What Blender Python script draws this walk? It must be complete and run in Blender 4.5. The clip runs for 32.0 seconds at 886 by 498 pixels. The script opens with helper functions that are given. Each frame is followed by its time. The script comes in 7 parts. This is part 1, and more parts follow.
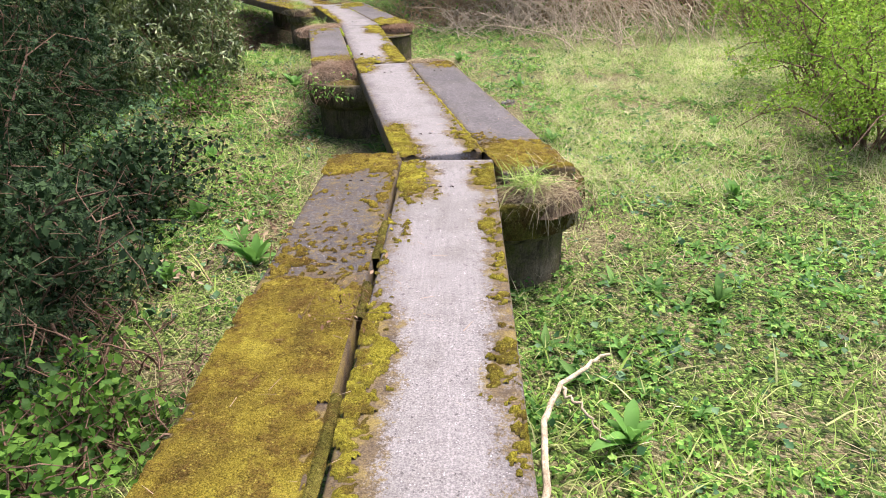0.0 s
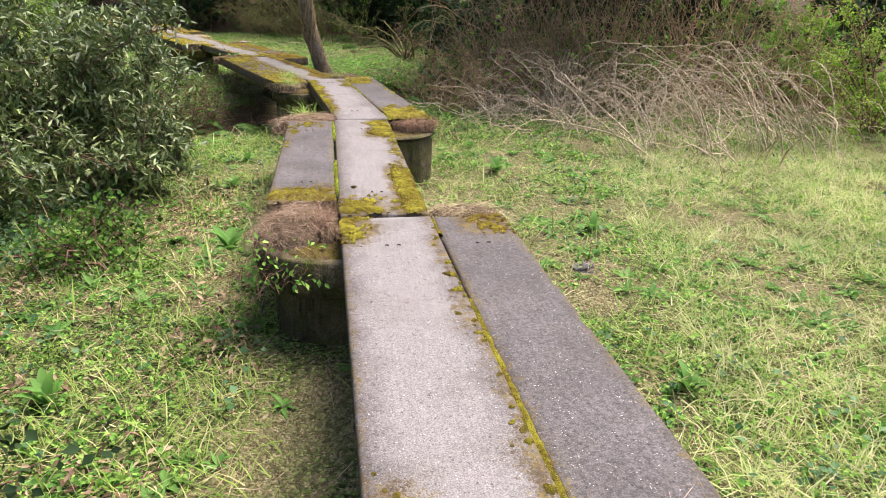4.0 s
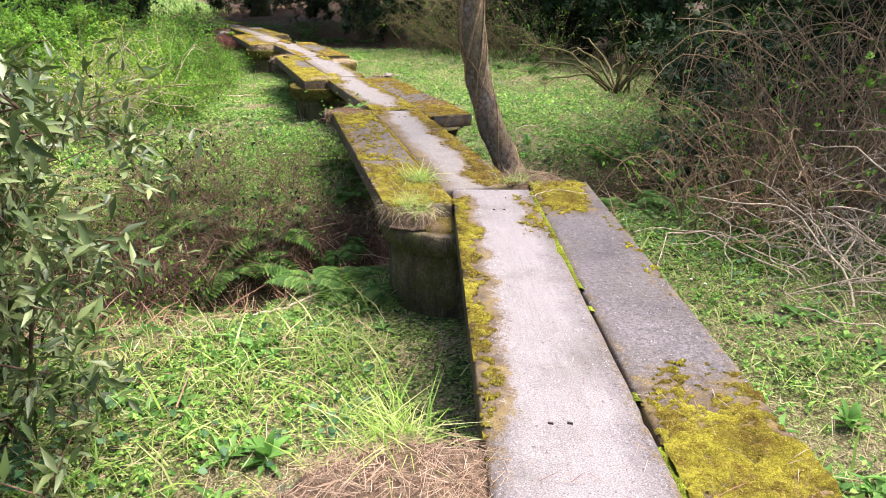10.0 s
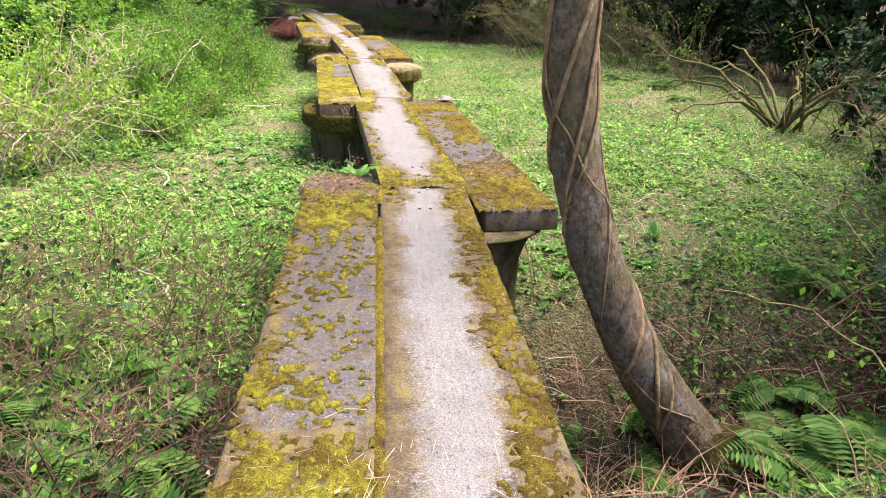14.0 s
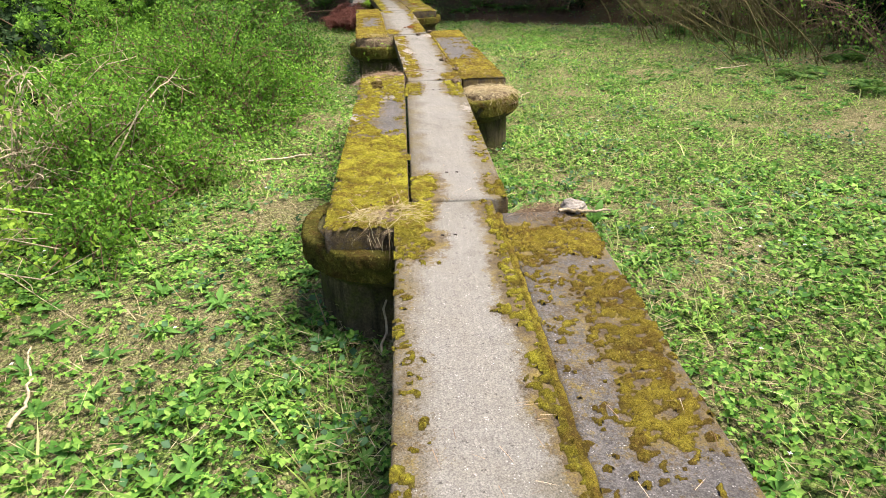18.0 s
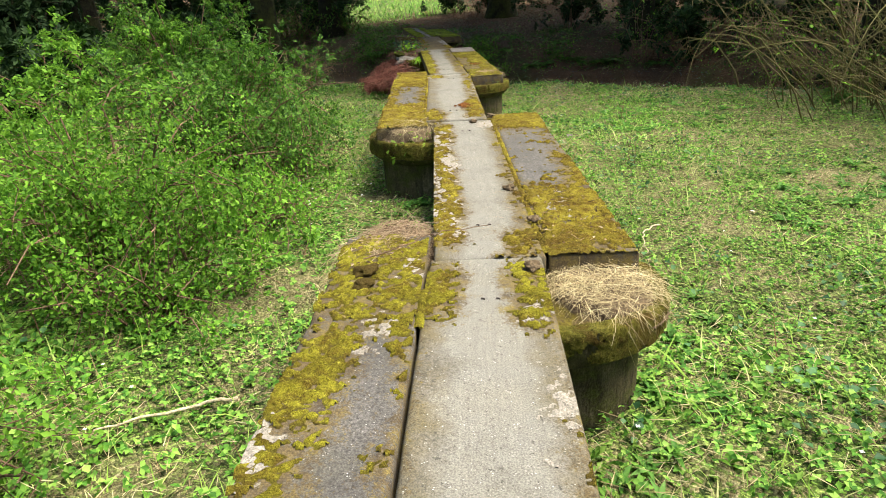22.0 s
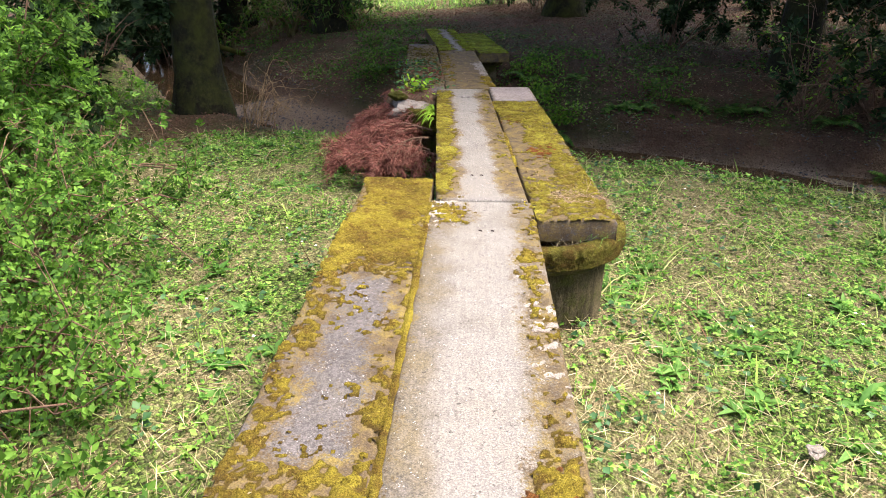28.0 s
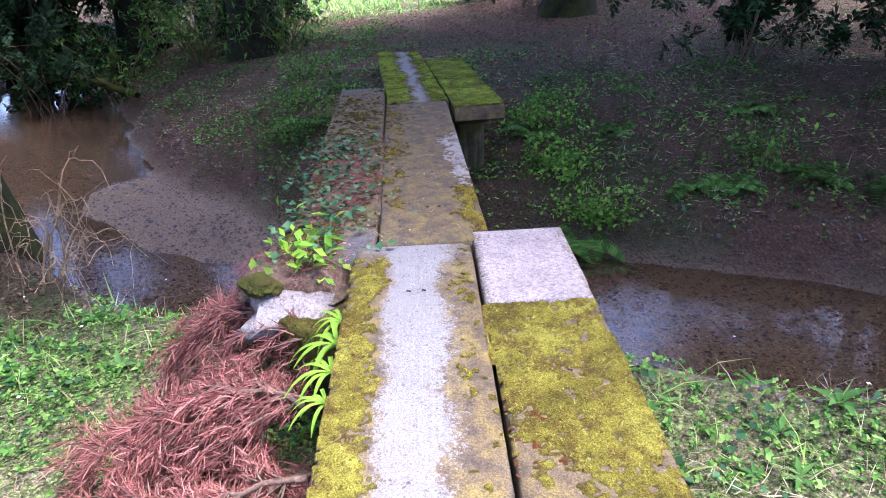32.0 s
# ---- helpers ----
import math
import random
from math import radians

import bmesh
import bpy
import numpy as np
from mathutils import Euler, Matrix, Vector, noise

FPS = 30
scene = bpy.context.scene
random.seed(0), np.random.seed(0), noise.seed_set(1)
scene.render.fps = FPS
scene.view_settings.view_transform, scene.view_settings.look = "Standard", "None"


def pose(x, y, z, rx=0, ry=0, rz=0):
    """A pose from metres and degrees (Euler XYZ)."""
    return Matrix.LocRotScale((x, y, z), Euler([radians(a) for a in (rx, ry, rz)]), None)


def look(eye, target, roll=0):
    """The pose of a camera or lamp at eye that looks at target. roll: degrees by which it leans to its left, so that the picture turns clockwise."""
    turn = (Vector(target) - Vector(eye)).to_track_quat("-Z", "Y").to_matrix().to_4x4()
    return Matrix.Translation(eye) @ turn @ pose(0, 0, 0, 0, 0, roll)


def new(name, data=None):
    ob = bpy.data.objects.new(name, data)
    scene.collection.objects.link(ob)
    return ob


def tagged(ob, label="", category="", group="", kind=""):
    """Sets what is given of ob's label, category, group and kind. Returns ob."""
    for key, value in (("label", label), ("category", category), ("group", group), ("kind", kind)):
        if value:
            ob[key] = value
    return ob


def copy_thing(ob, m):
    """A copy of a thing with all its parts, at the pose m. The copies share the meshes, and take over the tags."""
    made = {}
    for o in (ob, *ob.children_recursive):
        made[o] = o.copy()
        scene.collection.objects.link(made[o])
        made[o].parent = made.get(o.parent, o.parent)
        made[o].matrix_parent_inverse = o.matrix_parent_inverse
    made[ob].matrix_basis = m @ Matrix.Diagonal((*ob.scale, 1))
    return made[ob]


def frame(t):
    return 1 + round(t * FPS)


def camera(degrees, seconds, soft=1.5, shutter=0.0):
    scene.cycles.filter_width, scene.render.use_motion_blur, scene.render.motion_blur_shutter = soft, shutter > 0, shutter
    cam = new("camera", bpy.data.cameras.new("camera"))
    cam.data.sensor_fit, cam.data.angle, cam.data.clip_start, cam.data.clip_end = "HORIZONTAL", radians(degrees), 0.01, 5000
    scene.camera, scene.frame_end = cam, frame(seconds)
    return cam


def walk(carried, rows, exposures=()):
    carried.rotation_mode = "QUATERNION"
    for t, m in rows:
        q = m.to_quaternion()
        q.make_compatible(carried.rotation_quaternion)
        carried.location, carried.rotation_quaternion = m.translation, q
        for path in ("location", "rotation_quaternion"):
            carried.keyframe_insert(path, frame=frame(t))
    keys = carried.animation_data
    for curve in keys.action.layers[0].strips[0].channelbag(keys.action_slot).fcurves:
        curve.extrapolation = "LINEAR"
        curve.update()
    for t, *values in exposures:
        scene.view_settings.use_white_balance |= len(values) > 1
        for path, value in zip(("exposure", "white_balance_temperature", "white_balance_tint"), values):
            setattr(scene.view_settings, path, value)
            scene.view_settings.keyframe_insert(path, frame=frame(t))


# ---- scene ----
cam = camera(66.0, 32.0, 0.95)
PATH = [
    (0, (1.848, -1.503, 1.412), (1.63, 0.292, 0.555), -1.4),
    (0.5, (1.735, -1.126, 1.396), (1.479, 0.68, 0.575), 1.3),
    (1, (1.613, -0.737, 1.438), (1.405, 1.074, 0.615), -0.8),
    (1.5, (1.612, -0.216, 1.42), (1.323, 1.59, 0.609), -1.7),
    (2, (1.489, 0.176, 1.421), (1.205, 2.001, 0.654), -0.2),
    (2.5, (1.435, 0.676, 1.447), (1.22, 2.516, 0.691), 0.6),
    (4.5, (1.083, 2.564, 1.426), (0.833, 4.415, 0.711), 1.8),
    (5, (1.01, 3.035, 1.461), (0.593, 4.849, 0.728), -0.7),
    (5.5, (0.97, 3.613, 1.428), (0.374, 5.38, 0.704), 0.5),
    (6, (0.929, 4.139, 1.46), (0.359, 5.915, 0.736), -0.3),
    (6.5, (0.856, 4.618, 1.464), (0.202, 6.362, 0.735), 3.1),
    (7, (0.688, 5.178, 1.448), (0.001, 6.912, 0.726), 1.2),
    (7.5, (0.509, 5.723, 1.435), (-0.358, 7.395, 0.761), 2.5),
    (8, (0.289, 6.11, 1.449), (-0.612, 7.771, 0.793), 1.5),
    (8.5, (0.034, 6.652, 1.41), (-0.795, 8.324, 0.692), -0.8),
    (9, (-0.187, 7.057, 1.439), (-0.993, 8.736, 0.713), -0.7),
    (9.5, (-0.42, 7.632, 1.437), (-1.161, 9.338, 0.704), -1.5),
    (10, (-0.566, 8.094, 1.456), (-1.282, 9.818, 0.737), 0.3),
    (10.5, (-0.706, 8.535, 1.503), (-1.272, 10.323, 0.806), -1.3),
    (11, (-0.813, 9.063, 1.464), (-1.45, 10.829, 0.777), 0.2),
    (11.5, (-0.928, 9.51, 1.499), (-1.547, 11.263, 0.762), -1.4),
    (12, (-1.045, 10.054, 1.456), (-1.678, 11.785, 0.677), -0.2),
    (12.5, (-1.226, 10.569, 1.418), (-1.857, 12.307, 0.658), 1.3),
    (13, (-1.463, 11.029, 1.473), (-2.278, 12.688, 0.709), 2.8),
    (13.5, (-1.694, 11.511, 1.416), (-2.526, 13.164, 0.655), 5.5),
    (14, (-1.946, 11.994, 1.403), (-2.897, 13.582, 0.647), 2.0),
    (14.5, (-2.153, 12.439, 1.426), (-3.166, 13.988, 0.669), 2.9),
    (16.5, (-3.289, 14.098, 1.539), (-4.364, 15.567, 0.711), -0.3),
    (17, (-3.627, 14.557, 1.539), (-4.725, 15.996, 0.688), 0.1),
    (17.5, (-3.982, 15.06, 1.479), (-5.136, 16.467, 0.649), -0.5),
    (18, (-4.308, 15.428, 1.509), (-5.45, 16.834, 0.661), -1.5),
    (18.5, (-4.599, 15.901, 1.457), (-5.781, 17.29, 0.636), -2.3),
    (19, (-4.881, 16.331, 1.46), (-6.099, 17.712, 0.68), -1.0),
    (19.5, (-5.144, 16.806, 1.492), (-6.343, 18.2, 0.705), -5.0),
    (20, (-5.42, 17.195, 1.472), (-6.626, 18.6, 0.714), -0.7),
    (20.5, (-5.808, 17.616, 1.462), (-7.03, 19.015, 0.721), -1.8),
    (21, (-6.118, 18.058, 1.429), (-7.434, 19.35, 0.656), 1.5),
    (21.5, (-6.557, 18.388, 1.4), (-7.884, 19.683, 0.649), 0.1),
    (22, (-6.958, 18.792, 1.394), (-8.274, 20.104, 0.655), -2.6),
    (22.5, (-7.359, 19.154, 1.413), (-8.653, 20.482, 0.664), -2.9),
    (23, (-7.763, 19.579, 1.402), (-9.003, 20.947, 0.633), -0.9),
    (23.5, (-8.169, 19.975, 1.399), (-9.408, 21.357, 0.656), 1.2),
    (24, (-8.547, 20.405, 1.385), (-9.83, 21.745, 0.639), -0.8),
    (24.5, (-8.892, 20.804, 1.389), (-10.178, 22.173, 0.703), 1.1),
    (26.5, (-10.252, 22.572, 1.403), (-11.59, 23.812, 0.584), 0.8),
    (27, (-10.696, 22.904, 1.431), (-12.015, 24.169, 0.619), -0.8),
    (27.5, (-11.16, 23.325, 1.416), (-12.515, 24.548, 0.597), -2.8),
    (28, (-11.578, 23.598, 1.461), (-12.932, 24.837, 0.666), 0.5),
    (28.5, (-12.033, 24.023, 1.446), (-13.43, 25.185, 0.611), -1.2),
    (29, (-12.423, 24.367, 1.477), (-13.789, 25.608, 0.707), -0.4),
    (29.5, (-12.916, 24.804, 1.473), (-14.219, 26.094, 0.674), -3.1),
    (30, (-13.352, 25.215, 1.476), (-14.65, 26.511, 0.678), -2.3),
    (30.5, (-13.803, 25.653, 1.471), (-15.086, 26.955, 0.66), -3.1),
    (31, (-14.21, 26.149, 1.455), (-15.53, 27.404, 0.628), -2.1),
    (31.5, (-14.578, 26.657, 1.47), (-15.892, 27.902, 0.619), -4.9),
    (32, (-14.905, 27.113, 1.454), (-16.242, 28.35, 0.627), -2.8),
]
EXPOSURES = [(0,1.36,6100,22),(3,1.3,6250,20),(5,1.28,6400,17),(6,1.33,6700,7),(7.5,1.5,6300,16),(8.2,1.68,6050,22),(9,1.64,6050,23),(12,1.92,6200,23),(13,1.9,6000,29),(14,1.92,6150,22),(17,1.48,6050,15),(18,1.44,6450,12),(21,1.38,6600,1),(23,1.5,6650,3),(24,1.56,6450,-4),(27,1.8,6250,5),(28,1.9,6350,18),(30,2.32,5650,23),(32,2.8,5150,31)]
walk(cam, [(t, look(eye, target, roll)) for t, eye, target, roll in PATH], EXPOSURES)

# ---- light ----
SUN_UP, SUN_TURN = radians(65), radians(42)
world = bpy.data.worlds.new("sky")
scene.world = world
world.use_nodes = True
wt = world.node_tree
sky = wt.nodes.new("ShaderNodeTexSky")
sky.sky_type, sky.sun_disc = "NISHITA", False
sky.sun_elevation, sky.sun_rotation = SUN_UP, SUN_TURN
sky.air_density, sky.dust_density, sky.ozone_density = 1.0, 4.0, 0.6
wt.links.new(sky.outputs[0], wt.nodes["Background"].inputs[0])
wt.nodes["Background"].inputs[1].default_value = 0.14
sun = new("sun", bpy.data.lights.new("sun", "SUN"))
sun.data.energy, sun.data.angle, sun.data.color = 3.9, radians(36), (1.0, 0.94, 0.82)
sun.matrix_world = look((0, 0, 30), (-10 * math.sin(SUN_TURN), -10 * math.cos(SUN_TURN), 30 - 10 * math.tan(SUN_UP)))


# ---- materials ----
class Nodes:
    """Short way to wire a material."""

    def __init__(self, name, rough=0.8, spec=0.3):
        self.m = bpy.data.materials.new(name)
        self.m.use_nodes = True
        self.t = self.m.node_tree
        self.b = self.t.nodes["Principled BSDF"]
        self.b.inputs["Roughness"].default_value = rough
        self.b.inputs["Specular IOR Level"].default_value = spec

    def n(self, kind, **sets):
        node = self.t.nodes.new("ShaderNode" + kind)
        for k, v in sets.items():
            node.inputs[k.replace("_", " ")].default_value = v
        return node

    def link(self, a, b):
        self.t.links.new(a, b)

    def coord(self, which="Object"):
        return self.n("TexCoord").outputs[which]

    def place(self):
        return self.n("NewGeometry").outputs["Position"]

    def noise(self, scale, detail=4.0, rough=0.6, at=None):
        node = self.n("TexNoise", Scale=scale, Detail=detail, Roughness=rough)
        if at is not None:
            self.link(at, node.inputs["Vector"])
        return node.outputs["Fac"]

    def cells(self, scale, at=None):
        node = self.n("TexVoronoi", Scale=scale)
        if at is not None:
            self.link(at, node.inputs["Vector"])
        return node.outputs["Distance"]

    def ramp(self, fac, *stops):
        node = self.n("ValToRGB")
        e = node.color_ramp.elements
        while len(e) < len(stops):
            e.new(0.5)
        for el, (p, c) in zip(e, stops):
            el.position = p
            el.color = (*c, 1) if not isinstance(c, (int, float)) else (c, c, c, 1)
        self.link(fac, node.inputs[0])
        return node.outputs[0]

    def mix(self, fac, a, b, how="MIX"):
        node = self.t.nodes.new("ShaderNodeMix")
        node.data_type, node.blend_type = "RGBA", how
        for sock, v in ((node.inputs[0], fac), (node.inputs[6], a), (node.inputs[7], b)):
            if isinstance(v, (int, float)):
                sock.default_value = v
            elif isinstance(v, tuple):
                sock.default_value = (*v, 1)
            else:
                self.link(v, sock)
        return node.outputs[2]

    def math(self, op, a, b=0.0):
        node = self.t.nodes.new("ShaderNodeMath")
        node.operation = op
        for sock, v in zip(node.inputs, (a, b)):
            if isinstance(v, (int, float)):
                sock.default_value = v
            else:
                self.link(v, sock)
        return node.outputs[0]

    def colour(self, c):
        if isinstance(c, tuple):
            self.b.inputs["Base Color"].default_value = (*c, 1)
        else:
            self.link(c, self.b.inputs["Base Color"])
        return self

    def bump(self, height, strength=0.5, distance=0.01):
        node = self.n("Bump", Strength=strength, Distance=distance)
        self.link(height, node.inputs["Height"])
        self.link(node.outputs[0], self.b.inputs["Normal"])
        return self

    def island(self):
        return self.n("NewGeometry").outputs["Random Per Island"]

    def thin(self, amount=0.35):
        """Lets light through a leaf."""
        self.b.inputs["Transmission Weight"].default_value = 0.0
        tr = self.n("BsdfTranslucent")
        col = self.b.inputs["Base Color"].links[0].from_socket
        self.link(col, tr.inputs["Color"])
        mx = self.n("MixShader", Fac=amount)
        self.link(self.b.outputs[0], mx.inputs[1])
        self.link(tr.outputs[0], mx.inputs[2])
        self.link(mx.outputs[0], self.t.nodes["Material Output"].inputs["Surface"])
        return self


def concrete(name, dark, light, worn, worn_width, film=None):
    """Old exposed-aggregate concrete; across a slab (x) the trodden middle is paler."""
    k = Nodes(name, 0.9, 0.2)
    at, pos = k.coord(), k.place()
    big = k.noise(1.7, 5, 0.65, pos)
    base = k.ramp(big, (0.3, dark), (0.7, light))
    fine = k.noise(60, 3, 0.7, pos)
    base = k.mix(k.ramp(fine, (0.4, 0.0), (0.7, 0.8)), base, tuple(0.4 * c for c in dark))
    stone = k.ramp(k.cells(88, pos), (0.0, 1.0), (0.2, 1.0), (0.3, 0.0))
    pick = k.ramp(k.noise(30, 2, 0.5, pos), (0.53, 0.0), (0.66, 1.0))
    grit = k.ramp(k.noise(170, 2, 0.6, pos), (0.35, 0.68), (0.65, 1.28))
    scored = k.n("Mapping")
    scored.inputs["Scale"].default_value = (1, 0.035, 1)
    k.link(at, scored.inputs[0])
    streak = k.ramp(k.noise(75, 4, 0.7, scored.outputs[0]), (0.34, 0.9), (0.64, 1.06))
    grown = k.n("Attribute")
    grown.attribute_name = "film"
    speck = k.math("ADD", k.math("MULTIPLY", k.math("SUBTRACT", k.noise(16, 6, 0.78, pos), 0.5), 1.5), k.math("MULTIPLY", k.math("SUBTRACT", k.noise(80, 3, 0.8, pos), 0.5), 1.3))
    veil = k.ramp(k.math("ADD", grown.outputs["Fac"], speck), (0.3, 0.0), (0.56, 0.92))
    slime = k.ramp(k.noise(9, 6, 0.75, pos), (0.36, (0.045, 0.032, 0.02)), (0.5, (0.085, 0.06, 0.026)), (0.64, (0.14, 0.105, 0.022)))
    if film:
        base = k.mix(k.ramp(k.noise(3.3, 6, 0.72, pos), (0.38, 0.0), (0.62, 0.75)), base, film)
    if worn_width:
        x = k.n("SeparateXYZ")
        k.link(at, x.inputs[0])
        wob = k.math("MULTIPLY", k.math("SUBTRACT", k.noise(4.0, 4, 0.6, pos), 0.5), 0.28)
        off = k.math("ABSOLUTE", k.math("ADD", x.outputs[0], wob))
        mid = k.ramp(k.math("DIVIDE", off, worn_width), (0.55, 0.75), (1.0, 0.0))
        base = k.mix(mid, base, k.mix(k.noise(9, 4, 0.7, pos), worn, tuple(0.72 * c for c in worn)))
    damp = k.ramp(k.noise(2.3, 6, 0.7, pos), (0.5, 0.0), (0.72, 0.6))
    base = k.mix(damp, base, (0.085, 0.078, 0.06))
    base = k.mix(k.math("MULTIPLY", k.math("MULTIPLY", stone, pick), 0.6), base, (0.46, 0.435, 0.41))
    base = k.mix(k.ramp(k.noise(42, 3, 0.75, pos), (0.6, 0.0), (0.68, 0.7)), base, tuple(0.35 * c for c in dark))
    base = k.mix(veil, base, slime)
    base = k.mix(1.0, base, k.mix(1.0, grit, streak, "MULTIPLY"), "MULTIPLY")
    k.colour(base)
    return k.bump(k.math("ADD", k.math("MULTIPLY", stone, 0.5), k.noise(110, 3, 0.7, pos)), 0.5, 0.006).m


WALKED = concrete("trodden_concrete", (0.1, 0.09, 0.085), (0.165, 0.15, 0.142), (0.215, 0.2, 0.188), 0.27)
FILMED = concrete("filmed_concrete", (0.1, 0.09, 0.077), (0.165, 0.149, 0.13), (0.2, 0.188, 0.172), 0.24, (0.105, 0.083, 0.04))
SIDE = concrete("dark_concrete", (0.066, 0.06, 0.057), (0.125, 0.114, 0.109), (0.3, 0.28, 0.27), 0)
PITTED = concrete("dark_pitted_concrete", (0.04, 0.036, 0.034), (0.09, 0.081, 0.076), (0.3, 0.28, 0.27), 0)
PALE = concrete("pale_concrete", (0.19, 0.165, 0.14), (0.3, 0.265, 0.23), (0.5, 0.5, 0.5), 0)
PINK = concrete("pinkish_concrete", (0.2, 0.165, 0.148), (0.31, 0.27, 0.245), (0.5, 0.5, 0.5), 0)


def pier_material():
    """Old pipe concrete: brown and olive stains that run down, grime, fine pits."""
    k = Nodes("pier_concrete", 0.92, 0.15)
    pos = k.place()
    run = k.n("Mapping")
    run.inputs["Scale"].default_value = (1, 1, 0.12)
    k.link(pos, run.inputs[0])
    base = k.ramp(k.noise(3.5, 6, 0.7, pos), (0.32, (0.045, 0.036, 0.02)), (0.52, (0.105, 0.084, 0.047)), (0.7, (0.19, 0.155, 0.1)))
    base = k.mix(k.ramp(k.noise(7, 6, 0.75, run.outputs[0]), (0.46, 0.0), (0.6, 0.85)), base, (0.022, 0.018, 0.01))
    base = k.mix(k.ramp(k.noise(5, 6, 0.75, pos), (0.47, 0.0), (0.6, 0.8)), base, (0.06, 0.064, 0.014))
    base = k.mix(1.0, base, k.ramp(k.noise(70, 4, 0.8, pos), (0.35, 0.6), (0.65, 1.4)), "MULTIPLY")
    k.colour(base)
    return k.bump(k.math("ADD", k.noise(45, 5, 0.75, pos), k.math("MULTIPLY", k.noise(6, 5, 0.7, run.outputs[0]), 1.5)), 0.8, 0.015).m


PIER = pier_material()


def moss_material(name, a, b, c):
    """Dense short moss: a broad drift of tone, dead brown patches, fine stems, thin brown margins."""
    k = Nodes(name, 1.0, 0.05)
    pos = k.place()
    base = k.ramp(k.noise(2.6, 7, 0.74, pos), (0.36, a), (0.52, b), (0.68, c))
    dead = tuple(0.45 * v + w for v, w in zip(a, (0.05, 0.026, 0.008)))
    base = k.mix(k.ramp(k.noise(7.5, 6, 0.75, pos), (0.47, 0.0), (0.6, 0.85)), base, dead)
    base = k.mix(k.ramp(k.noise(33, 4, 0.8, pos), (0.54, 0.0), (0.68, 0.75)), base, tuple(0.38 * v for v in a))
    base = k.mix(k.ramp(k.noise(52, 3, 0.8, pos), (0.57, 0.0), (0.7, 0.6)), base, tuple(1.25 * v + 0.02 for v in c))
    base = k.mix(1.0, base, k.ramp(k.noise(190, 3, 0.85, pos), (0.34, 0.35), (0.5, 0.95), (0.66, 1.6)), "MULTIPLY")
    thick = k.n("Attribute")
    thick.attribute_name = "cushion"
    base = k.mix(k.ramp(thick.outputs["Fac"], (0.0, 0.85), (0.5, 0.0)), base, tuple(0.3 * v + w for v, w in zip(a, (0.03, 0.02, 0.01))))
    k.colour(base)
    return k.bump(k.math("ADD", k.noise(210, 3, 0.8, pos), k.math("MULTIPLY", k.noise(60, 4, 0.75, pos), 1.6)), 0.9, 0.012).m


MOSS = moss_material("yellow_moss", (0.085, 0.07, 0.01), (0.185, 0.165, 0.017), (0.3, 0.28, 0.03))
OCHRE = moss_material("ochre_moss", (0.08, 0.056, 0.012), (0.165, 0.13, 0.017), (0.255, 0.22, 0.028))
OLIVE = moss_material("olive_moss", (0.075, 0.062, 0.01), (0.165, 0.145, 0.018), (0.27, 0.25, 0.035))
RED_MOSS = moss_material("orange_red_algae", (0.09, 0.03, 0.01), (0.135, 0.05, 0.016), (0.18, 0.085, 0.025))
DARK_MOSS = moss_material("dark_olive_moss", (0.035, 0.032, 0.008), (0.085, 0.078, 0.014), (0.17, 0.15, 0.03))
GREEN_MOSS = moss_material("green_moss", (0.06, 0.08, 0.008), (0.15, 0.2, 0.015), (0.27, 0.33, 0.03))


def leafy(name, *shades, rough=0.65, spec=0.16, thin=0.35):
    """Leaves whose shade differs from one to the next, with a broad drift over the ground."""
    k = Nodes(name, rough, spec)
    pos = k.place()
    n = len(shades)
    base = k.ramp(k.island(), *[((i + 0.5) / n, s) for i, s in enumerate(shades)])
    drift = k.ramp(k.math("ADD", k.math("MULTIPLY", k.noise(0.8, 3, 0.6, pos), 0.55), k.math("MULTIPLY", k.noise(3.6, 4, 0.6, pos), 0.45)), (0.36, 0.68), (0.64, 1.22))
    k.colour(k.mix(1.0, base, drift, "MULTIPLY"))
    return k.thin(thin).m if thin else k.m


GRASS = leafy("grass_blades", (0.13, 0.24, 0.035), (0.21, 0.34, 0.05), (0.31, 0.43, 0.09), (0.45, 0.46, 0.2), thin=0.42)
# paler copy of the grass, with the open meadow's sunlight in its colour
SUNLIT_GRASS = leafy("sunlit_grass_blades", (0.24, 0.34, 0.08), (0.34, 0.43, 0.13), (0.46, 0.49, 0.22), (0.55, 0.5, 0.3), thin=0.42)
STRAW = leafy("dead_grass", (0.42, 0.35, 0.2), (0.32, 0.25, 0.135), (0.54, 0.47, 0.29), (0.26, 0.19, 0.105), rough=0.8, thin=0.15)
RUST = leafy("dead_fern_stalks", (0.17, 0.09, 0.052), (0.26, 0.15, 0.09), (0.36, 0.25, 0.16), (0.1, 0.05, 0.03), rough=0.8, thin=0.1)
HAY = leafy("pinkish_dead_stalks", (0.33, 0.235, 0.15), (0.22, 0.145, 0.09), (0.46, 0.36, 0.25), (0.12, 0.07, 0.042), rough=0.8, thin=0.15)
SCRAPS = leafy("dead_leaf_scraps", (0.075, 0.045, 0.027), (0.13, 0.082, 0.048), (0.22, 0.15, 0.09), (0.32, 0.24, 0.15), rough=0.8, thin=0.1)
HERB = leafy("herb_leaves", (0.05, 0.14, 0.02), (0.1, 0.235, 0.032), (0.165, 0.325, 0.045), (0.28, 0.44, 0.09), thin=0.42)
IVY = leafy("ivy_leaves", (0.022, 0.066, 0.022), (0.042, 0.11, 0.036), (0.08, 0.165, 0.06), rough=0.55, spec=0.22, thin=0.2)
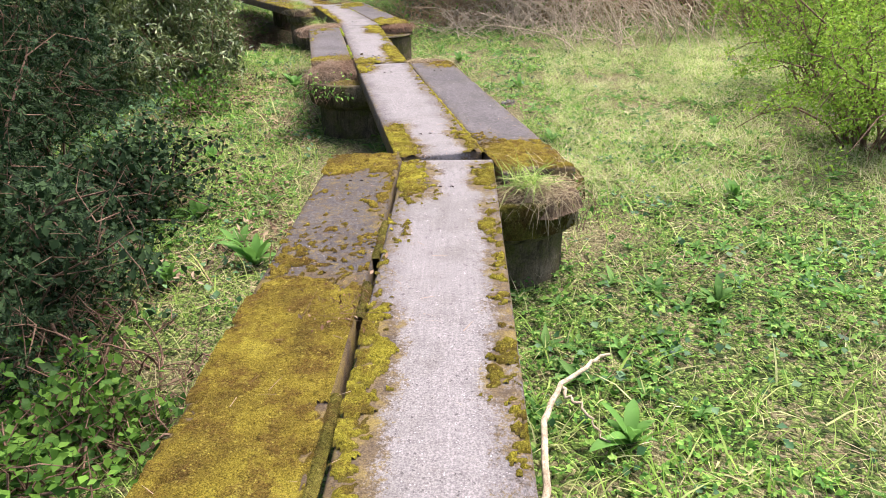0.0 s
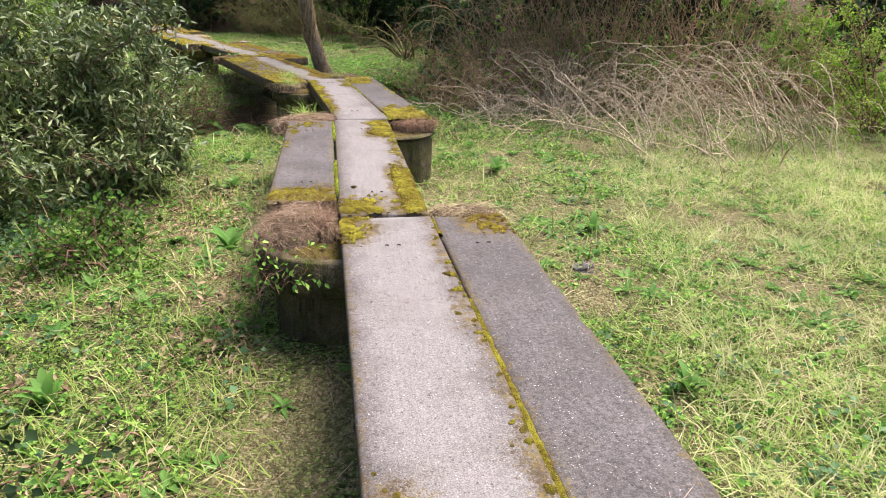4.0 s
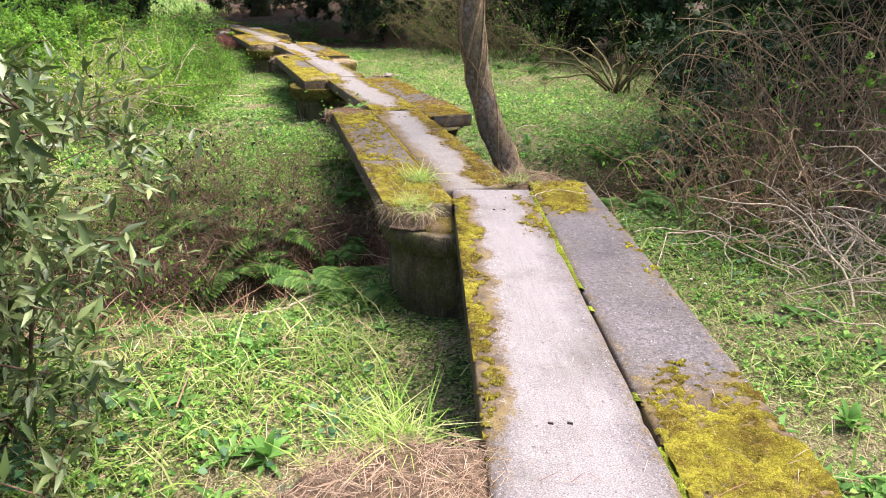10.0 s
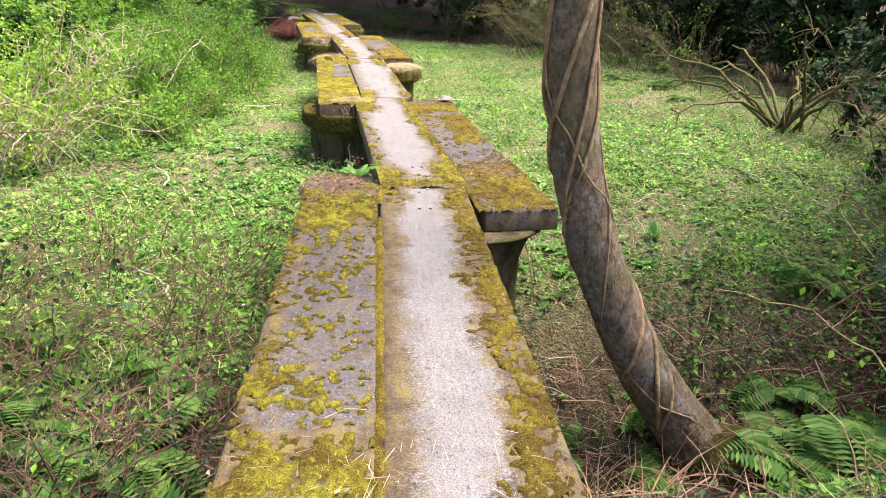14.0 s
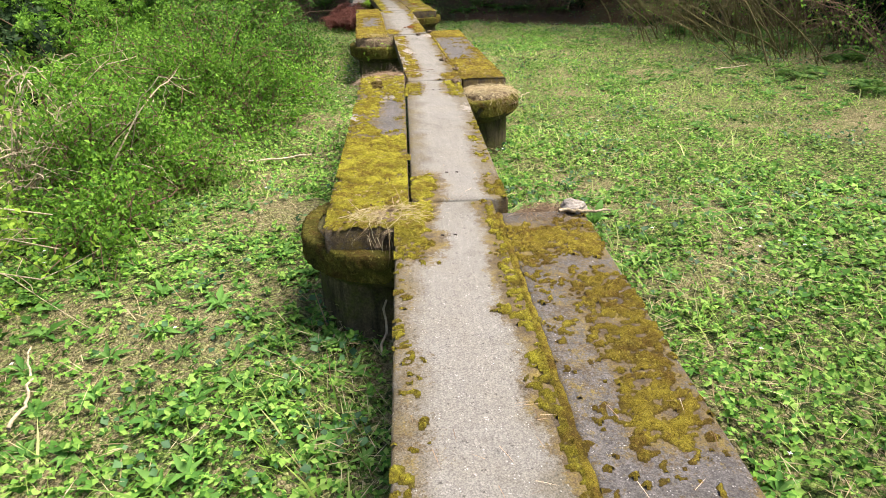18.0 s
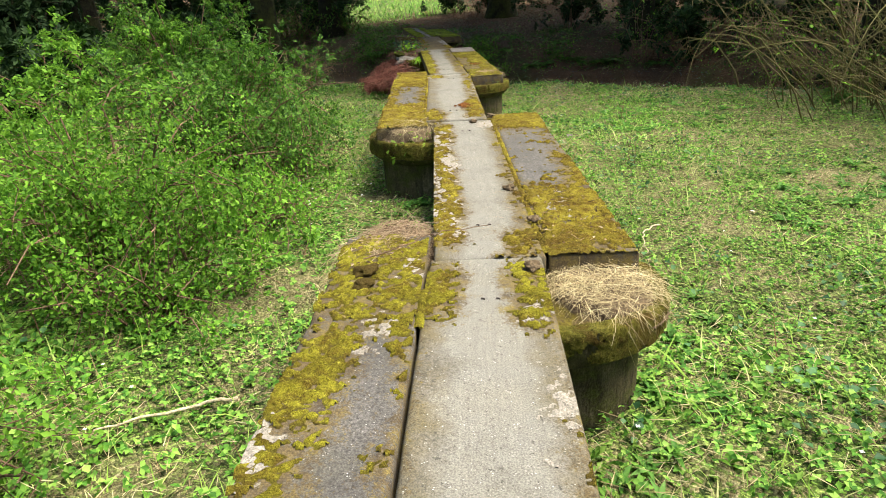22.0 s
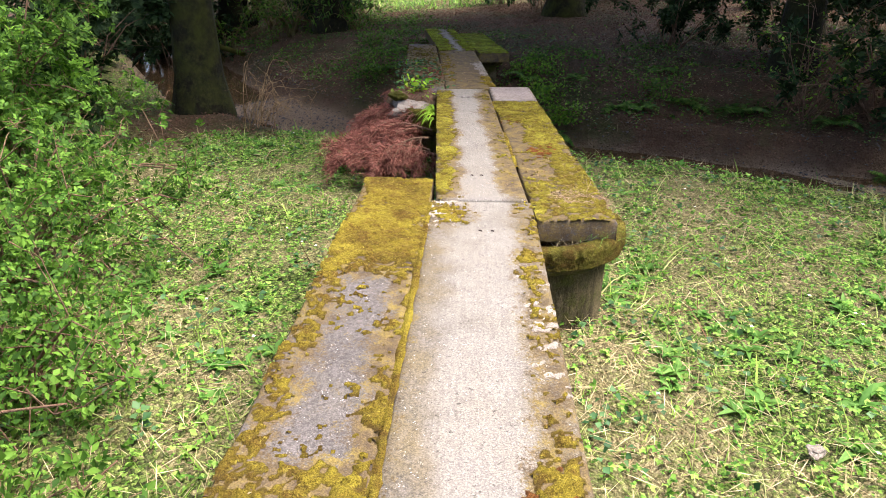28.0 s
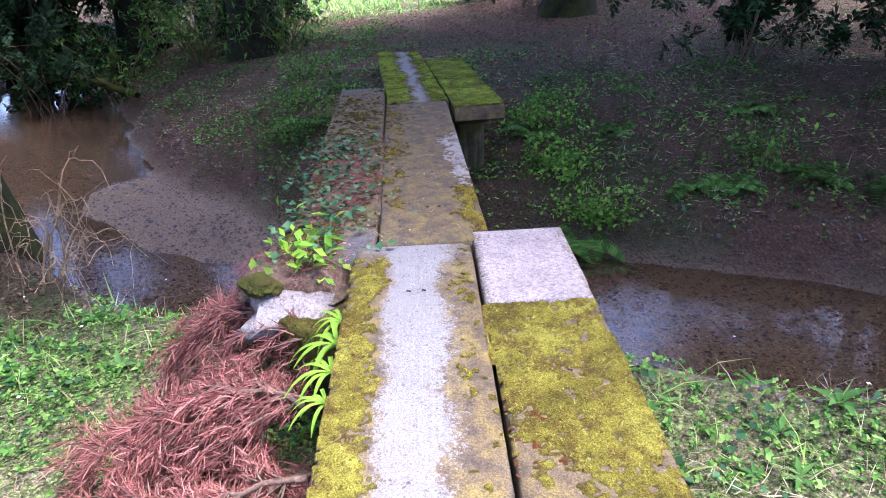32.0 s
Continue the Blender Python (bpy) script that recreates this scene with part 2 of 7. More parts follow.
DOCK = leafy("broad_leaves", (0.06, 0.16, 0.025), (0.09, 0.21, 0.035), (0.13, 0.26, 0.055))
LANCE = leafy("grey_green_leaves", (0.036, 0.062, 0.014), (0.085, 0.13, 0.032), (0.175, 0.22, 0.075), rough=0.45, spec=0.35, thin=0.2)
SPRING = leafy("spring_leaves", (0.13, 0.24, 0.02), (0.2, 0.33, 0.03), (0.28, 0.42, 0.05), thin=0.45)
BUSHY = leafy("bush_leaves", (0.055, 0.14, 0.014), (0.11, 0.25, 0.022), (0.19, 0.36, 0.038), thin=0.45)
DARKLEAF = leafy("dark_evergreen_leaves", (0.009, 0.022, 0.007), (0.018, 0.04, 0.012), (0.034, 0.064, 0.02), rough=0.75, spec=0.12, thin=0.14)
MIDLEAF = leafy("deep_green_leaves", (0.028, 0.075, 0.01), (0.06, 0.145, 0.016), (0.12, 0.24, 0.03), thin=0.4)
FERN = leafy("fern_fronds", (0.042, 0.108, 0.017), (0.075, 0.165, 0.024), (0.14, 0.235, 0.045))
REDNEEDLE = leafy("dead_conifer_needles", (0.12, 0.038, 0.028), (0.19, 0.07, 0.05), (0.28, 0.125, 0.095), rough=0.8, thin=0.1)
LITTER = leafy("fallen_leaves", (0.09, 0.042, 0.027), (0.15, 0.075, 0.047), (0.23, 0.13, 0.085), (0.05, 0.025, 0.016), rough=0.8, thin=0.1)
TONGUE = leafy("strap_leaves", (0.14, 0.3, 0.02), (0.25, 0.42, 0.03), thin=0.4)


def bark(name, a, b, moss=0.0, lichen=0.0):
    k = Nodes(name, 0.9, 0.15)
    pos = k.place()
    st = k.n("Mapping")
    st.inputs["Scale"].default_value = (1, 1, 0.55)
    k.link(pos, st.inputs[0])
    ridges = k.noise(34, 6, 0.75, st.outputs[0])
    base = k.ramp(ridges, (0.35, a), (0.65, b))
    base = k.mix(k.ramp(k.noise(12, 6, 0.8, pos), (0.54, 0.0), (0.6, 0.6)), base, tuple(1.5 * v for v in b))
    base = k.mix(k.ramp(k.cells(26, st.outputs[0]), (0.55, 0.0), (0.8, 0.4)), base, tuple(0.5 * v for v in a))
    if moss:
        base = k.mix(k.ramp(k.noise(3, 5, 0.7, pos), (0.4, 0.0), (0.6, moss)), base, tuple(0.5 * v + w for v, w in zip(a, (0.05, 0.06, 0.008))))
    if lichen:
        spots = k.math("ADD", k.noise(7, 6, 0.75, pos), k.math("MULTIPLY", k.math("SUBTRACT", k.noise(40, 4, 0.8, pos), 0.5), 0.35))
        base = k.mix(k.ramp(spots, (0.56, 0.0), (0.62, lichen)), base, (0.3, 0.29, 0.25))
        base = k.mix(k.ramp(k.noise(16, 5, 0.75, st.outputs[0]), (0.52, 0.0), (0.64, 0.6)), base, tuple(0.45 * v for v in a))
    k.colour(base)
    return k.bump(ridges, 1.0 if lichen else 0.8, 0.035 if lichen else 0.02).m


BARK = bark("brown_bark", (0.105, 0.072, 0.045), (0.32, 0.24, 0.16), 0.7, 0.75)
# mossy barks darkened further, standing in for shade missing on the trunks
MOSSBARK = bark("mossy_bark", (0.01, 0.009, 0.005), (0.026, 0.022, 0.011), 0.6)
DARKBARK = bark("shade_toned_mossy_bark", (0.007, 0.006, 0.004), (0.019, 0.016, 0.009), 0.25)
STICK = bark("dry_sticks", (0.3, 0.235, 0.15), (0.52, 0.43, 0.3))
MOSSY_STICK = bark("mossy_sticks", (0.08, 0.062, 0.03), (0.16, 0.13, 0.06), 0.8)
TWIG = bark("brown_twigs", (0.09, 0.05, 0.03), (0.2, 0.13, 0.085))


def ground_material():
    """Meadow floor of matted small leaves with painted shade between them, straw, wood floor of needles, gravel by the
    stream.
    """
    k = Nodes("meadow_floor", 0.95, 0.1)
    pos = k.place()
    jit = k.n("TexNoise", Scale=9, Detail=3)
    k.link(pos, jit.inputs["Vector"])
    sc = k.n("VectorMath")
    sc.operation = "SCALE"
    sc.inputs["Scale"].default_value = 0.09
    k.link(jit.outputs["Color"], sc.inputs[0])
    warp = k.n("VectorMath")
    warp.operation = "ADD"
    k.link(pos, warp.inputs[0])
    k.link(sc.outputs[0], warp.inputs[1])
    mat = k.n("TexVoronoi", Scale=44)
    k.link(warp.outputs[0], mat.inputs["Vector"])
    tone = k.n("SeparateColor")
    k.link(mat.outputs["Color"], tone.inputs[0])
    # multiplier that paints shade into the colour between the leaf cells
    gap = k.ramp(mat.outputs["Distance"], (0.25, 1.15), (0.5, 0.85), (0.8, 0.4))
    lay = k.n("Mapping")
    lay.inputs["Rotation"].default_value = (0, 0, 0.6)
    lay.inputs["Scale"].default_value = (1, 0.3, 1)
    k.link(warp.outputs[0], lay.inputs[0])
    fibre = k.math("ADD", k.math("MULTIPLY", k.noise(85, 5, 0.75, lay.outputs[0]), 0.6), k.math("MULTIPLY", k.noise(28, 5, 0.75, pos), 0.4))
    straw = k.ramp(fibre, (0.36, (0.045, 0.034, 0.017)), (0.47, (0.14, 0.112, 0.056)), (0.55, (0.27, 0.228, 0.125)), (0.65, (0.44, 0.39, 0.23)))
    green = k.ramp(tone.outputs[1], (0.08, (0.018, 0.036, 0.008)), (0.4, (0.062, 0.112, 0.02)), (0.72, (0.13, 0.21, 0.036)), (0.95, (0.25, 0.33, 0.085)))
    lawn = k.n("Attribute")
    lawn.attribute_name = "lawn"
    bare = k.n("Attribute")
    bare.attribute_name = "bare"
    grown = k.math("SUBTRACT", 1.0, k.math("MULTIPLY", bare.outputs["Fac"], 0.9))
    patch = k.math("MULTIPLY", k.math("MULTIPLY", k.ramp(k.math("ADD", k.noise(2.2, 6, 0.7, pos), k.math("MULTIPLY", k.math("SUBTRACT", tone.outputs[2], 0.5), 0.35)), (0.36, 0.15), (0.5, 0.95)), lawn.outputs["Fac"]), grown)
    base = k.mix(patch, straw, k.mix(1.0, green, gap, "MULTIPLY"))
    base = k.mix(1.0, base, k.ramp(k.noise(120, 4, 0.8, pos), (0.34, 0.5), (0.5, 1.0), (0.66, 1.5)), "MULTIPLY")
    wet = k.n("Attribute")
    wet.attribute_name = "gravel"
    stones = k.ramp(k.cells(45, pos), (0.0, (0.125, 0.086, 0.056)), (0.5, (0.25, 0.186, 0.128)), (0.9, (0.06, 0.041, 0.025)))
    duff = k.n("Attribute")
    duff.attribute_name = "duff"
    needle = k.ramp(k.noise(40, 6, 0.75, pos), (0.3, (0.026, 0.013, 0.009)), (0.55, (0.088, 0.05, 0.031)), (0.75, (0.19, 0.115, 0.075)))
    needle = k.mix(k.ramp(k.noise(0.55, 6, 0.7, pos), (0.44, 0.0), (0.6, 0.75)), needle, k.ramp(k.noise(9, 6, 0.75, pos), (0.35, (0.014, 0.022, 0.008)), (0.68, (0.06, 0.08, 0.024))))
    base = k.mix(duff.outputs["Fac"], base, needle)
    base = k.mix(wet.outputs["Fac"], base, stones)
    k.colour(base)
    return k.bump(k.math("ADD", k.noise(35, 5, 0.7, pos), k.math("SUBTRACT", 1.0, mat.outputs["Distance"])), 1.0, 0.035).m


GROUND = ground_material()


def water_material():
    k = Nodes("stream_water", 0.06, 0.22)
    pos = k.place()
    k.b.inputs["Base Color"].default_value = (0.42, 0.29, 0.17, 1)
    k.b.inputs["Transmission Weight"].default_value = 0.92
    k.b.inputs["IOR"].default_value = 1.33
    return k.bump(k.noise(9, 3, 0.5, pos), 0.25, 0.02).m


WATER = water_material()
IRON = Nodes("rusty_iron", 0.8, 0.3).colour((0.035, 0.026, 0.022)).m
WHITE = Nodes("white_petals", 0.6, 0.3).colour((0.8, 0.8, 0.78)).m


def heap_soil():
    k = Nodes("rotting_litter", 1.0, 0.05)
    pos = k.place()
    k.colour(k.ramp(k.noise(30, 5, 0.75, pos), (0.3, (0.045, 0.031, 0.02)), (0.55, (0.12, 0.086, 0.054)), (0.75, (0.25, 0.19, 0.125))))
    return k.bump(k.noise(60, 4, 0.7, pos), 0.9, 0.02).m


HEAP_SOIL = heap_soil()


def fill_material():
    k = Nodes("mossy_earth", 1.0, 0.05)
    pos = k.place()
    earth = k.ramp(k.noise(28, 5, 0.75, pos), (0.3, (0.05, 0.033, 0.02)), (0.55, (0.14, 0.1, 0.06)), (0.75, (0.3, 0.23, 0.15)))
    base = k.mix(k.ramp(k.noise(7, 5, 0.7, pos), (0.4, 0.0), (0.54, 0.9)), earth, k.ramp(k.noise(45, 4, 0.8, pos), (0.35, (0.05, 0.038, 0.01)), (0.65, (0.17, 0.14, 0.022))))
    k.colour(base)
    return k.bump(k.noise(50, 5, 0.75, pos), 1.0, 0.03).m


FILL = fill_material()


# ---- numeric helpers ----
def lattice(ix, iy, s):
    v = np.sin(ix * 127.1 + iy * 311.7 + s * 74.7) * 43758.5453
    return v - np.floor(v)


def vnoise(x, y, s=0.0):
    ix, iy = np.floor(x), np.floor(y)
    fx, fy = x - ix, y - iy
    fx, fy = fx * fx * (3 - 2 * fx), fy * fy * (3 - 2 * fy)
    a = lattice(ix, iy, s) * (1 - fx) + lattice(ix + 1, iy, s) * fx
    b = lattice(ix, iy + 1, s) * (1 - fx) + lattice(ix + 1, iy + 1, s) * fx
    return a * (1 - fy) + b * fy


def fbm(x, y, s=0.0, octaves=4):
    out, amp, tot = 0.0, 1.0, 0.0
    for o in range(octaves):
        out = out + amp * vnoise(x * 2**o, y * 2**o, s + 9.3 * o)
        tot, amp = tot + amp, amp * 0.55
    return out / tot


def smooth(a, b, x):
    t = np.clip((x - a) / (b - a), 0, 1)
    return t * t * (3 - 2 * t)


def line_distance(x, y, pts):
    """Distance to a broken line, the side (plus: left of its way) and the share along it."""
    best = np.full(np.shape(x), 1e9)
    side = np.zeros(np.shape(x))
    for (ax, ay), (bx, by) in zip(pts, pts[1:]):
        dx, dy = bx - ax, by - ay
        t = np.clip(((x - ax) * dx + (y - ay) * dy) / (dx * dx + dy * dy), 0, 1)
        d = np.hypot(x - ax - t * dx, y - ay - t * dy)
        near = d < best
        side = np.where(near, np.sign(dx * (y - ay) - dy * (x - ax)), side)
        best = np.minimum(best, d)
    return best, side


DITCH = [(-12.53, 9.79), (-6.6, 10.9), (-4.35, 12.5), (-3.6, 14.1), (-2.49, 15.87), (1.79, 19.13), (9.52, 21.5)]
STREAM = [(-4, 36.5), (-12.6, 33.3), (-15.6, 32.0), (-17.6, 31.0), (-19.8, 29.7), (-22.6, 29.1), (-26, 29.7), (-34, 32)]
WATER_Z = -1.27
PATH_LINE = [(1.28, -3.91), (0.9, 2.45), (-0.18, 6.1), (-1.14, 9.44), (-2.43, 12.46), (-4.5, 16.0), (-6.85, 18.35), (-9.2, 21.25), (-11.65, 23.95), (-14.2, 26.55), (-17.1, 29.25), (-19.85, 31.75), (-23, 34)]
GLADE = [(-30.2, 39.8), (-60, 63)]


def ground_z(x, y):
    """Height of the ground."""
    x, y = np.asarray(x, float), np.asarray(y, float)
    z = -0.74 + 0.16 * (fbm(x * 0.5, y * 0.5, 3) - 0.5) + 0.1 * (fbm(x * 2.1, y * 2.1, 5) - 0.5)
    d, _ = line_distance(x, y, DITCH)
    z = z - 0.8 * np.exp(-((d / 0.78) ** 2))
    d, side = line_distance(x, y, STREAM)
    d = d + 0.5 * (fbm(x * 0.7, y * 0.7, 8) - 0.5)
    far = np.where(side < 0, d, 0)
    bank = -0.95 + 0.62 * smooth(0.9, 3.4, far) + 0.05 * np.clip(far - 3, 0, 30) + 0.1 * (fbm(x * 1.5, y * 1.5, 4) - 0.5)
    z = np.where(side < 0, bank, z)
    bed = WATER_Z - 0.1 + 0.16 * (fbm(x * 0.9, y * 0.9, 12) - 0.45) + 0.26 * np.exp(-(((x + 22.4) / 1.7) ** 2) - ((y - 30.0) / 0.75) ** 2) + 0.14 * np.exp(-(((x + 14.4) / 2.0) ** 2) - ((y - 33.3) / 0.45) ** 2)
    w = smooth(1.0, 1.45, d)
    return bed * (1 - w) + z * w


def under_conifer(x, y):
    """The bare dark soil round the mossy trunk by the stream."""
    return 1 - smooth(0.7, 1.9, np.hypot(x + 21.1, (y - 27.7) * 1.1) + 1.6 * (fbm(x * 1.4, y * 1.4, 83) - 0.5))


def bare_of(x, y):
    """How far dead straw and leaf mould show through the green: in patches, and widely in the sunny first meadow."""
    beside = x + 0.2 + 0.37 * np.clip(y - 6, 0, None)
    dry_side = smooth(0.5, 1.9, beside) * (1 - smooth(13, 15, y)) * smooth(2.5, 6, y)
    last = smooth(22.5, 24.5, y) * (1 - smooth(30, 31, y))
    return np.clip(0.7 * smooth(0.58, 0.74, fbm(x * 0.9, y * 0.9, 91)) + 0.6 * dry_side * smooth(0.4, 0.58, fbm(x * 1.3, y * 1.3, 95)) + 0.38 * last * smooth(0.42, 0.6, fbm(x * 1.7, y * 1.7, 97)), 0, 0.8)


def cells_mesh(name, verts, faces, mats=(), smooth_faces=False):
    """A mesh from arrays; faces all with the same number of corners, or a list of such arrays."""
    me = bpy.data.meshes.new(name)
    groups = faces if isinstance(faces, list) else [faces]
    me.vertices.add(len(verts))
    me.vertices.foreach_set("co", np.asarray(verts, np.float32).ravel())
    loops = np.concatenate([g.ravel() for g in groups]).astype(np.int32)
    sizes = np.concatenate([np.full(len(g), g.shape[1]) for g in groups])
    me.loops.add(len(loops))
    me.loops.foreach_set("vertex_index", loops)
    me.polygons.add(len(sizes))
    me.polygons.foreach_set("loop_start", np.r_[0, np.cumsum(sizes)[:-1]].astype(np.int32))
    me.polygons.foreach_set("loop_total", sizes.astype(np.int32))
    if smooth_faces:
        me.polygons.foreach_set("use_smooth", np.ones(len(sizes), bool))
    me.update(calc_edges=True)
    for m in mats:
        me.materials.append(m)
    return me


def grid_faces(nx, ny):
    i = np.arange((nx - 1) * (ny - 1))
    a = (i // (nx - 1)) * nx + i % (nx - 1)
    return np.stack([a, a + 1, a + nx + 1, a + nx], 1)


def part(name, bm, material, parent, label=""):
    """Links a bmesh or a mesh as one mesh object under a thing."""
    if isinstance(bm, bmesh.types.BMesh):
        me = bpy.data.meshes.new(name)
        bm.to_mesh(me)
        bm.free()
    else:
        me = bm
    if material and not me.materials:
        me.materials.append(material)
    ob = new(name, me)
    ob.parent = parent
    return tagged(ob, label)


def frames_from(dirs, roll):
    """Turns whose y axis runs along dirs, rolled about it."""
    y = dirs / np.linalg.norm(dirs, axis=1, keepdims=True)
    up = np.where(np.abs(y[:, 2:3]) > 0.95, np.array([[1.0, 0, 0]]), np.array([[0, 0, 1.0]]))
    x = np.cross(y, up)
    x /= np.linalg.norm(x, axis=1, keepdims=True)
    z = np.cross(x, y)
    c, s = np.cos(roll)[:, None], np.sin(roll)[:, None]
    x, z = c * x + s * z, c * z - s * x
    return np.stack([x, y, z], 2)


def scatter(template, pos, turns, size):
    """Copies of a small template at many places, as one vertex and one face array."""
    tv, tf = template
    v = np.einsum("nij,kj->nki", turns, tv) * np.reshape(size, (-1, 1, 1)) + pos[:, None]
    f = (tf[None] + (np.arange(len(pos)) * len(tv))[:, None, None]).reshape(-1, tf.shape[1])
    return v.reshape(-1, 3), f


def leaf(width, droop=0.12, fold=0.25):
    w = width / 2
    v = np.array([(0, 0, 0), (w, 0.42, fold * w), (0, 0.45, -droop * 0.2), (-w, 0.42, fold * w), (0, 1, -droop)], float)
    return v, np.array([(0, 1, 2), (0, 2, 3), (1, 4, 2), (2, 4, 3)])


def scale_leaf(width, fold=0.2, tip=-0.1):
    w = width / 2
    return np.array([(0, 0, 0), (w, 0.5, fold * w), (0, 1, tip), (-w, 0.5, fold * w)], float), np.array([(0, 1, 2), (0, 2, 3)])


def trefoil():
    """Three leaflets on one stalk."""
    vs, fs = [], []
    v, f = scale_leaf(0.72, 0.35, -0.12)
    for k, a in enumerate((-1.15, 0.0, 1.15)):
        c, t = math.cos(a), math.sin(a)
        vs.append(np.stack([v[:, 0] * c + v[:, 1] * t, v[:, 1] * c - v[:, 0] * t, v[:, 2]], 1))
        fs.append(f + 4 * k)
    return np.concatenate(vs), np.concatenate(fs)


def blade(width, bend):
    w = width / 2
    v = np.array([(-w, 0, 0), (w, 0, 0), (-0.8 * w, 0.5, -0.12 * bend), (0.8 * w, 0.5, -0.12 * bend), (0, 1, -0.5 * bend)], float)
    return v, np.array([(0, 1, 3), (0, 3, 2), (2, 3, 4)])


def tube(points, radii, sides=6):
    """A tapered tube along a line, as arrays of quads."""
    p = np.asarray(points, float)
    d = np.gradient(p, axis=0)
    d /= np.linalg.norm(d, axis=1, keepdims=True) + 1e-9
    ref = np.array([0.31, 0.17, 0.93]) if abs(d[:, 2].mean()) < 0.9 else np.array([1.0, 0.1, 0])
    a = np.cross(d, ref)
    a /= np.linalg.norm(a, axis=1, keepdims=True) + 1e-9
    b = np.cross(d, a)
    th = np.linspace(0, 2 * np.pi, sides, endpoint=False)
    ring = np.cos(th)[None, :, None] * a[:, None] + np.sin(th)[None, :, None] * b[:, None]
    v = p[:, None] + ring * np.reshape(radii, (-1, 1, 1))
    i, j = np.meshgrid(np.arange(len(p) - 1), np.arange(sides), indexing="ij")
    k = (j + 1) % sides
    f = np.stack([i * sides + j, i * sides + k, (i + 1) * sides + k, (i + 1) * sides + j], -1).reshape(-1, 4)
    return v.reshape(-1, 3), f


def joined(pieces):
    vs, fs, n = [], [], 0
    for v, f in pieces:
        vs.append(v)
        fs.append(f + n)
        n += len(v)
    return np.concatenate(vs), np.concatenate(fs)


def unit(rng, n, up=0.0):
    d = rng.normal(size=(n, 3))
    d[:, 2] += up
    return d / np.linalg.norm(d, axis=1, keepdims=True)


def stuff(name, template, pos, turns, size, material, label, category):
    v, f = scatter(template, pos, turns, size)
    ob = new(name, cells_mesh(name, v, f, (material,)))
    return tagged(ob, label, category, kind="stuff")


# ---- the ground ----
def axis_steps(lo, hi, step):
    inner = np.arange(lo, hi + 1e-6, step)
    grow = np.cumsum(0.3 * 1.32 ** np.arange(26))
    return np.r_[lo - grow[::-1], inner, hi + grow]


def build_ground():
    xs, ys = axis_steps(-30, 9, 0.19), axis_steps(-3, 42, 0.19)
    x, y = np.meshgrid(xs, ys)
    z = ground_z(x, y)
    v = np.stack([x, y, z], -1).reshape(-1, 3)
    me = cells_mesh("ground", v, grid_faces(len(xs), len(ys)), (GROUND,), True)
    d, side = line_distance(x, y, STREAM)
    d = d + 0.5 * (fbm(x * 0.7, y * 0.7, 8) - 0.5)
    ditch, _ = line_distance(x, y, DITCH)
    way, _ = line_distance(x, y, PATH_LINE)
    glade = 1 - smooth(2.0, 4.0, line_distance(x, y, GLADE)[0])
    lawn = np.where(side < 0, 0.12 + 0.88 * glade, 1.0) * smooth(1.2, 1.7, d) * smooth(0.5, 1.7, ditch)
    a = me.attributes.new("lawn", "FLOAT", "POINT")
    a.data.foreach_set("value", lawn.ravel().astype(np.float32))
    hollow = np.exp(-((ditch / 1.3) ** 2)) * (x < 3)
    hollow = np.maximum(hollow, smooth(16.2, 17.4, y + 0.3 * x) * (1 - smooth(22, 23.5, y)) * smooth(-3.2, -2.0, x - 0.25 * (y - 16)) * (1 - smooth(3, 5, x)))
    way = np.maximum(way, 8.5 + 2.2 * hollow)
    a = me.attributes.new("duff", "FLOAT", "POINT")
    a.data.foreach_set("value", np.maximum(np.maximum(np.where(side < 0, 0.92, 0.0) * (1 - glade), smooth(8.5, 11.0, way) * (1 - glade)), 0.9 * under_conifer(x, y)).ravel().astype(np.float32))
    a = me.attributes.new("bare", "FLOAT", "POINT")
    a.data.foreach_set("value", bare_of(x, y).ravel().astype(np.float32))
    a = me.attributes.new("gravel", "FLOAT", "POINT")
    a.data.foreach_set("value", (1 - smooth(np.where(side < 0, 0.95, 1.15), np.where(side < 0, 1.3, 1.6), d + 0.25 * (fbm(x * 2.2, y * 2.2, 18) - 0.5))).ravel().astype(np.float32))
    return tagged(new("ground", me), "damp meadow floor with moss, soil and a gravelly stream bed", "ground", kind="structure")


build_ground()


def build_water():
    xs, ys = np.arange(-34, -3, 0.25), np.arange(27, 38, 0.25)
    x, y = np.meshgrid(xs, ys)
    d, _ = line_distance(x, y, STREAM)
    v = np.stack([x, y, np.full_like(x, WATER_Z)], -1).reshape(-1, 3)
    f = grid_faces(len(xs), len(ys))
    f = f[(d.ravel()[f] < 1.9).all(1)]
    return tagged(new("water", cells_mesh("water", v, f, (WATER,), True)), "shallow clear brown stream over gravel", "stream", kind="structure")


build_water()


# ---- the causeway of concrete slabs ----
def spot_mask(x, y, spots, seed, grow=0.0, soft=1.0, film=False):
    """How strongly moss takes a place; spots: boxes (from, to, left, right, weight) in metres along and across."""
    m = np.zeros_like(x)
    wob = 0.2 * (fbm(x * 5, y * 5, seed + 4) - 0.5)
    for y0, y1, x0, x1, weight in spots:
        box = smooth(y0 - grow - 0.1 * soft, y0 - grow + 0.08 * soft, y + wob) * (1 - smooth(y1 + grow - 0.08 * soft, y1 + grow + 0.1 * soft, y + wob))
        box = box * smooth(x0 - grow - 0.04 * soft, x0 - grow + 0.03 * soft, x + wob) * (1 - smooth(x1 + grow - 0.03 * soft, x1 + grow + 0.04 * soft, x + wob))
        m = np.maximum(m, box * (abs(weight) if film else weight))
    return m


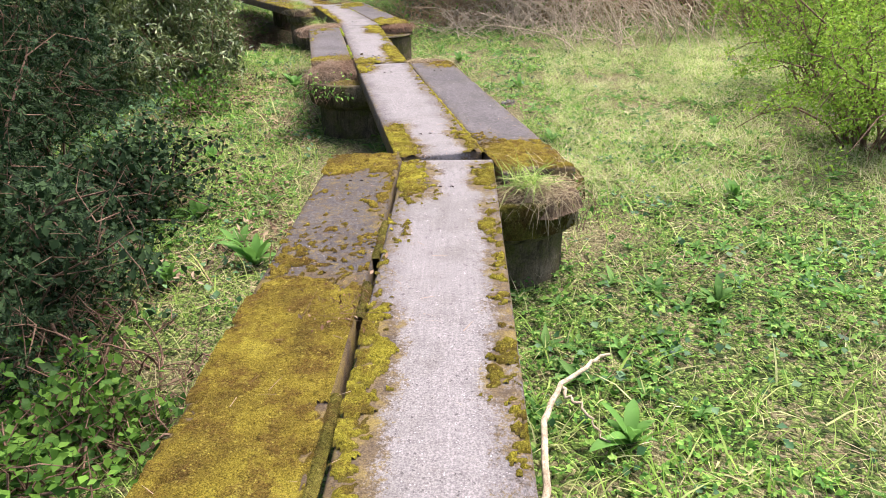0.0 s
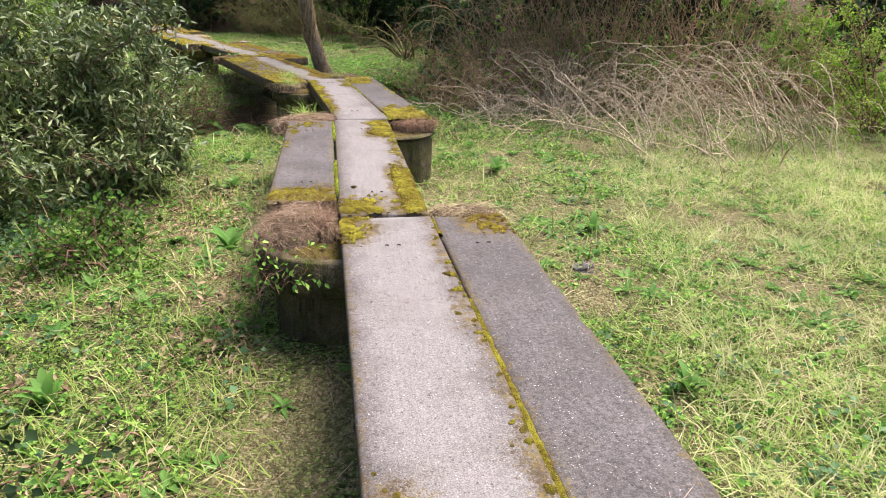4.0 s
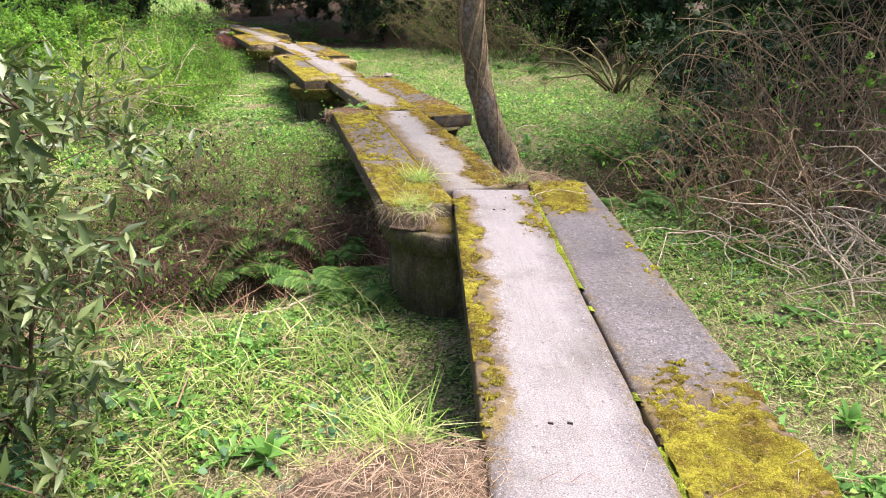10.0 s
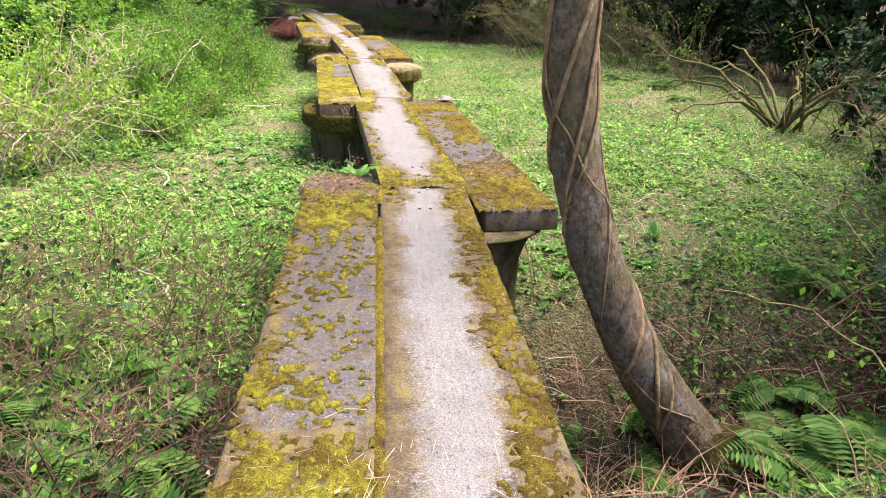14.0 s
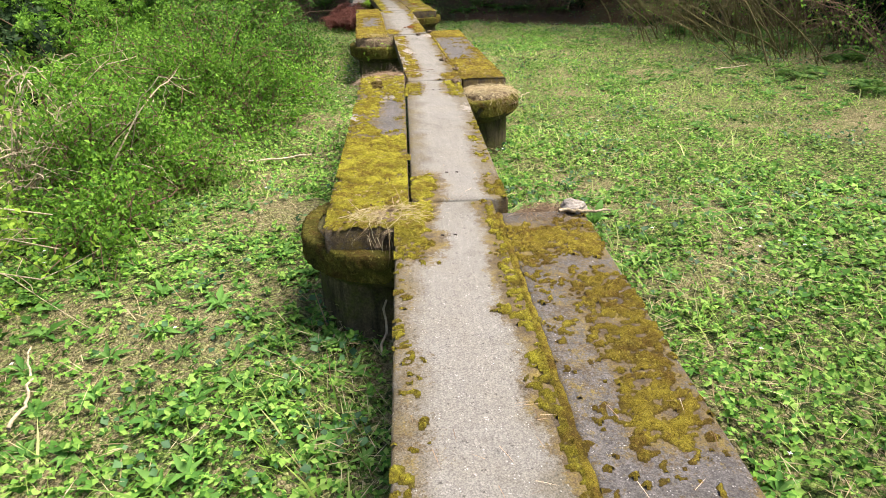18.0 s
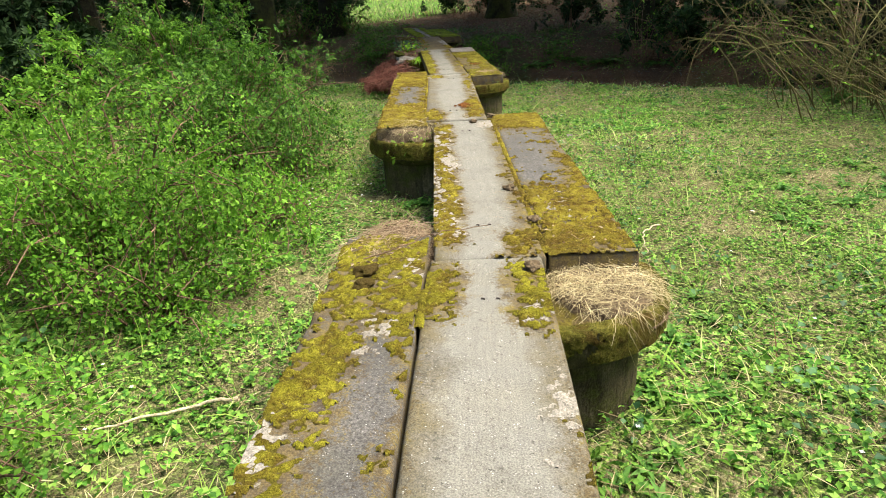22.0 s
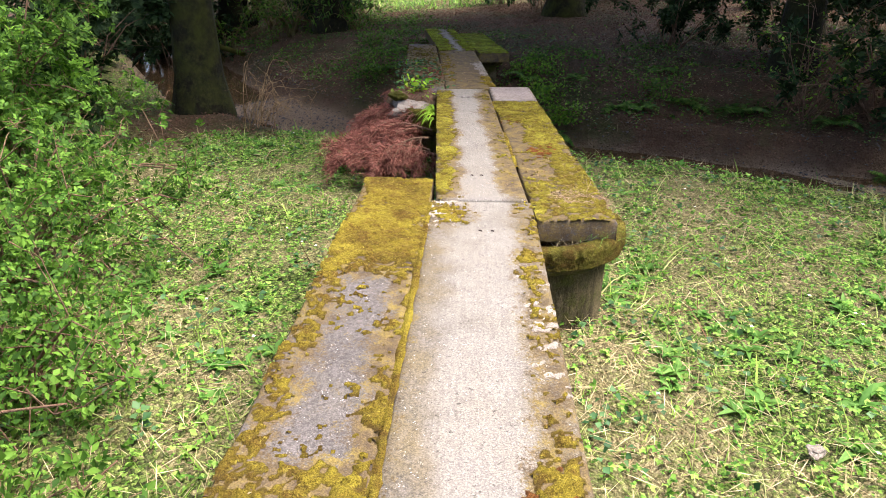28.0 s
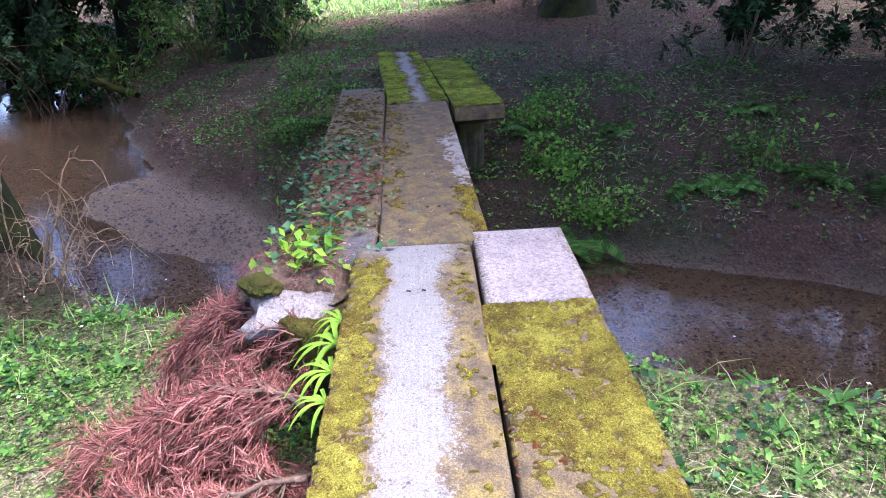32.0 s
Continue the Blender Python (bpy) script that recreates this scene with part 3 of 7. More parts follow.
def slab_mesh(width, length, thick, material, seed, spots=()):
    """A cast slab: middle of its near end at the origin, running along +y, with chipped, rounded edges."""
    r, nx, ny = 0.012, 17, max(12, int(length / 0.045))
    xs = np.r_[-width / 2, np.linspace(-width / 2 + r, width / 2 - r, nx), width / 2]
    ys = np.r_[0, np.linspace(r, length - r, ny), length]
    zs = [-thick, -r, 0.0]
    x, y = np.meshgrid(xs, ys)
    x = x + 0.005 * (fbm(y * 6, x * 0 + seed, seed) - 0.5) * np.sign(x) * (np.abs(x) > width / 2 - 2 * r)
    edge = (np.abs(np.abs(x) - width / 2) < r * 0.8) | (y < r * 0.5) | (y > length - r * 0.5)
    chip = 0.018 * smooth(0.62, 0.8, fbm(x * 9, y * 9, seed + 2, 3)) * (np.abs(x) > width / 2 - 0.03)
    top = np.stack([x, y, np.where(edge, -r, 0.0) - chip + 0.003 * (fbm(x * 3, y * 3, seed) - 0.5)], -1).reshape(-1, 3)
    n, m = len(xs), len(ys)
    f = grid_faces(n, m)
    rim = np.r_[np.arange(n), n - 1 + n * np.arange(1, m), (m - 1) * n + np.arange(n - 2, -1, -1), n * np.arange(m - 2, 0, -1)]
    low = top[rim].copy()
    low[:, 2] = -thick + 0.004 * (np.arange(len(rim)) % 3 - 1)
    k = len(top) + np.arange(len(rim))
    side = np.stack([rim, k, np.roll(k, -1), np.roll(rim, -1)], 1)
    verts = np.concatenate([top, low])
    a, b, c, d = [len(top) + i for i in (0, n - 1, n + m - 2, 2 * n + m - 3)]
    me = cells_mesh("concrete_slab", verts, [f, side, np.array([[d, c, b, a]])], (material,))
    film = spot_mask(x, y, spots, seed, 0.05, 2.6, True).ravel()
    film = np.maximum(film, 0.42 * smooth(width / 2 - 0.1, width / 2, np.abs(x)).ravel())
    me.attributes.new("film", "FLOAT", "POINT").data.foreach_set("value", np.r_[film, np.full(len(low), 0.62)].astype(np.float32))
    return me


def moss_mesh(width, length, spots, seed, material, deep=0.013):
    """A mat of moss on a slab, ragged at its edges. spots: boxes (from, to, left, right, weight) in metres along and across."""
    step = 0.0135
    xs, ys = np.arange(-width / 2 - 0.004, width / 2 + 0.006, step), np.arange(-0.004, length + 0.006, step)
    x, y = np.meshgrid(xs, ys)
    m = spot_mask(x, y, spots, seed, 0.0, 2.0)
    grain = lattice(np.arange(x.size).reshape(x.shape), y * 0, seed + 1) - 0.5
    fine = fbm(x * 26, y * 26, seed + 5, 3) - 0.5
    h = 1.3 * m - 0.6 + 1.0 * (fbm(x * 6, y * 6, seed, 4) - 0.5) + 1.5 * fine + 1.1 * (fbm(x * 58, y * 58, seed + 6, 2) - 0.5) + 0.35 * grain
    swell = 0.55 + 0.9 * fbm(x * 9, y * 9, seed + 7, 3)
    z = smooth(0.0, 0.55, h) * deep * swell + 0.0045 * fine + 0.0035 * grain + 0.002
    keep = ((h > 0.0) & (m > 0.02)).ravel()
    z = np.where(keep.reshape(x.shape), np.maximum(z, 0.0025), -0.002)
    f = grid_faces(len(xs), len(ys))
    f = f[keep[f].sum(1) >= 2]
    if not len(f):
        return None
    used, inv = np.unique(f, return_inverse=True)
    v = np.stack([x, y, z], -1).reshape(-1, 3)[used]
    me = cells_mesh("moss", v, inv.reshape(f.shape), (material,), True)
    me.attributes.new("cushion", "FLOAT", "POINT").data.foreach_set("value", np.clip(h * 1.9 + 0.05, 0, 1).ravel()[used].astype(np.float32))
    return me


def loops_mesh():
    """Two cut-off lifting bars that stand out of the slab."""
    pieces = []
    for dx in (-0.035, 0.035):
        pieces.append(tube([(dx - 0.009, 0, -0.01), (dx - 0.005, 0.003, 0.005), (dx + 0.007, -0.003, 0.006), (dx + 0.011, 0, -0.01)], [0.0045] * 4, 5))
    v, f = joined(pieces)
    return cells_mesh("lifting_bar", v, f, (IRON,))


def gap_moss_mesh(x0, length, seed, material, cover):
    """A strip of moss that fills the joint between two slabs."""
    ys = np.arange(0.02, length, 0.014)
    u = np.linspace(-1, 1, 6)
    uu, yy = np.meshgrid(u, ys)
    lump = fbm(yy * 14, uu * 0.8, seed, 3)
    there = fbm(yy * 1.3, uu * 0, seed + 3, 3) > 1 - cover
    wide = 0.017 + 0.02 * lump
    v = np.stack([x0 + uu * wide, yy, np.where(there, -0.012 + 0.034 * lump * (1 - uu**2), -0.05)], -1).reshape(-1, 3)
    f = grid_faces(6, len(ys))
    me = cells_mesh("moss", v, f[there.ravel()[f].all(1)], (material,), True)
    me.attributes.new("cushion", "FLOAT", "POINT").data.foreach_set("value", np.clip(1.6 * lump - 0.1, 0, 1).ravel().astype(np.float32))
    return me


LOOP = loops_mesh()
THICK = 0.135


def slab(at, yaw, across, width, start, end, material, label, moss=(), kind=MOSS, lift=0.0, bars=True, deep=0.013, bare=(), red=()):
    """One slab beside the joint line of its bay."""
    seed = round(at[0] * 3.1 + across * 17, 2)
    ob = new("concrete_slab", slab_mesh(width, end - start, THICK, material, seed, moss))
    ob.matrix_world = pose(at[0], at[1], lift, 0, 0, yaw) @ pose(across, start, 0, 0.12 * math.sin(seed * 7), 0.25 * math.sin(seed * 3))
    tagged(ob, label, "slab", "slabs of the causeway")
    if moss:
        me = moss_mesh(width, end - start, moss, seed, kind, deep)
        if me:
            part("moss", me, None, ob, "yellow-brown moss cushions")
    if red:
        me = moss_mesh(width, end - start, red, seed + 8, RED_MOSS, 0.008)
        if me:
            part("algae", me, None, ob, "orange-red algae patch")
    if bare:
        me = moss_mesh(width, end - start, bare, seed + 3, PALE, 0.004)
        if me:
            part("lichen", me, None, ob, "pale bare crust")
    for y in (0.52, end - start - 0.52) if bars else ():
        bar = part("lifting_bar", LOOP, None, ob, "cut-off rusty lifting bars")
        bar.location = (0.02 * math.sin(seed * 5 + y), y, 0)
    return ob


W, L = 0.595, 0.485
PLAIN = "weathered grey concrete slab with a trodden pale middle"
MOSSY = "dark weathered concrete slab grown over with moss"


# each bay: where its joint line starts to be counted, and its heading
B1, B2, B3, B4, B5, B6 = ((1.324, -0.149), 4.93), ((1.464, 3.445), 17.33), ((-0.177, 6.69), 16.93), ((-0.933, 10.872), 23.93), ((-3.165, 13.637), 36.73), ((-4.805, 16.731), 41.7)
B7, B8, B9, B10, B11, B12 = ((-7.509, 19.003), 41.8), ((-9.726, 22.339), 44.8), ((-12.85, 24.492), 44.9), ((-15.021, 27.486), 48.1), ((-17.368, 28.935), 49.7), ((-19.935, 31.92), 53.1)


def bay(at, yaw, side, walked, other, moss_walked, moss_other, kinds=(MOSS, MOSS), other_material=None, lift=0.0, bare=((), ()), walked_material=None, red=((), ()), wide=W, gap=None, cover=0.6, deep=0.013, splay=(0.0, 0.0)):
    """The trodden slab and the one beside it (side -1: to the left, 1: to the right)."""
    slab(at, yaw, -side * (wide / 2 + 0.006), wide, *walked, walked_material or (WALKED if at[1] < 12 else FILMED), PLAIN, moss_walked, kinds[0], lift, bare=bare[0], red=red[0], deep=deep)
    ob = slab(at, yaw + splay[0], side * (L / 2 + 0.012) + splay[1], L, *other, other_material or SIDE, MOSSY, moss_other, kinds[1], lift - 0.008, bare=bare[1], red=red[1], deep=deep)
    if gap:
        part("joint_moss", gap_moss_mesh(-side * (L / 2 + 0.01), min(walked[1], other[1]) - other[0], at[0], gap, cover), None, ob, "moss filling the joint between the slabs")
    return ob


bay(*B1, -1, (-1.3, 2.95), (-1.3, 3.1),
    [(0.3, 2.3, -0.3, -0.2, 0.8), (0.3, 1.2, 0.22, 0.3, 0.7), (1.4, 3.5, 0.24, 0.3, 0.62), (3.6, 4.2, -0.3, -0.12, 0.9), (3.7, 4.1, 0.18, 0.3, 0.95), (2.3, 3.6, -0.3, -0.25, 0.4)],
    [(0, 2.5, -0.25, 0.25, 1.25), (2.4, 3.0, -0.25, 0.25, 0.35), (2.6, 4.0, -0.25, 0.25, 0.14), (2.4, 4.3, -0.25, 0.25, -0.34), (4.08, 4.5, -0.25, 0.25, 0.9), (3.0, 4.4, 0.19, 0.25, 0.55)], (MOSS, OCHRE), splay=(-0.6, -0.033), gap=DARK_MOSS, cover=0.4, other_material=PITTED)
bay(*B2, 1, (-0.42, 3.06), (-0.88, 3.1),
    [(0, 0.85, -0.3, -0.16, 0.95), (0, 0.55, 0.2, 0.3, 0.9), (3.1, 3.6, -0.3, -0.15, 0.9), (0.5, 3.4, 0.28, 0.3, 0.55)],
    [(0, 0.62, -0.25, 0.25, 0.9), (3.7, 4.0, -0.05, 0.25, 0.75), (0.6, 0.9, -0.25, 0.0, 0.45)], (MOSS, OCHRE), gap=MOSS, cover=0.5)
bay(*B3, -1, (-0.44, 2.93), (-0.1, 2.96),
    [(0, 1.25, 0.14, 0.3, 1.0), (1.4, 2.4, 0.25, 0.3, 0.5), (2.45, 3.3, 0.1, 0.3, 0.98), (0, 0.3, -0.3, 0.0, 0.8), (0, 0.2, -0.2, 0.2, 0.4)],
    [(0, 0.32, -0.25, 0.25, 0.9), (0.3, 0.4, 0.1, 0.25, 0.7), (1.6, 2.9, -0.25, -0.16, 0.38), (2.75, 3.0, -0.15, 0.2, 0.5)], (MOSS, MOSS), gap=GREEN_MOSS, cover=0.72)
bay(*B4, 1, (-1.17, 2.36), (-1.24, 2.62),
    [(0.35, 1.9, -0.3, -0.24, 0.7), (1.2, 3.3, -0.3, -0.2, 0.98), (2.6, 3.3, 0.2, 0.3, 0.6)],
    [(0, 0.75, -0.25, 0.25, 0.8), (0.6, 0.95, -0.2, 0.25, 0.5), (3.15, 3.9, -0.25, 0.12, 0.95), (1.6, 3.0, 0.18, 0.25, 0.35)], (MOSS, MOSS), gap=GREEN_MOSS, cover=0.6)
bay(*B5, -1, (-1.12, 2.57), (-1.46, 2.62),
    [(0, 0.6, 0.02, 0.3, 0.8), (0.4, 3.9, 0.15, 0.3, 0.7), (3.3, 3.9, -0.3, -0.16, 0.8), (0.5, 3.6, -0.3, -0.24, -0.7)],
    [(0, 1.25, -0.25, 0.25, 0.85), (1.2, 3.3, -0.25, 0.25, 0.36), (1.0, 3.4, -0.25, -0.2, 0.7), (3.2, 3.95, -0.25, 0.25, 0.72)], (OCHRE, MOSS), gap=OCHRE, cover=0.8)
bay(*B6, 1, (-0.94, 2.62), (-1.45, 2.38),
    [(0, 0.2, -0.3, 0.3, 0.7), (0, 0.55, -0.3, -0.12, 0.8), (0, 0.7, 0.14, 0.3, 0.8), (0.5, 2.9, -0.3, -0.22, 0.42), (2.8, 3.6, -0.3, -0.1, 0.9), (0.2, 3.6, 0.26, 0.3, 0.9)],
    [(0, 1.2, -0.25, 0.25, 0.6), (0, 1.2, 0.1, 0.25, 0.8), (1.8, 3.05, -0.05, 0.25, 0.62), (1.2, 3.4, -0.25, 0.25, 0.2), (1.9, 3.6, -0.25, 0.25, -0.4), (3.25, 3.65, -0.25, 0.25, 0.8)], (MOSS, OCHRE), gap=OCHRE, cover=0.95)
bay(*B7, -1, (-0.87, 2.865), (-1.25, 3.2),
    [(0, 0.45, -0.3, -0.14, 0.9), (0, 0.4, 0.2, 0.3, 0.85), (0.7, 2.3, 0.24, 0.3, 0.5), (3.1, 3.6, -0.3, -0.12, 0.7), (3.0, 3.6, 0.16, 0.3, 0.85)],
    [(0, 1.9, -0.25, 0.25, 0.88), (1.8, 3.4, -0.25, 0.0, 0.6), (3.3, 4.4, -0.25, 0.25, 0.62), (2.0, 4.0, 0.2, 0.25, 0.5)], (MOSS, MOSS), gap=MOSS, cover=0.5,
    bare=([(2.2, 2.5, 0.18, 0.3, 0.9), (3.0, 3.2, 0.18, 0.3, 0.9)], [(2.3, 2.7, -0.25, -0.17, 0.9), (3.2, 3.4, 0.0, 0.18, 0.8), (3.9, 4.2, 0.1, 0.2, 0.6)]))
bay(*B8, 1, (-1.12, 2.65), (-1.1, 2.84),
    [(0.2, 3.6, -0.3, -0.17, 0.74), (0, 0.4, 0.12, 0.3, 0.7), (0.4, 3.6, 0.26, 0.3, 0.6)],
    [(0, 1.3, -0.25, 0.25, 0.85), (1.2, 2.3, 0.14, 0.25, 0.75), (2.2, 3.3, 0.15, 0.25, 0.42), (1.3, 3.2, -0.25, 0.2, 0.14), (3.2, 4.1, -0.25, 0.25, 0.95)], (OCHRE, OCHRE), gap=OCHRE, cover=0.7,
    bare=([(0.3, 3.5, -0.3, -0.16, 0.62), (3.4, 3.65, 0.1, 0.3, 0.8)], [(0.5, 1.0, -0.2, 0.1, 0.6)]))
bay(*B9, -1, (-1.03, 2.645), (-1.28, 3.1),
    [(0, 0.7, -0.3, -0.16, 0.8), (0.2, 1.2, 0.16, 0.3, 0.9), (1.2, 3.6, 0.23, 0.32, 0.55), (3.3, 3.65, -0.3, -0.1, 0.6)],
    [(0, 1.35, -0.25, 0.25, 0.95), (1.3, 3.0, -0.25, -0.12, 0.55), (1.2, 3.0, -0.25, 0.2, 0.2), (1.2, 3.0, 0.19, 0.25, 0.75), (2.9, 4.6, -0.25, 0.25, 0.95)], (OCHRE, OCHRE), gap=OCHRE, cover=1.0,
    bare=([(3.3, 3.62, -0.3, -0.16, 0.7), (1.6, 2.6, 0.2, 0.3, 0.4)], ()), red=([(0.75, 1.05, 0.1, 0.3, 0.9)], ()), wide=0.645)
bay(*B10, 1, (-0.98, 2.93), (-1.33, 2.27),
    [(0.1, 3.7, -0.3, -0.18, 0.9), (0.1, 3.7, 0.2, 0.3, -0.8), (0.5, 3.7, 0.22, 0.3, 0.36)],
    [(0, 1.63, 0.02, 0.25, 0.8), (0, 0.83, -0.25, 0.1, 0.75), (0.33, 3.73, -0.25, 0.25, -0.85), (0.83, 1.63, -0.25, 0.0, 0.3), (1.43, 2.63, -0.05, 0.25, 0.8), (2.53, 3.73, -0.25, 0.25, 0.85)], (OLIVE, OLIVE),
    deep=0.008, gap=OCHRE, cover=0.45, red=((), [(1.51, 1.69, -0.08, 0.14, 1.0), (2.68, 2.93, -0.22, -0.05, 0.4)]))
slab(*B10, L / 2 + 0.012, L, 2.275, 3.07, PINK, "bare pinkish pale concrete slab piece", lift=0.006, bars=False)
bay(*B11, -1, (0.24, 4.0), (0.1, 4.5),
    [(0, 0.9, 0.2, 0.3, 0.9), (0, 3.8, -0.3, 0.3, -0.75), (0.6, 3.8, -0.3, -0.15, 0.3)],
    [(0, 0.5, -0.25, 0.0, 0.9), (0.4, 4.2, -0.25, 0.25, -0.8), (0.5, 4.2, -0.25, 0.25, 0.34)], (OCHRE, DARK_MOSS), walked_material=SIDE, bare=([(0.9, 2.2, 0.2, 0.3, 0.75)], ()))
bay(*B12, 1, (-0.2, 3.2), (-0.5, 2.4),
    [(0, 3.4, -0.3, -0.08, 1.0), (0, 3.4, 0.16, 0.3, 0.9)],
    [(0, 2.9, -0.25, 0.25, 1.0)], (GREEN_MOSS, GREEN_MOSS))


def pier(x, y, yaw, label, radius=0.83, collar=0.26, square=False, moss=MOSS, fill=-0.02, inset=0.1, taper=0.03):
    """A pier under a joint: a big upright concrete pipe, its wide socket rim uppermost, filled with earth."""
    th = new("concrete_pier")
    th.matrix_world = pose(x, y, -THICK - 0.012, 0, 0, yaw)
    tagged(th, label, "pier", "piers of the causeway")
    n = 56
    if square:
        a = np.linspace(0, 2 * np.pi, n, endpoint=False)
        k = 1 / (np.abs(np.cos(a)) ** 8 + np.abs(np.sin(a)) ** 8) ** (1 / 8)
        ring = np.stack([np.cos(a) * k * 1.0, np.sin(a) * k * 0.52], 1)
    else:
        a = np.linspace(0, 2 * np.pi, n, endpoint=False)
        ring = np.stack([np.cos(a), np.sin(a)], 1)

    def wall(name, profile, material, lab=""):
        rows = []
        for r, z in profile:
            wob = 1 + 0.012 * (fbm(a * 3, a * 0 + z * 6, x) - 0.5)
            rows.append(np.c_[ring * r * wob[:, None], np.full(n, z)])
        v = np.concatenate(rows)
        i, j = np.meshgrid(np.arange(len(profile) - 1), np.arange(n), indexing="ij")
        k = (j + 1) % n
        f = np.stack([i * n + j, i * n + k, (i + 1) * n + k, (i + 1) * n + j], -1).reshape(-1, 4)[:, ::-1]
        return part(name, cells_mesh(name, v, f, (material,), True), None, th, lab)

    r = radius
    rim = wall("rim", [(r - 0.14, -0.14), (r - 0.12, -0.015), (r - 0.1, 0), (r - 0.01, 0), (r, -0.012), (r + 0.01, -collar * 0.5), (r - 0.01, -collar + 0.03), (r - 0.05, -collar), (r - inset * 0.55 - 0.03, -collar - taper * 0.5), (r - inset - 0.01, -collar - taper)], PIER, "mossy pipe socket rim")
    deep = float(ground_z(x, y)) - 0.45
    wall("shaft", [(r - inset - 0.005, -collar - taper + 0.01), (r - inset - 0.01, -max(0.5, collar + taper + 0.05)), (r - inset, -0.8), (r - inset, deep)], PIER, "dark stained pipe wall")
    rad = np.r_[np.linspace(r - 0.05, r - 0.3, 9), np.linspace(r - 0.36, 0.02, 6)]
    th2, rr2 = np.meshgrid(np.linspace(0, 2 * np.pi, 97), rad)
    fx = rr2 * np.interp(th2, np.r_[a, 2 * np.pi], np.r_[ring[:, 0], ring[0, 0]])
    fy = rr2 * np.interp(th2, np.r_[a, 2 * np.pi], np.r_[ring[:, 1], ring[0, 1]])
    lumps = fbm(fx * 9 + x, fy * 9, x, 4) - 0.5
    fz = np.interp(rr2, [r - 0.34, r - 0.2, r - 0.1, r - 0.05], [fill, fill * 0.8, fill * 0.4 + 0.004, -0.012]) + 0.055 * lumps * smooth(r - 0.04, r - 0.1, rr2) + 0.02 * (fbm(fx * 30, fy * 30, x, 2) - 0.5) * smooth(r - 0.04, r - 0.08, rr2)
    part("fill", cells_mesh("fill", np.stack([fx, fy, fz], -1).reshape(-1, 3), grid_faces(97, len(rad)), (FILL,), True), None, th, "mossy earth and litter fill")
    # moss on the rim
    t = np.linspace(0, 2 * np.pi, 400)
    s = np.linspace(0, 1, 18)
    tt, ss = np.meshgrid(t, s)
    keep = fbm(np.cos(tt) * 3 + ss, np.sin(tt) * 3, x * 2 + 1, 4) > 0.2 + 0.2 * ss + 0.3 * (fbm(np.cos(tt) * 16, np.sin(tt) * 16 + ss * 6, x) - 0.5)
    prof_r = np.interp(ss, [0, 0.25, 0.4, 1], [r - 0.1, r - 0.01, r + 0.006, r + 0.008])
    prof_z = np.interp(ss, [0, 0.25, 0.4, 1], [0.0, 0.004, -0.02, -collar + 0.06])
    bump = np.where(keep, 0.003, -0.012) + 0.024 * fbm(np.cos(tt) * 18, np.sin(tt) * 18 + ss * 5, x, 3)
    rx = np.interp(tt % (2 * np.pi), np.r_[a, 2 * np.pi], np.r_[ring[:, 0], ring[0, 0]])
    ry = np.interp(tt % (2 * np.pi), np.r_[a, 2 * np.pi], np.r_[ring[:, 1], ring[0, 1]])
    v = np.stack([rx * (prof_r + bump), ry * (prof_r + bump), prof_z + bump * (ss < 0.4)], -1).reshape(-1, 3)
    f = grid_faces(400, 18)
    f = f[keep.ravel()[f].sum(1) >= 3]
    if moss:
        me = cells_mesh("moss", v, f, (moss,), True)
        me.attributes.new("cushion", "FLOAT", "POINT").data.foreach_set("value", np.full(len(v), 0.8, np.float32))
        part("moss", me, None, rim, "moss cushions on the rim")
    return th


P_ROUND = "round concrete pipe pier with a mossy socket rim under the slabs"


def pier_under(at, yaw, off, along, radius=0.55, **more):
    """A pier below the joint of two bays, centred in the nearer frame of the farther bay."""
    m = pose(at[0], at[1], 0, 0, 0, yaw) @ Vector((off, along, 0))
    return pier(m.x, m.y, yaw, P_ROUND, radius=radius, **{"moss": DARK_MOSS, **more})


pier_under(*B2, 0.06, -0.6, 0.56, fill=0.02)
pier_under(*B3, -0.03, -0.4, 0.52, fill=0.02, moss=None)
pier_under(*B4, 0.02, -1.08, 0.52, fill=0.02, inset=0.02, collar=0.04, taper=0.02, moss=None)
pier_under(*B5, 0.04, -1.24, 0.54, moss=None, inset=0.045, collar=0.17, fill=0.06)
pier_under(*B6, 0.0, -1.12, 0.48, moss=None, collar=0.05, inset=0.13, taper=0.24)
pier_under(*B7, -0.12, -0.82, 0.55, collar=0.2, inset=0.06)
pier_under(*B8, 0.03, -1.18, 0.56, fill=-0.015, collar=0.2)
pier_under(*B9, -0.02, -0.98, 0.56, collar=0.2)
pier_under(*B10, 0.08, -0.99, 0.53, fill=-0.07, collar=0.16, inset=0.08)
pier_under(*B11, -0.02, 0.2, 0.62)
foot = pose(*B12[0], 0, 0, 0, B12[1]) @ Vector((0.22, -0.1, 0))
pier(foot.x, foot.y, B12[1], "narrow square concrete pier stained green and white", radius=0.24, collar=0.09, square=True, moss=GREEN_MOSS)


# ---- ground plants ----


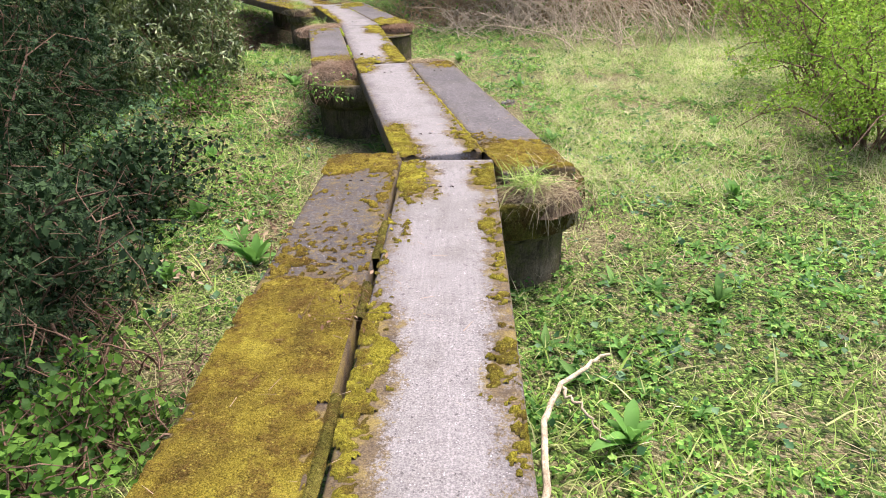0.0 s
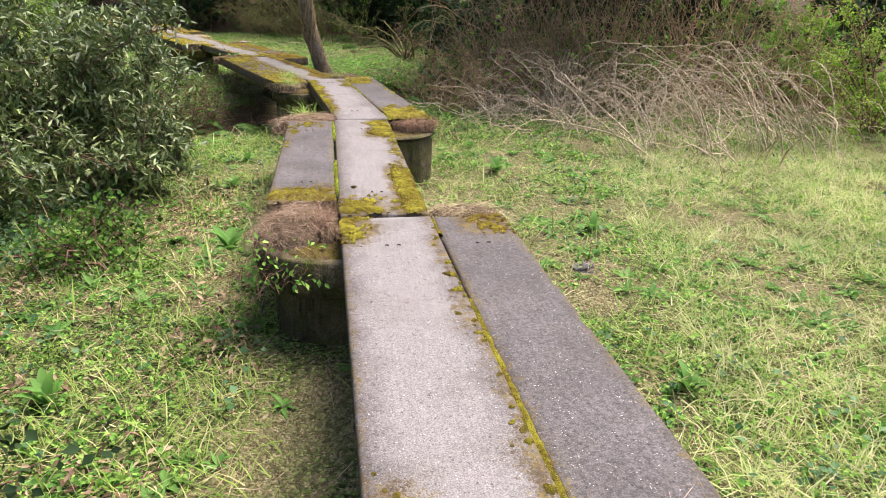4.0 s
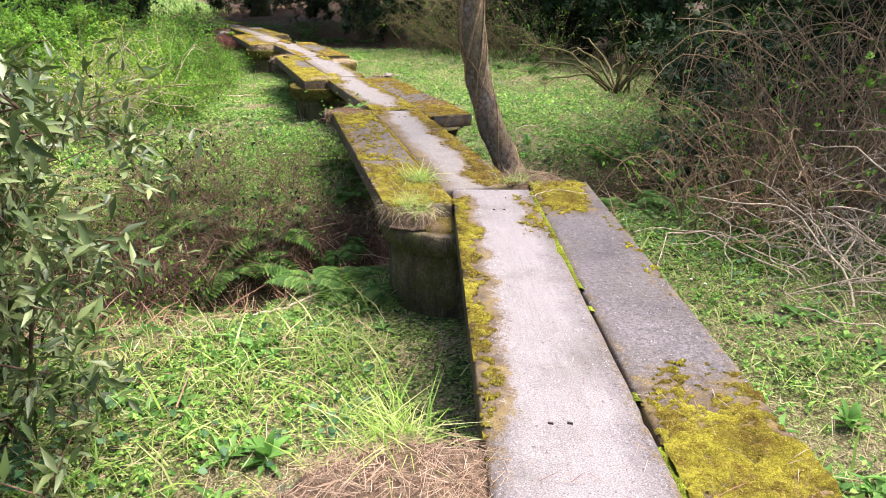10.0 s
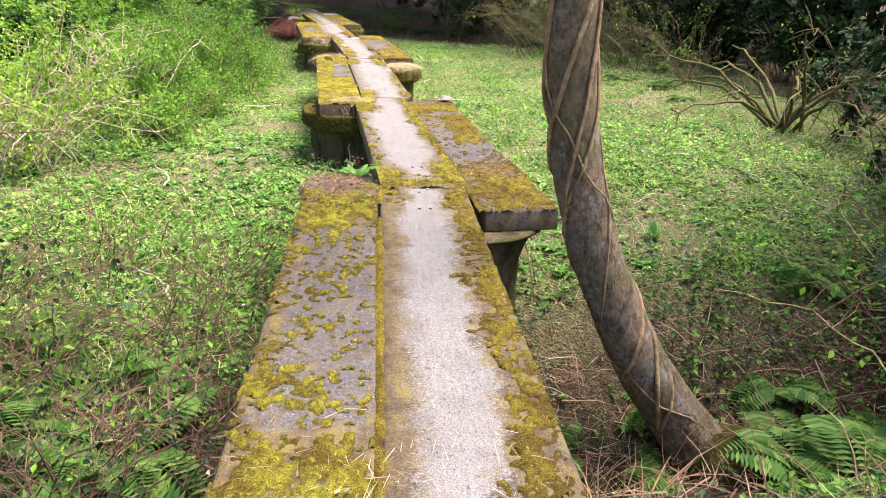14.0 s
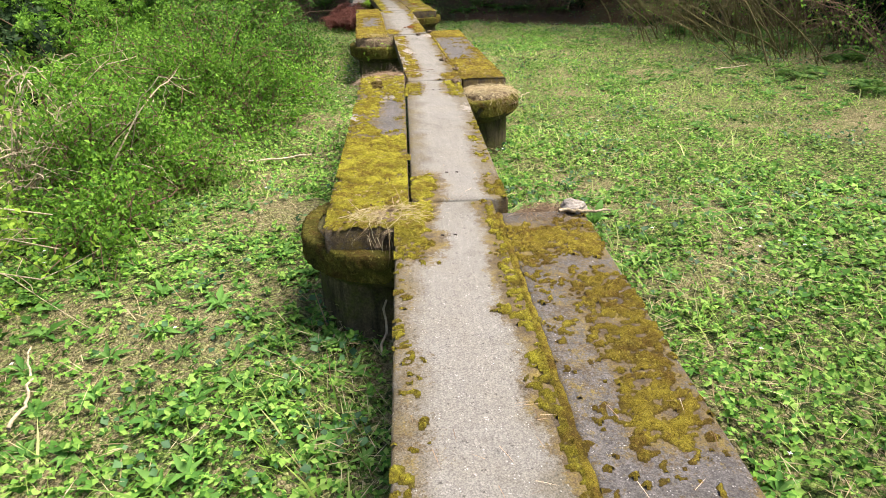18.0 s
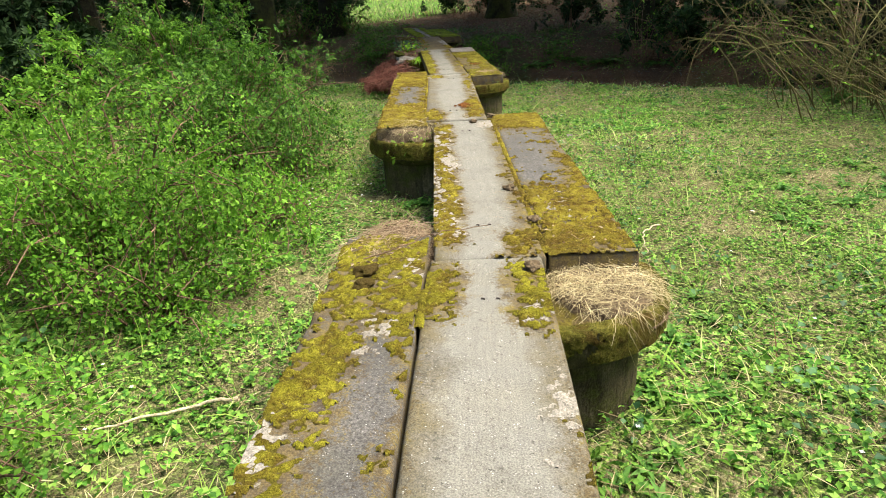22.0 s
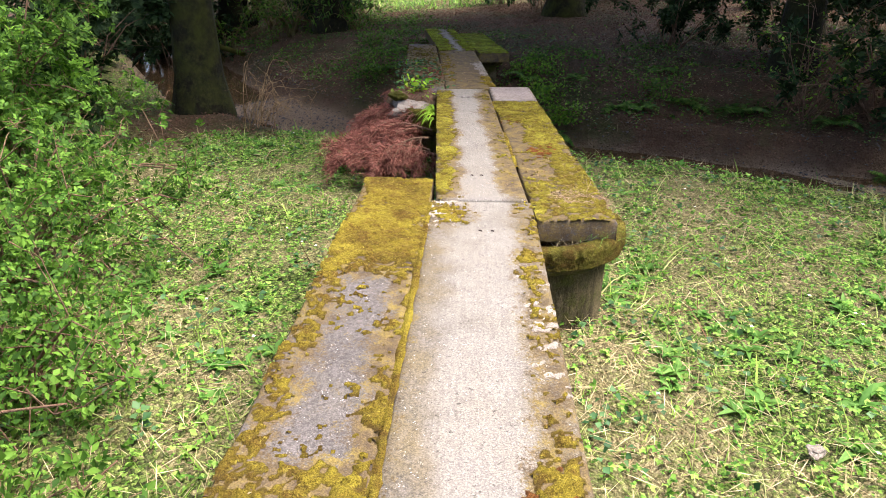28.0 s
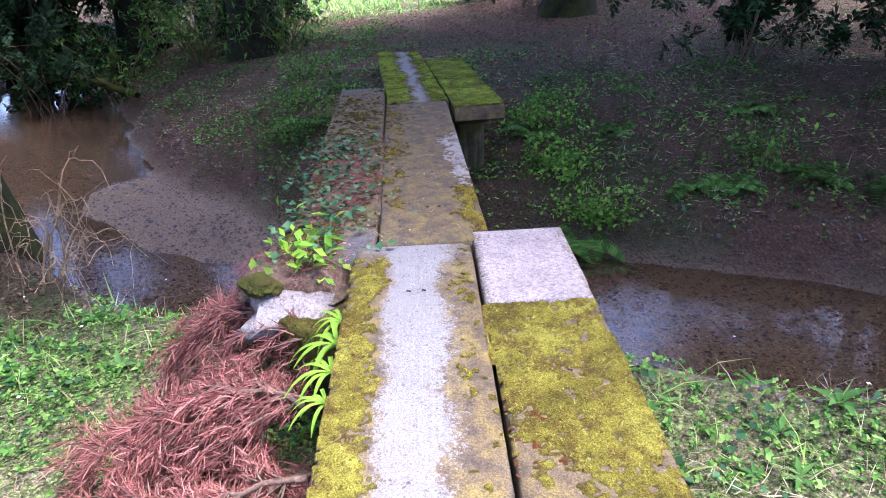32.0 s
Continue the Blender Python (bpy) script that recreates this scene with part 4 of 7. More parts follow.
def spread(rng, n, lo, hi, power=1.0):
    """Places beside the causeway, between two distances from its middle, more of them near it."""
    pts = np.array(PATH_LINE)
    seg = np.hypot(*np.diff(pts, axis=0).T)
    at = rng.uniform(0, seg.sum(), n)
    i = np.searchsorted(np.cumsum(seg), at)
    i = np.minimum(i, len(seg) - 1)
    t = (at - np.r_[0, np.cumsum(seg)][i]) / seg[i]
    d = (pts[1:] - pts[:-1])[i] / seg[i][:, None]
    off = (lo + (hi - lo) * rng.uniform(0, 1, n) ** power) * rng.choice([-1, 1], n)
    turn = rng.normal(0, 0.38, n)
    across = np.stack([d[:, 1] * np.cos(turn) + d[:, 0] * np.sin(turn), -d[:, 0] * np.cos(turn) + d[:, 1] * np.sin(turn)], 1)
    xy = pts[i] + d * (t * seg[i])[:, None] + across * off[:, None]
    return xy


def clear_of_path(xy, r=0.32):
    d, _ = line_distance(xy[:, 0], xy[:, 1], PATH_LINE)
    return d > r


def dry(xy, edge=1.25):
    d, _ = line_distance(xy[:, 0], xy[:, 1], STREAM)
    return (d > edge) & (under_conifer(xy[:, 0], xy[:, 1]) < 0.55)


def near_bank(xy):
    _, side = line_distance(xy[:, 0], xy[:, 1], STREAM)
    ditch, _ = line_distance(xy[:, 0], xy[:, 1], DITCH)
    return (side > 0) & (ditch > 0.55 + 0.9 * fbm(xy[:, 0], xy[:, 1], 15))


def on_ground(xy, sink=0.0):
    return np.c_[xy, ground_z(xy[:, 0], xy[:, 1]) - sink]


def swing(xy):
    """Turns places beside the first bays into line with them."""
    d = xy - np.array([-5.218, 17.132])
    c, t = math.cos(radians(4.77)), math.sin(radians(4.77))
    return np.c_[-5.14 + c * d[:, 0] + t * d[:, 1], 16.83 + c * d[:, 1] - t * d[:, 0]]


def ground_cover():
    rng = np.random.default_rng(4)
    # rough grass of the first meadow, thinner beyond the gully
    for n, first in ((80000, True), (24000, False)):
        xy = spread(rng, n, 0.35, 8.5, 1.25)
        dens = fbm(xy[:, 0] * 0.6, xy[:, 1] * 0.6, 21)
        xy = xy[((xy[:, 1] < 14) == first) & (dens > (0.2 if first else 0.42)) & dry(xy) & near_bank(xy) & (rng.uniform(size=len(xy)) > 0.75 * bare_of(xy[:, 0], xy[:, 1]))]
        each = 5
        base = np.repeat(xy, each, 0) + rng.normal(0, 0.03, (len(xy) * each, 2))
        d = unit(rng, len(base), 1.5)
        d[:, 2] = np.abs(d[:, 2]) * 0.8
        size = rng.uniform(0.06, 0.17, len(base)) * np.where(rng.uniform(size=len(base)) < 0.07, 1.9, 1) * np.repeat(0.6 + 0.9 * fbm(xy[:, 0] * 1.3, xy[:, 1] * 1.3, 23), each)
        stuff("grass", blade(0.045, 0.9), on_ground(base, 0.01), frames_from(d, rng.uniform(-0.5, 0.5, len(base))), size, GRASS, "fresh green rough meadow grass" if first else "scattered fresh green grass tufts", "grass")
    # grass on the open side of the first meadow, sunlight put into its paler colour
    xy = np.c_[rng.uniform(2.2, 7.0, 24000), rng.uniform(4.0, 14, 24000)]
    xy = xy[clear_of_path(xy, 0.5) & (fbm(xy[:, 0] * 1.1, xy[:, 1] * 1.1, 25) > 0.4)]
    base = np.repeat(xy, 4, 0) + rng.normal(0, 0.035, (len(xy) * 4, 2))
    d = unit(rng, len(base), 1.1)
    d[:, 2] = np.abs(d[:, 2]) * 0.8
    stuff("grass", blade(0.04, 1.0), on_ground(base, 0.01), frames_from(d, rng.uniform(-0.6, 0.6, len(base))), rng.uniform(0.08, 0.22, len(base)), SUNLIT_GRASS, "grass in the open meadow, paled to look sunlit", "grass")
    # carpet of small three-part leaves near the slabs, plain ones farther off
    for n, lo, hi, power, each, shape, small, large in ((66000, 0.33, 3.4, 1.1, 2, trefoil(), 0.014, 0.036), (52000, 2.8, 9.5, 1.2, 4, scale_leaf(0.8, 0.3), 0.02, 0.055)):
        xy = spread(rng, n, lo, hi, power)
        dens = fbm(xy[:, 0] * 0.9, xy[:, 1] * 0.9, 31)
        thick = np.where(xy[:, 1] > 13, 0.16, -0.01)
        xy = xy[(rng.uniform(size=len(xy)) > 0.85 * bare_of(xy[:, 0], xy[:, 1])) & (dens > 0.42 - thick) & dry(xy) & (near_bank(xy) | (rng.uniform(size=len(xy)) < 0.12))]
        base = np.repeat(xy, each, 0) + rng.normal(0, 0.03, (len(xy) * each, 2))
        p = on_ground(base)
        p[:, 2] += rng.uniform(0.005, 0.1, len(base)) ** 1.15
        d = unit(rng, len(base), 0.1)
        d[:, 2] *= 0.45
        big = np.repeat(rng.uniform(small, large, len(xy)) * np.where((xy[:, 1] > 14) & (xy[:, 1] < 22.5), 1.3, 1.0), each) * rng.uniform(0.7, 1.2, len(base))
        stuff("herbs", shape, p, frames_from(d, rng.normal(0, 0.4, len(base))), big, HERB, "low carpet of small green three-part leaves", "herbs")
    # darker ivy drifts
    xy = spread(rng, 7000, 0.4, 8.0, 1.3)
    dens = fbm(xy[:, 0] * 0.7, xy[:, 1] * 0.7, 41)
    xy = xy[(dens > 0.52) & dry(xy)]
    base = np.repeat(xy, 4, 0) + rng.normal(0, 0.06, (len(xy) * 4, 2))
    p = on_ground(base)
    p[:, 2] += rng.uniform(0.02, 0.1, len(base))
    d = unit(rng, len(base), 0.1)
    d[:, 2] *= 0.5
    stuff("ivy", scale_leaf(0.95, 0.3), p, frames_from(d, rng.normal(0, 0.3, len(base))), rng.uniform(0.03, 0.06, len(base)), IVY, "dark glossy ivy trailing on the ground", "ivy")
    # dead grass and straw
    xy = spread(rng, 50000, 0.35, 8.5, 1.4)
    dens = fbm(xy[:, 0] * 0.5, xy[:, 1] * 0.5, 51)
    early = np.where(xy[:, 1] < 13, 0.13, 0.0) + np.where((xy[:, 0] > 0.3) & (xy[:, 1] > 5) & (xy[:, 1] < 16), 0.12, 0)
    xy = xy[(dens > 0.5 - early) & dry(xy)]
    base = np.repeat(xy, 3, 0) + rng.normal(0, 0.07, (len(xy) * 3, 2))
    p = on_ground(base)
    p[:, 2] += rng.uniform(0.005, 0.085, len(base))
    d = unit(rng, len(base), 0.12)
    d[:, 2] *= 0.35
    stuff("dead_grass", scale_leaf(0.026, 0.2, 0.0), p, frames_from(d, rng.uniform(-1, 1, len(base))), rng.uniform(0.05, 0.2, len(base)), STRAW, "bleached dead grass blades lying on the meadow", "dead grass")
    # bleached tufts in the bare patches
    xy = spread(rng, 24000, 0.6, 9.0, 1.0)
    xy = xy[(rng.uniform(size=len(xy)) < bare_of(xy[:, 0], xy[:, 1]) * np.where((xy[:, 1] < 14) | (xy[:, 1] > 23), 1.0, 0.35)) & dry(xy) & near_bank(xy)]
    base = np.repeat(xy, 5, 0) + rng.normal(0, 0.05, (len(xy) * 5, 2))
    d = unit(rng, len(base), 0.35)
    d[:, 2] = np.abs(d[:, 2]) * 0.6
    stuff("dead_grass", blade(0.035, 1.1), on_ground(base, 0.005), frames_from(d, rng.uniform(-1, 1, len(base))), rng.uniform(0.06, 0.2, len(base)), STRAW, "bleached straw tufts in bare patches of the meadow", "dead grass")
    # brown leaf mould on the shaded side of the first meadow
    xy = np.c_[rng.uniform(-3.0, 1.4, 16000), rng.uniform(-0.5, 9.5, 16000)]
    side = xy[:, 0] - np.interp(xy[:, 1], [0, 3, 6, 10], [0.75, 0.3, -0.5, -1.6])
    xy = xy[(side < 0) & (side > -2.6) & (fbm(xy[:, 0] * 1.6, xy[:, 1] * 1.6, 57) > 0.47)]
    p = on_ground(xy)
    p[:, 2] += rng.uniform(0.02, 0.09, len(xy))
    d = unit(rng, len(xy))
    d[:, 2] *= 0.3
    stuff("leaf_litter", scale_leaf(0.4, 0.35), p, frames_from(d, rng.normal(0, 0.5, len(xy))), rng.uniform(0.03, 0.075, len(xy)), SCRAPS, "brown leaf mould and dead stalks in the meadow", "leaf litter")
    # dead fern stalks in the gully
    t = rng.uniform(0, 1, 6000)
    pts = np.array(DITCH)
    k = rng.integers(0, len(pts) - 2, 6000)
    xy = pts[k] * (1 - t[:, None]) + pts[k + 1] * t[:, None] + rng.normal(0, 0.65, (6000, 2))
    p = on_ground(xy)
    p[:, 2] += rng.uniform(0.0, 0.16, 6000)
    d = unit(rng, 6000, 0.3)
    d[:, 2] *= 0.7
    stuff("dead_ferns", blade(0.022, 0.7), p, frames_from(d, rng.uniform(-1, 1, 6000)), rng.uniform(0.15, 0.5, 6000), RUST, "rusty dead fern stalks in the gully", "dead ferns")
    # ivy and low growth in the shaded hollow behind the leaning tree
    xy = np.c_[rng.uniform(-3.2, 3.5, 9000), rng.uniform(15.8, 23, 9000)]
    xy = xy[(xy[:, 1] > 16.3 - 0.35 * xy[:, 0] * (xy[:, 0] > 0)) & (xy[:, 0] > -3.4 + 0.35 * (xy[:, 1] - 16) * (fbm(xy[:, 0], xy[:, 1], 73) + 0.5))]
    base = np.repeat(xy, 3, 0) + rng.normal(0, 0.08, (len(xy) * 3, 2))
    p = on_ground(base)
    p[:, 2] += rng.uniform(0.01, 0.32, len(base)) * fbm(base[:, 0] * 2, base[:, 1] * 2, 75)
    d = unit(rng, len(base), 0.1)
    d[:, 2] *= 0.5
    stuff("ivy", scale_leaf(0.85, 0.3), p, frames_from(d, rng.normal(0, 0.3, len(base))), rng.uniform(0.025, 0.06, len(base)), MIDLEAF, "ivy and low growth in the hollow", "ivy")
    # dark ivy added under the shrubs beside the first slabs, standing in for tree shade
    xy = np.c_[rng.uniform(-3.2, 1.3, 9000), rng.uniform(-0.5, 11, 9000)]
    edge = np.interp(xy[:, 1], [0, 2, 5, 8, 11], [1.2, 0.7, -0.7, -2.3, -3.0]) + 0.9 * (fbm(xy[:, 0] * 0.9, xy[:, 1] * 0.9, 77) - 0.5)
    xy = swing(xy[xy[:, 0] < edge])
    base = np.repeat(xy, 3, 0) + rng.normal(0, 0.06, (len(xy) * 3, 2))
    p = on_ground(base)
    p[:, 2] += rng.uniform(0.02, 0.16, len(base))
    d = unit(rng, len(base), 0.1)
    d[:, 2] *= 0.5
    stuff("ivy", scale_leaf(0.85, 0.3), p, frames_from(d, rng.normal(0, 0.3, len(base))), rng.uniform(0.03, 0.065, len(base)), IVY, "dark ivy under the shrubs, standing in for tree shade", "ivy")
    # rosettes of upright lance-shaped leaves
    xy = spread(rng, 8200, 0.45, 7.5, 1.3)
    dens = fbm(xy[:, 0] * 0.8, xy[:, 1] * 0.8, 61)
    xy = xy[(dens > 0.45 + 0.11 * (xy[:, 1] > 14)) & dry(xy) & near_bank(xy)]
    base = np.repeat(xy, 7, 0)
    an = np.tile(np.arange(7) * 0.9, len(xy)) + np.repeat(rng.uniform(0, 6, len(xy)), 7)
    d = np.c_[np.cos(an), np.sin(an), rng.uniform(0.25, 1.1, len(an))]
    size = np.repeat(rng.uniform(0.07, 0.17, len(xy)), 7) * rng.uniform(0.6, 1.1, len(an))
    stuff("meadow_leaves", leaf(0.3, 0.35, 0.3), on_ground(base), frames_from(d, rng.normal(0, 0.25, len(an))), size, DOCK, "rosettes of lance-shaped meadow leaves", "herbs")
    # thin dry stems standing in the first meadow
    xy = spread(rng, 2600, 0.5, 6.0, 1.2)
    xy = xy[(fbm(xy[:, 0] * 0.9, xy[:, 1] * 0.9, 66) > 0.52) & near_bank(xy) & dry(xy)]
    d = unit(rng, len(xy), 2.2)
    d[:, 2] = np.abs(d[:, 2])
    stuff("dry_stems", blade(0.022, 0.25), on_ground(xy), frames_from(d, rng.uniform(-1, 1, len(xy))), rng.uniform(0.15, 0.38, len(xy)), RUST, "thin brown dry stems standing in the meadow", "stems")
    # grass in the glade beyond the wood
    xy = np.c_[rng.uniform(-48, -27, 14000), rng.uniform(36, 56, 14000)]
    xy = xy[line_distance(xy[:, 0], xy[:, 1], GLADE)[0] < 3.2]
    d = unit(rng, len(xy), 1.2)
    d[:, 2] = np.abs(d[:, 2])
    stuff("grass", blade(0.12, 0.9), on_ground(xy, 0.02), frames_from(d, rng.uniform(-0.5, 0.5, len(xy))), rng.uniform(0.15, 0.4, len(xy)), HERB, "bright grass in the glade behind the wood", "grass")
    # ivy and seedlings on the far bank
    xy = np.c_[rng.uniform(-29, -13, 14000), rng.uniform(29.5, 42, 14000)]
    far, _ = line_distance(xy[:, 0], xy[:, 1], STREAM)
    xy = xy[(far > 1.5) & (far < 6.5) & ~near_bank(xy) & (fbm(xy[:, 0] * 0.9, xy[:, 1] * 0.9, 71) > 0.53)]
    base = np.repeat(xy, 4, 0) + rng.normal(0, 0.06, (len(xy) * 4, 2))
    p = on_ground(base)
    p[:, 2] += rng.uniform(0.01, 0.1, len(base))
    d = unit(rng, len(base), 0.1)
    d[:, 2] *= 0.5
    stuff("ivy", scale_leaf(0.95, 0.3), p, frames_from(d, rng.normal(0, 0.3, len(base))), rng.uniform(0.03, 0.06, len(base)), MIDLEAF, "ivy and seedlings on the shaded far bank", "ivy")
    # fallen leaves beyond the stream
    xy = np.c_[rng.uniform(-30, -12, 64000), rng.uniform(29, 44, 64000)]
    xy = np.r_[xy, np.c_[rng.uniform(-22.6, -19.4, 1500), rng.uniform(26.4, 29.0, 1500)]]
    brook, side = line_distance(xy[:, 0], xy[:, 1], STREAM)
    xy = xy[(brook > 1.02) & ((side < 0) | (under_conifer(xy[:, 0], xy[:, 1]) > 0.3))]
    p = on_ground(xy)
    p[:, 2] += 0.012
    d = unit(rng, len(xy))
    d[:, 2] *= 0.3
    stuff("leaf_litter", scale_leaf(0.5, 0.3), p, frames_from(d, rng.normal(0, 0.4, len(xy))), rng.uniform(0.025, 0.06, len(xy)), LITTER, "reddish brown leaf litter on the wood floor", "leaf litter")


ground_cover()


# ---- shrubs and trees ----
def curve_to(rng, a, b, sag, n=8, wild=0.05):
    t = np.linspace(0, 1, n)[:, None]
    p = np.asarray(a) * (1 - t) + np.asarray(b) * t
    p[:, 2] += (np.sin(t[:, 0] * np.pi) * sag)
    p[1:] += rng.normal(0, wild, (n - 1, 3)) * t[1:]
    return p


def shrub(name, x, y, spread_r, height, stems, leaves, leaf_shape, size, leaf_mat, wood_mat, label, seed, low=0.1, category="shrub", twigs=7, stem_r=0.014, flat=1.0):
    """A bush: arching stems, side twigs and leaves along them."""
    rng = np.random.default_rng(seed)
    z0 = float(ground_z(x, y))
    th = new(name)
    th.location = (x, y, z0)
    tagged(th, label, category)
    wood, tips, parts = [], [], []
    for _ in range(stems):
        if wood and not leaves:
            parts.append(wood)
            wood = []
        ang, out = rng.uniform(0, 2 * np.pi), spread_r * math.sqrt(rng.uniform(0.05, 1))
        end = (out * math.cos(ang), out * math.sin(ang) * flat, height * rng.uniform(low, 1) * (1 - 0.35 * (out / spread_r) ** 2))
        p = curve_to(rng, (rng.normal(0, 0.12), rng.normal(0, 0.12), -0.05), end, 0.18 * height, 9, 0.06)
        thick = np.linspace(stem_r, stem_r * 0.3, 9) * rng.uniform(0.6, 1.3)
        wood.append(tube(p[::2], thick[::2], 4) if leaves else tube(p, thick, 5))
        for _ in range(twigs):
            i = rng.integers(2, 9)
            d = unit(rng, 1, 0.25)[0] * rng.uniform(0.2, 0.55) * min(1, spread_r)
            q = curve_to(rng, p[i], p[i] + d, 0.03, 5, 0.03)
            wood.append(tube(q[[0, 2, 4]], np.linspace(stem_r * 0.35, stem_r * 0.12, 3), 3))
            tips.append(q[1:])
    if leaves:
        v, f = joined(wood)
        part("branch_tangle", cells_mesh("branch_tangle", v, f, (wood_mat,), True), None, th)
    else:
        for w in parts + [wood]:
            stem = part("stem", cells_mesh("stem", *w[0], (wood_mat,), True), None, th)
            for v, f in w[1:]:
                part("twig", cells_mesh("twig", v, f, (wood_mat,), True), None, stem)
    if leaves:
        t = np.concatenate(tips)
        at = t[rng.integers(0, len(t), leaves)] + rng.normal(0, 0.05, (leaves, 3))
        at[:, 2] = np.maximum(at[:, 2], 0.03)
        d = unit(rng, leaves, 0.1)
        v, f = scatter(leaf_shape, at, frames_from(d, rng.normal(0, 0.6, leaves)), rng.uniform(0.6, 1.3, leaves) * size)
        part("foliage", cells_mesh("foliage", v, f, (leaf_mat,)), None, th)
    return th


def spray(n=7):
    """A twig's end with small leaves on both sides."""
    v, f = scale_leaf(0.5, 0.3)
    vs, fs = [], []
    for k in range(n):
        a = (1 if k % 2 else -1) * 0.95 * (1 - k / (n + 1.0)) if k < n - 1 else 0.0
        c, t = math.cos(a), math.sin(a)
        q = v * (0.42 - 0.018 * k)
        vs.append(np.stack([q[:, 0] * c + q[:, 1] * t, q[:, 1] * c - q[:, 0] * t + 0.1 * k, q[:, 2] - 0.004 * k * k], 1))
        fs.append(f + 4 * k)
    return np.concatenate(vs), np.concatenate(fs)


LANCEOLATE, OVAL, SPRAY = leaf(0.26, 0.15), scale_leaf(0.55), spray(5)
NEEDLES = (spray(7)[0] * np.array([0.6, 1.0, 1.0]), spray(7)[1])


def tangle(name, x, y, wide, tall, n, wood_mat, label, seed, leaves=0, leaf_mat=None, r=0.006, reach=1.0, toward=None, category="thicket", split=False):
    """A tangle of long thin arching stems that spring up all over a patch and fall back across each other."""
    rng = np.random.default_rng(seed)
    th = new(name)
    th.location = (x, y, float(ground_z(x, y)))
    tagged(th, label, category)
    t = np.linspace(0, 1, 13)
    stems, tips = [], []
    for k in range(n):
        a = rng.uniform(0, 2 * np.pi) if toward is None else toward + rng.normal(0, 0.7)
        sx, sy = rng.normal(0, 0.4 * wide, 2)
        span, high, end = wide * rng.uniform(0.4, 1.7) * reach, tall * rng.uniform(0.25, 1.0), rng.uniform(0.45, 1.0)
        bow = rng.normal(0, 0.3) * span
        u = span * t
        side = bow * np.sin(np.pi * t) + 0.03 * np.sin(t * rng.uniform(8, 20) + k)
        z = high * np.sin(np.pi * end * t) ** 0.8 + 0.03 * np.sin(t * rng.uniform(9, 22)) - 0.03 * (1 - t)
        p = np.c_[sx + u * np.cos(a) - side * np.sin(a), sy + u * np.sin(a) + side * np.cos(a), z]
        stems.append(tube(p, np.linspace(1, 0.35, 13) * r * rng.uniform(0.5, 1.5), 4))
        tips.append(p[4:])
        for _ in range(3):
            i = rng.integers(3, 12)
            d = unit(rng, 1, 0.2)[0] * rng.uniform(0.15, 0.45)
            q = curve_to(rng, p[i], p[i] + d, 0.02, 5, 0.04)
            stems.append(tube(q, np.linspace(0.5, 0.2, 5) * r, 3))
            tips.append(q[2:])
    if split:
        for k in range(0, len(stems), 4):
            stem = part("stem", cells_mesh("stem", *stems[k], (wood_mat,), True), None, th)
            for v, f in stems[k + 1:k + 4]:
                part("twig", cells_mesh("twig", v, f, (wood_mat,), True), None, stem)
    else:
        part("stem_tangle", cells_mesh("stem_tangle", *joined([q for q in stems if q[1].shape[1] == 4]), (wood_mat,), True), None, th)
    if leaves:
        tp = np.concatenate(tips)
        at = tp[rng.integers(0, len(tp), leaves)] + rng.normal(0, 0.06, (leaves, 3))
        at[:, 2] = np.maximum(at[:, 2], 0.02)
        v, f = scatter(SPRAY, at, frames_from(unit(rng, leaves, 0.1), rng.normal(0, 0.5, leaves)), rng.uniform(0.06, 0.16, leaves))
        part("foliage", cells_mesh("foliage", v, f, (leaf_mat or BUSHY,)), None, th)
    return th


# beside the first bays
shrub("willow_leaved_shrub", -4.51, 8.52, 2.3, 2.6, 52, 21000, LANCEOLATE, 0.125, LANCE, TWIG, "large shrub with narrow grey-green leaves", 1, twigs=10, low=0.03)
shrub("willow_leaved_shrub", -4.85, 10.45, 1.2, 2.2, 20, 5000, LANCEOLATE, 0.12, LANCE, TWIG, "large shrub with narrow grey-green leaves", 2, twigs=8)
shrub("willow_leaved_shrub", -3.71, 7.25, 0.95, 1.3, 22, 4500, LANCEOLATE, 0.11, LANCE, TWIG, "low shrub with narrow grey-green leaves", 102, twigs=8, low=0.03)
shrub("willow_leaved_shrub", -3.81, 9.76, 0.85, 1.7, 18, 3500, LANCEOLATE, 0.11, LANCE, TWIG, "low shrub with narrow grey-green leaves", 101, twigs=8, low=0.03)
shrub("willow_leaved_shrub", -3.0, 8.55, 0.75, 1.15, 22, 3300, LANCEOLATE, 0.11, LANCE, TWIG, "low shrub with narrow grey-green leaves", 107, twigs=8, low=0.03)
shrub("ivy_bush", 0.0, 0.85, 0.42, 0.24, 14, 600, scale_leaf(0.7), 0.055, MIDLEAF, TWIG, "low bush of ivy and bramble", 122, low=0.05)
shrub("ivy_bush", -0.45, 0.95, 0.5, 0.32, 16, 900, scale_leaf(0.7), 0.055, MIDLEAF, TWIG, "low bush of ivy and bramble", 123, low=0.05)
shrub("spring_shrub", 6.83, 14.49, 1.9, 2.5, 28, 8000, OVAL, 0.055, SPRING, TWIG, "shrub in fresh yellow-green spring leaf", 105)
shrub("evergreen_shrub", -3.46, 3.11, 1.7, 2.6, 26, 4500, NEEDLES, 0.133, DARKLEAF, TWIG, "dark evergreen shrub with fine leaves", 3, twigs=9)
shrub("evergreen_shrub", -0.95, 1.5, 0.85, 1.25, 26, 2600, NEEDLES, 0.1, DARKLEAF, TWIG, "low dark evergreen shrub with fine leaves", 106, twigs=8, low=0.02)
